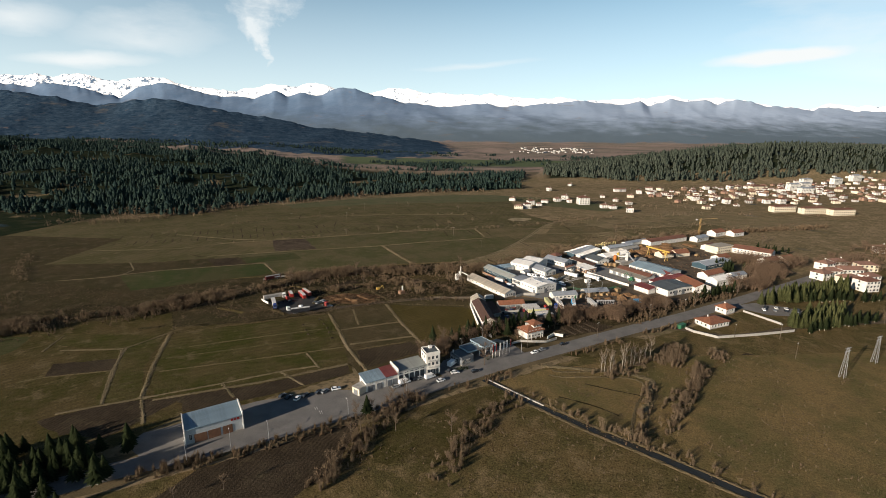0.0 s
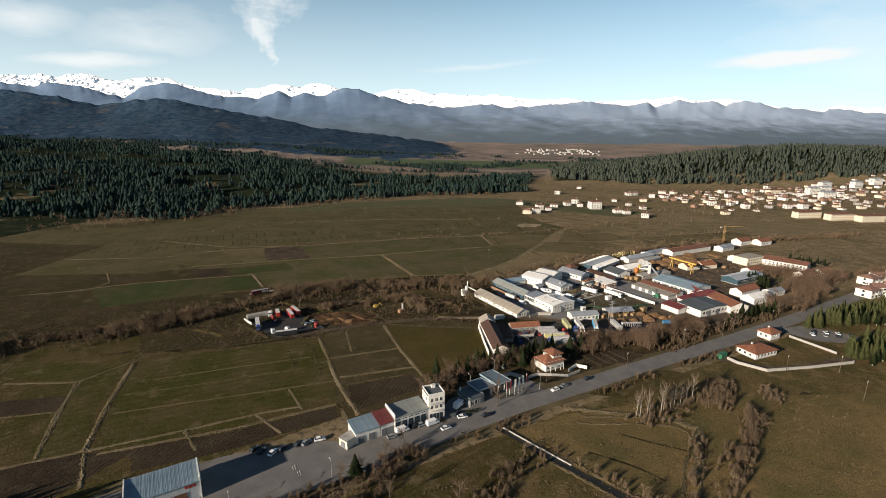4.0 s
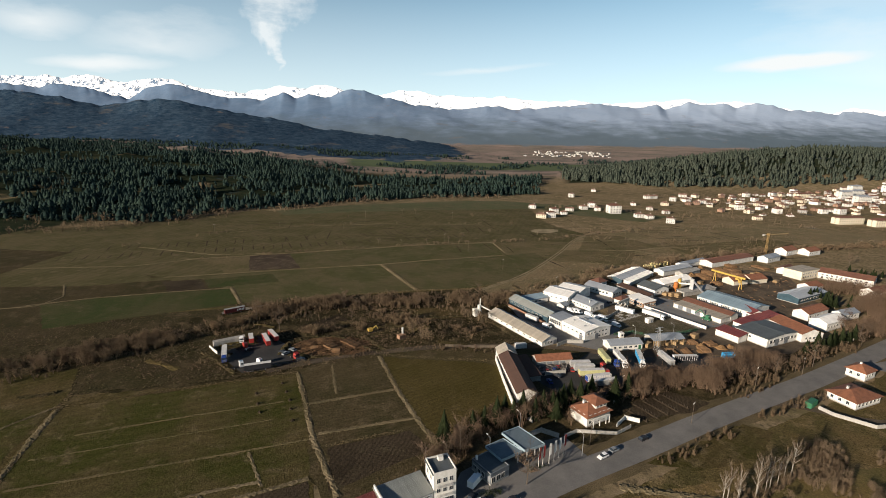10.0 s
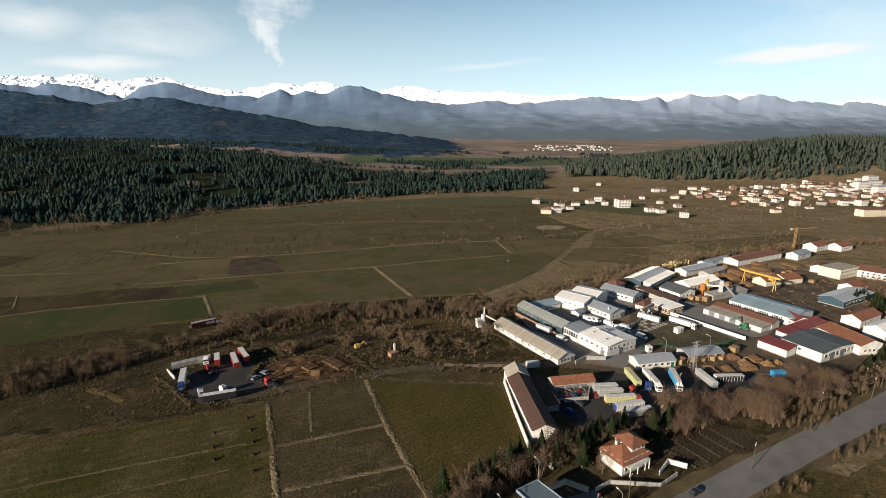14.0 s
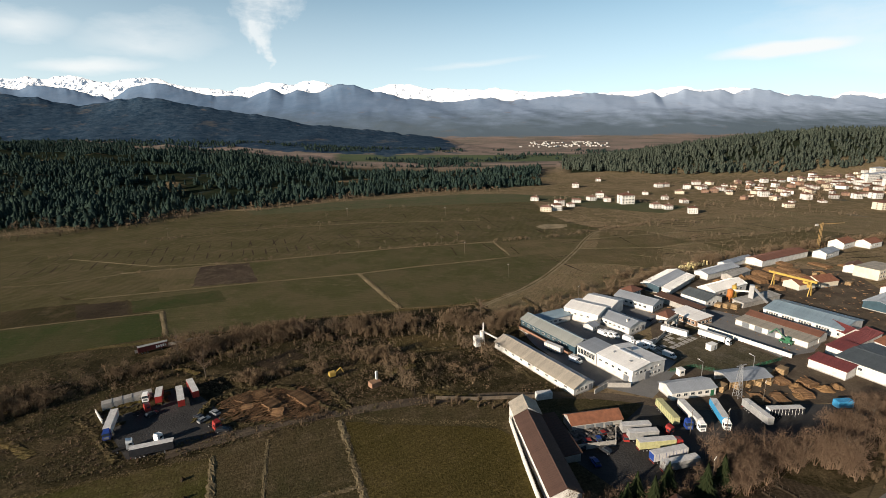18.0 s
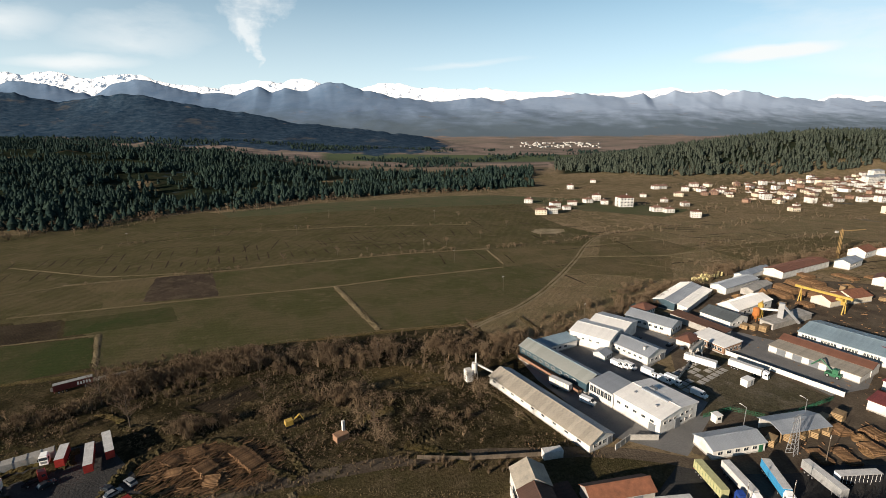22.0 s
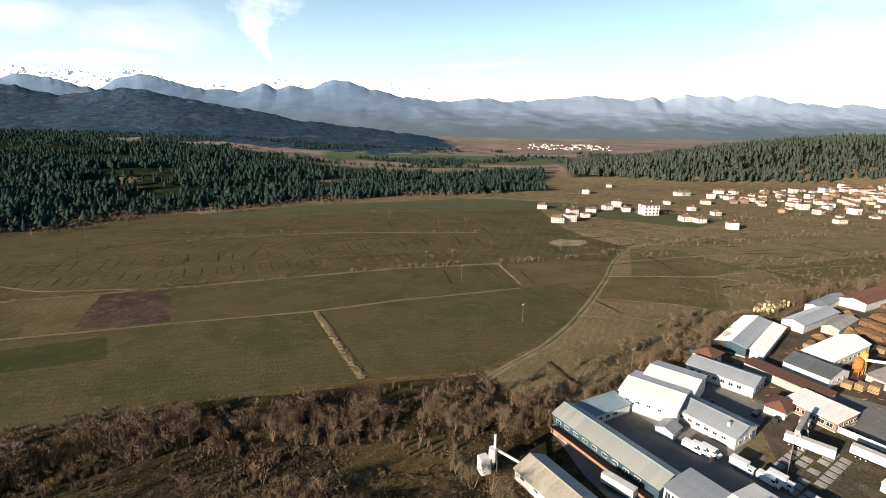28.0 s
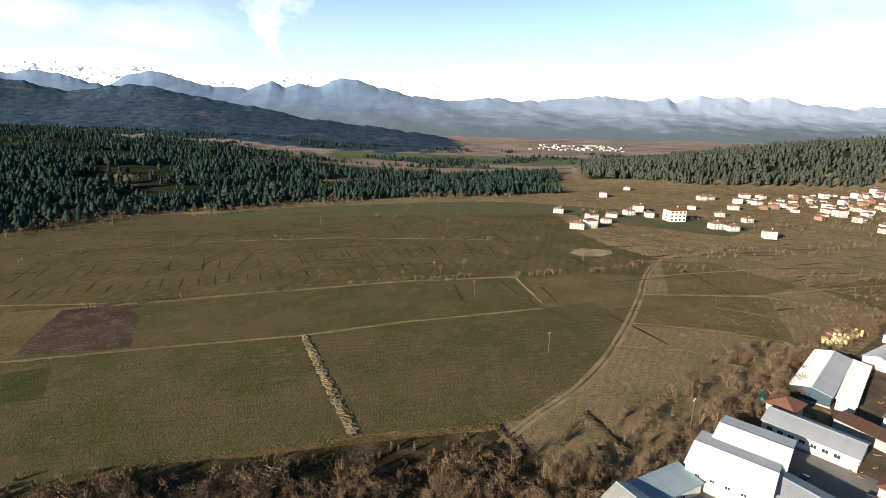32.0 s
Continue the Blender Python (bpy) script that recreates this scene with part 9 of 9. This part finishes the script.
def tree_parts(seed, height, crown_w, limbs=11, twigs=420):
    """A bare tree: a tapered trunk with limbs, and a crown of thin twigs."""
    rng = np.random.default_rng(seed)
    g = Geo()
    g.tube((0, 0, 0), (0.1, 0.05, height * 0.5), height * 0.014, height * 0.009, 6)
    g.tube((0.1, 0.05, height * 0.48), (0, 0, height * 0.92), height * 0.009, height * 0.003, 5)
    tips = []
    for i in range(limbs):
        z0 = height * rng.uniform(0.28, 0.75)
        a = i * 2.4 + rng.uniform(-0.4, 0.4)
        reach = crown_w * rng.uniform(0.5, 1.0)
        tip = (reach * math.cos(a), reach * math.sin(a), z0 + height * rng.uniform(0.15, 0.32))
        g.tube((0.06, 0.03, z0), tip, height * 0.006, height * 0.002, 4)
        tips.append((np.array([0.06, 0.03, z0]), np.array(tip)))
    c = Geo()
    for _ in range(twigs):
        p, q = tips[rng.integers(len(tips))]
        s = p + (q - p) * rng.uniform(0.25, 1.0)
        e = s + np.array([rng.normal(0, 0.28) * crown_w, rng.normal(0, 0.28) * crown_w, rng.uniform(-0.02, 0.20) * height])
        w = rng.normal(0, 1, 3)
        w *= height * 0.0035 / np.linalg.norm(w)
        c.add([s - w, s + w, e], [(0, 1, 2)])
    return g, c


BARK = material("pale_bark", (0.30, 0.27, 0.23), (0.17, 0.15, 0.12), 0.9, 1.5, 8.0, 0.4)
PALE_TWIG = foliage("pale_twigs", (0.15, 0.115, 0.08), (0.085, 0.060, 0.040))


DARK_BARK = material("grey_brown_bark", (0.11, 0.09, 0.07), (0.07, 0.055, 0.045), 0.9, 1.5, 8.0, 0.4)


def plant_trees(name, seed, height, crown_w, places, label, group, twig_mat):
    g, c = tree_parts(seed, height, crown_w)
    first = thing(name, 0, 0, 0, 0, label, "tree", group)
    part("trunk", g, BARK if twig_mat is PALE_TWIG else DARK_BARK, first)
    part("crown", c, twig_mat, first)
    for n, (x, y, s, a) in enumerate(places):
        m = Matrix.Translation((x * K, y * K, -0.05)) @ Matrix.Rotation(a, 4, "Z")
        ob = first if n == 0 else copy_thing(first, m)
        ob.matrix_basis = m @ Matrix.Diagonal((s, s, s, 1))


rt = random.Random(5)
spots = [(69.4, 170.3), (71, 171), (73.3, 170.6), (75, 172.4), (78.9, 172.1), (81, 174.6), (84, 175.8), (86, 177.2), (89, 178.6), (92.2, 180.9), (95, 182)]
plant_trees("birch", 1, 13, 2.0, [(x, y, rt.uniform(0.75, 1.15), rt.uniform(0, 6)) for x, y in spots], "slender bare birch with pale trunk in the meadow", "birches by the meadow", PALE_TWIG)
spots = [(-28.4, 123.6), (-26, 128), (-22, 131), (-19.7, 138), (-28.7, 134), (-24, 140), (-17.2, 147), (-12.7, 140), (-13, 152), (-14, 128), (-60, 100), (-72, 96)]
plant_trees("roadside_tree", 2, 9, 2.2, [(x, y, rt.uniform(0.6, 1.1), rt.uniform(0, 6)) for x, y in spots], "thin bare brown tree beside the road", "bare trees beside the road", BROWN_TWIG)
spots = [(14.6, 331), (-51.9, 290), (-16, 273), (-84, 276), (-20, 314), (-60, 308), (-100, 288), (192, 278), (188, 272), (200, 282), (-12, 144), (-17, 140), (5, 128), (20, 176), (118, 236), (128, 240), (139, 244.5), (150, 250), (88, 231), (80, 234), (97, 230), (108, 240), (117, 245), (240, 226), (260, 330), (246, 322), (276, 300), (2, 187), (-2, 183), (-8, 180), (300, 420), (180, 470)]
plant_trees("bare_tree", 3, 12, 4.2, [(x, y, rt.uniform(0.7, 1.25), rt.uniform(0, 6)) for x, y in spots], "bare spreading brown tree with fine twigs", "bare trees", TREE_TWIG)
spots = [(-104.6, 615), (-62.6, 632), (-47.4, 633), (-65.7, 466), (-46.9, 472.5), (-24.7, 473.5), (-5.2, 483), (7, 490), (-94, 443), (34, 518), (-200, 520), (-150, 560), (-120, 590), (20, 600), (60, 560)]
plant_trees("field_tree", 4, 7, 2.8, [(x, y, rt.uniform(0.6, 1.2), rt.uniform(0, 6)) for x, y in spots], "small bare tree standing in the fields", "small field trees", TWIG)


def conifer_tree(name, places, label, group, seed, height, width):
    v, t = conifer_kind(seed, 15, 9)
    first = thing(name, 0, 0, 0, 0, label, "tree", group)
    v = v * np.array([width, width, height])
    crown = new("crown", pack("crown", v[:-4], t[:-3], CONIFER))
    crown.parent = first
    part("trunk", Geo().tube((0, 0, 0), (0, 0, height * 0.6), 0.28, 0.1), BARK, first)
    for n, (x, y, s, a) in enumerate(places):
        m = Matrix.Translation((x * K, y * K, -0.05)) @ Matrix.Rotation(a, 4, "Z")
        ob = first if n == 0 else copy_thing(first, m)
        ob.matrix_basis = m @ Matrix.Diagonal((s, s, s, 1))


spots = [(9.9, 201.7), (14, 203), (19.6, 204.3), (23, 207), (30, 208.5), (33.6, 210), (36, 212), (44, 214.5), (46.5, 216), (62.9, 221.7), (6, 199), (27, 206), (38, 214), (41, 216.5), (34, 206), (49, 219), (17, 207), (57, 218), (-3, 193)]
conifer_tree("spruce", [(x, y, rt.uniform(0.75, 1.1), rt.uniform(0, 6)) for x, y in spots], "dark green spruce beside the station", "spruces beside the station", 3, 13, 3.6)
spots = [(-123, 104), (-118, 108), (-114, 111), (-111, 114), (-106, 116), (-99, 119), (-127, 108), (-131, 112), (-120, 114), (-135, 106), (-128, 100), (-110, 109), (-25.3, 138)] + [(-140 + 44 * rt.random(), 92 + 26 * rt.random()) for _ in range(46)]
conifer_tree("garden_fir", [(x, y, rt.uniform(0.7, 1.2), rt.uniform(0, 6)) for x, y in spots], "dark green fir beside the road", "firs beside the road", 8, 10, 3.2)
spots = [(156 + 2.5 * i + rt.uniform(-1, 1), 263.5 + 1.1 * i + rt.uniform(-1, 1)) for i in range(14)] + [(189 + 3.0 * i + rt.uniform(-1.5, 1.5), 212 + 1.0 * i + 6 * rt.random()) for i in range(18)] + [(200 + 3.2 * i, 262 + rt.uniform(-3, 3)) for i in range(26)] + [(215 + rt.uniform(-6, 8), 330 + rt.uniform(-8, 10)) for i in range(14)] + [(285 + rt.uniform(-8, 12), 385 + rt.uniform(-6, 8)) for i in range(8)]
conifer_tree("row_conifer", [(x, y, rt.uniform(0.7, 1.15), rt.uniform(0, 6)) for x, y in spots], "green conifer in a planted row", "planted conifers", 12, 9.5, 2.9)
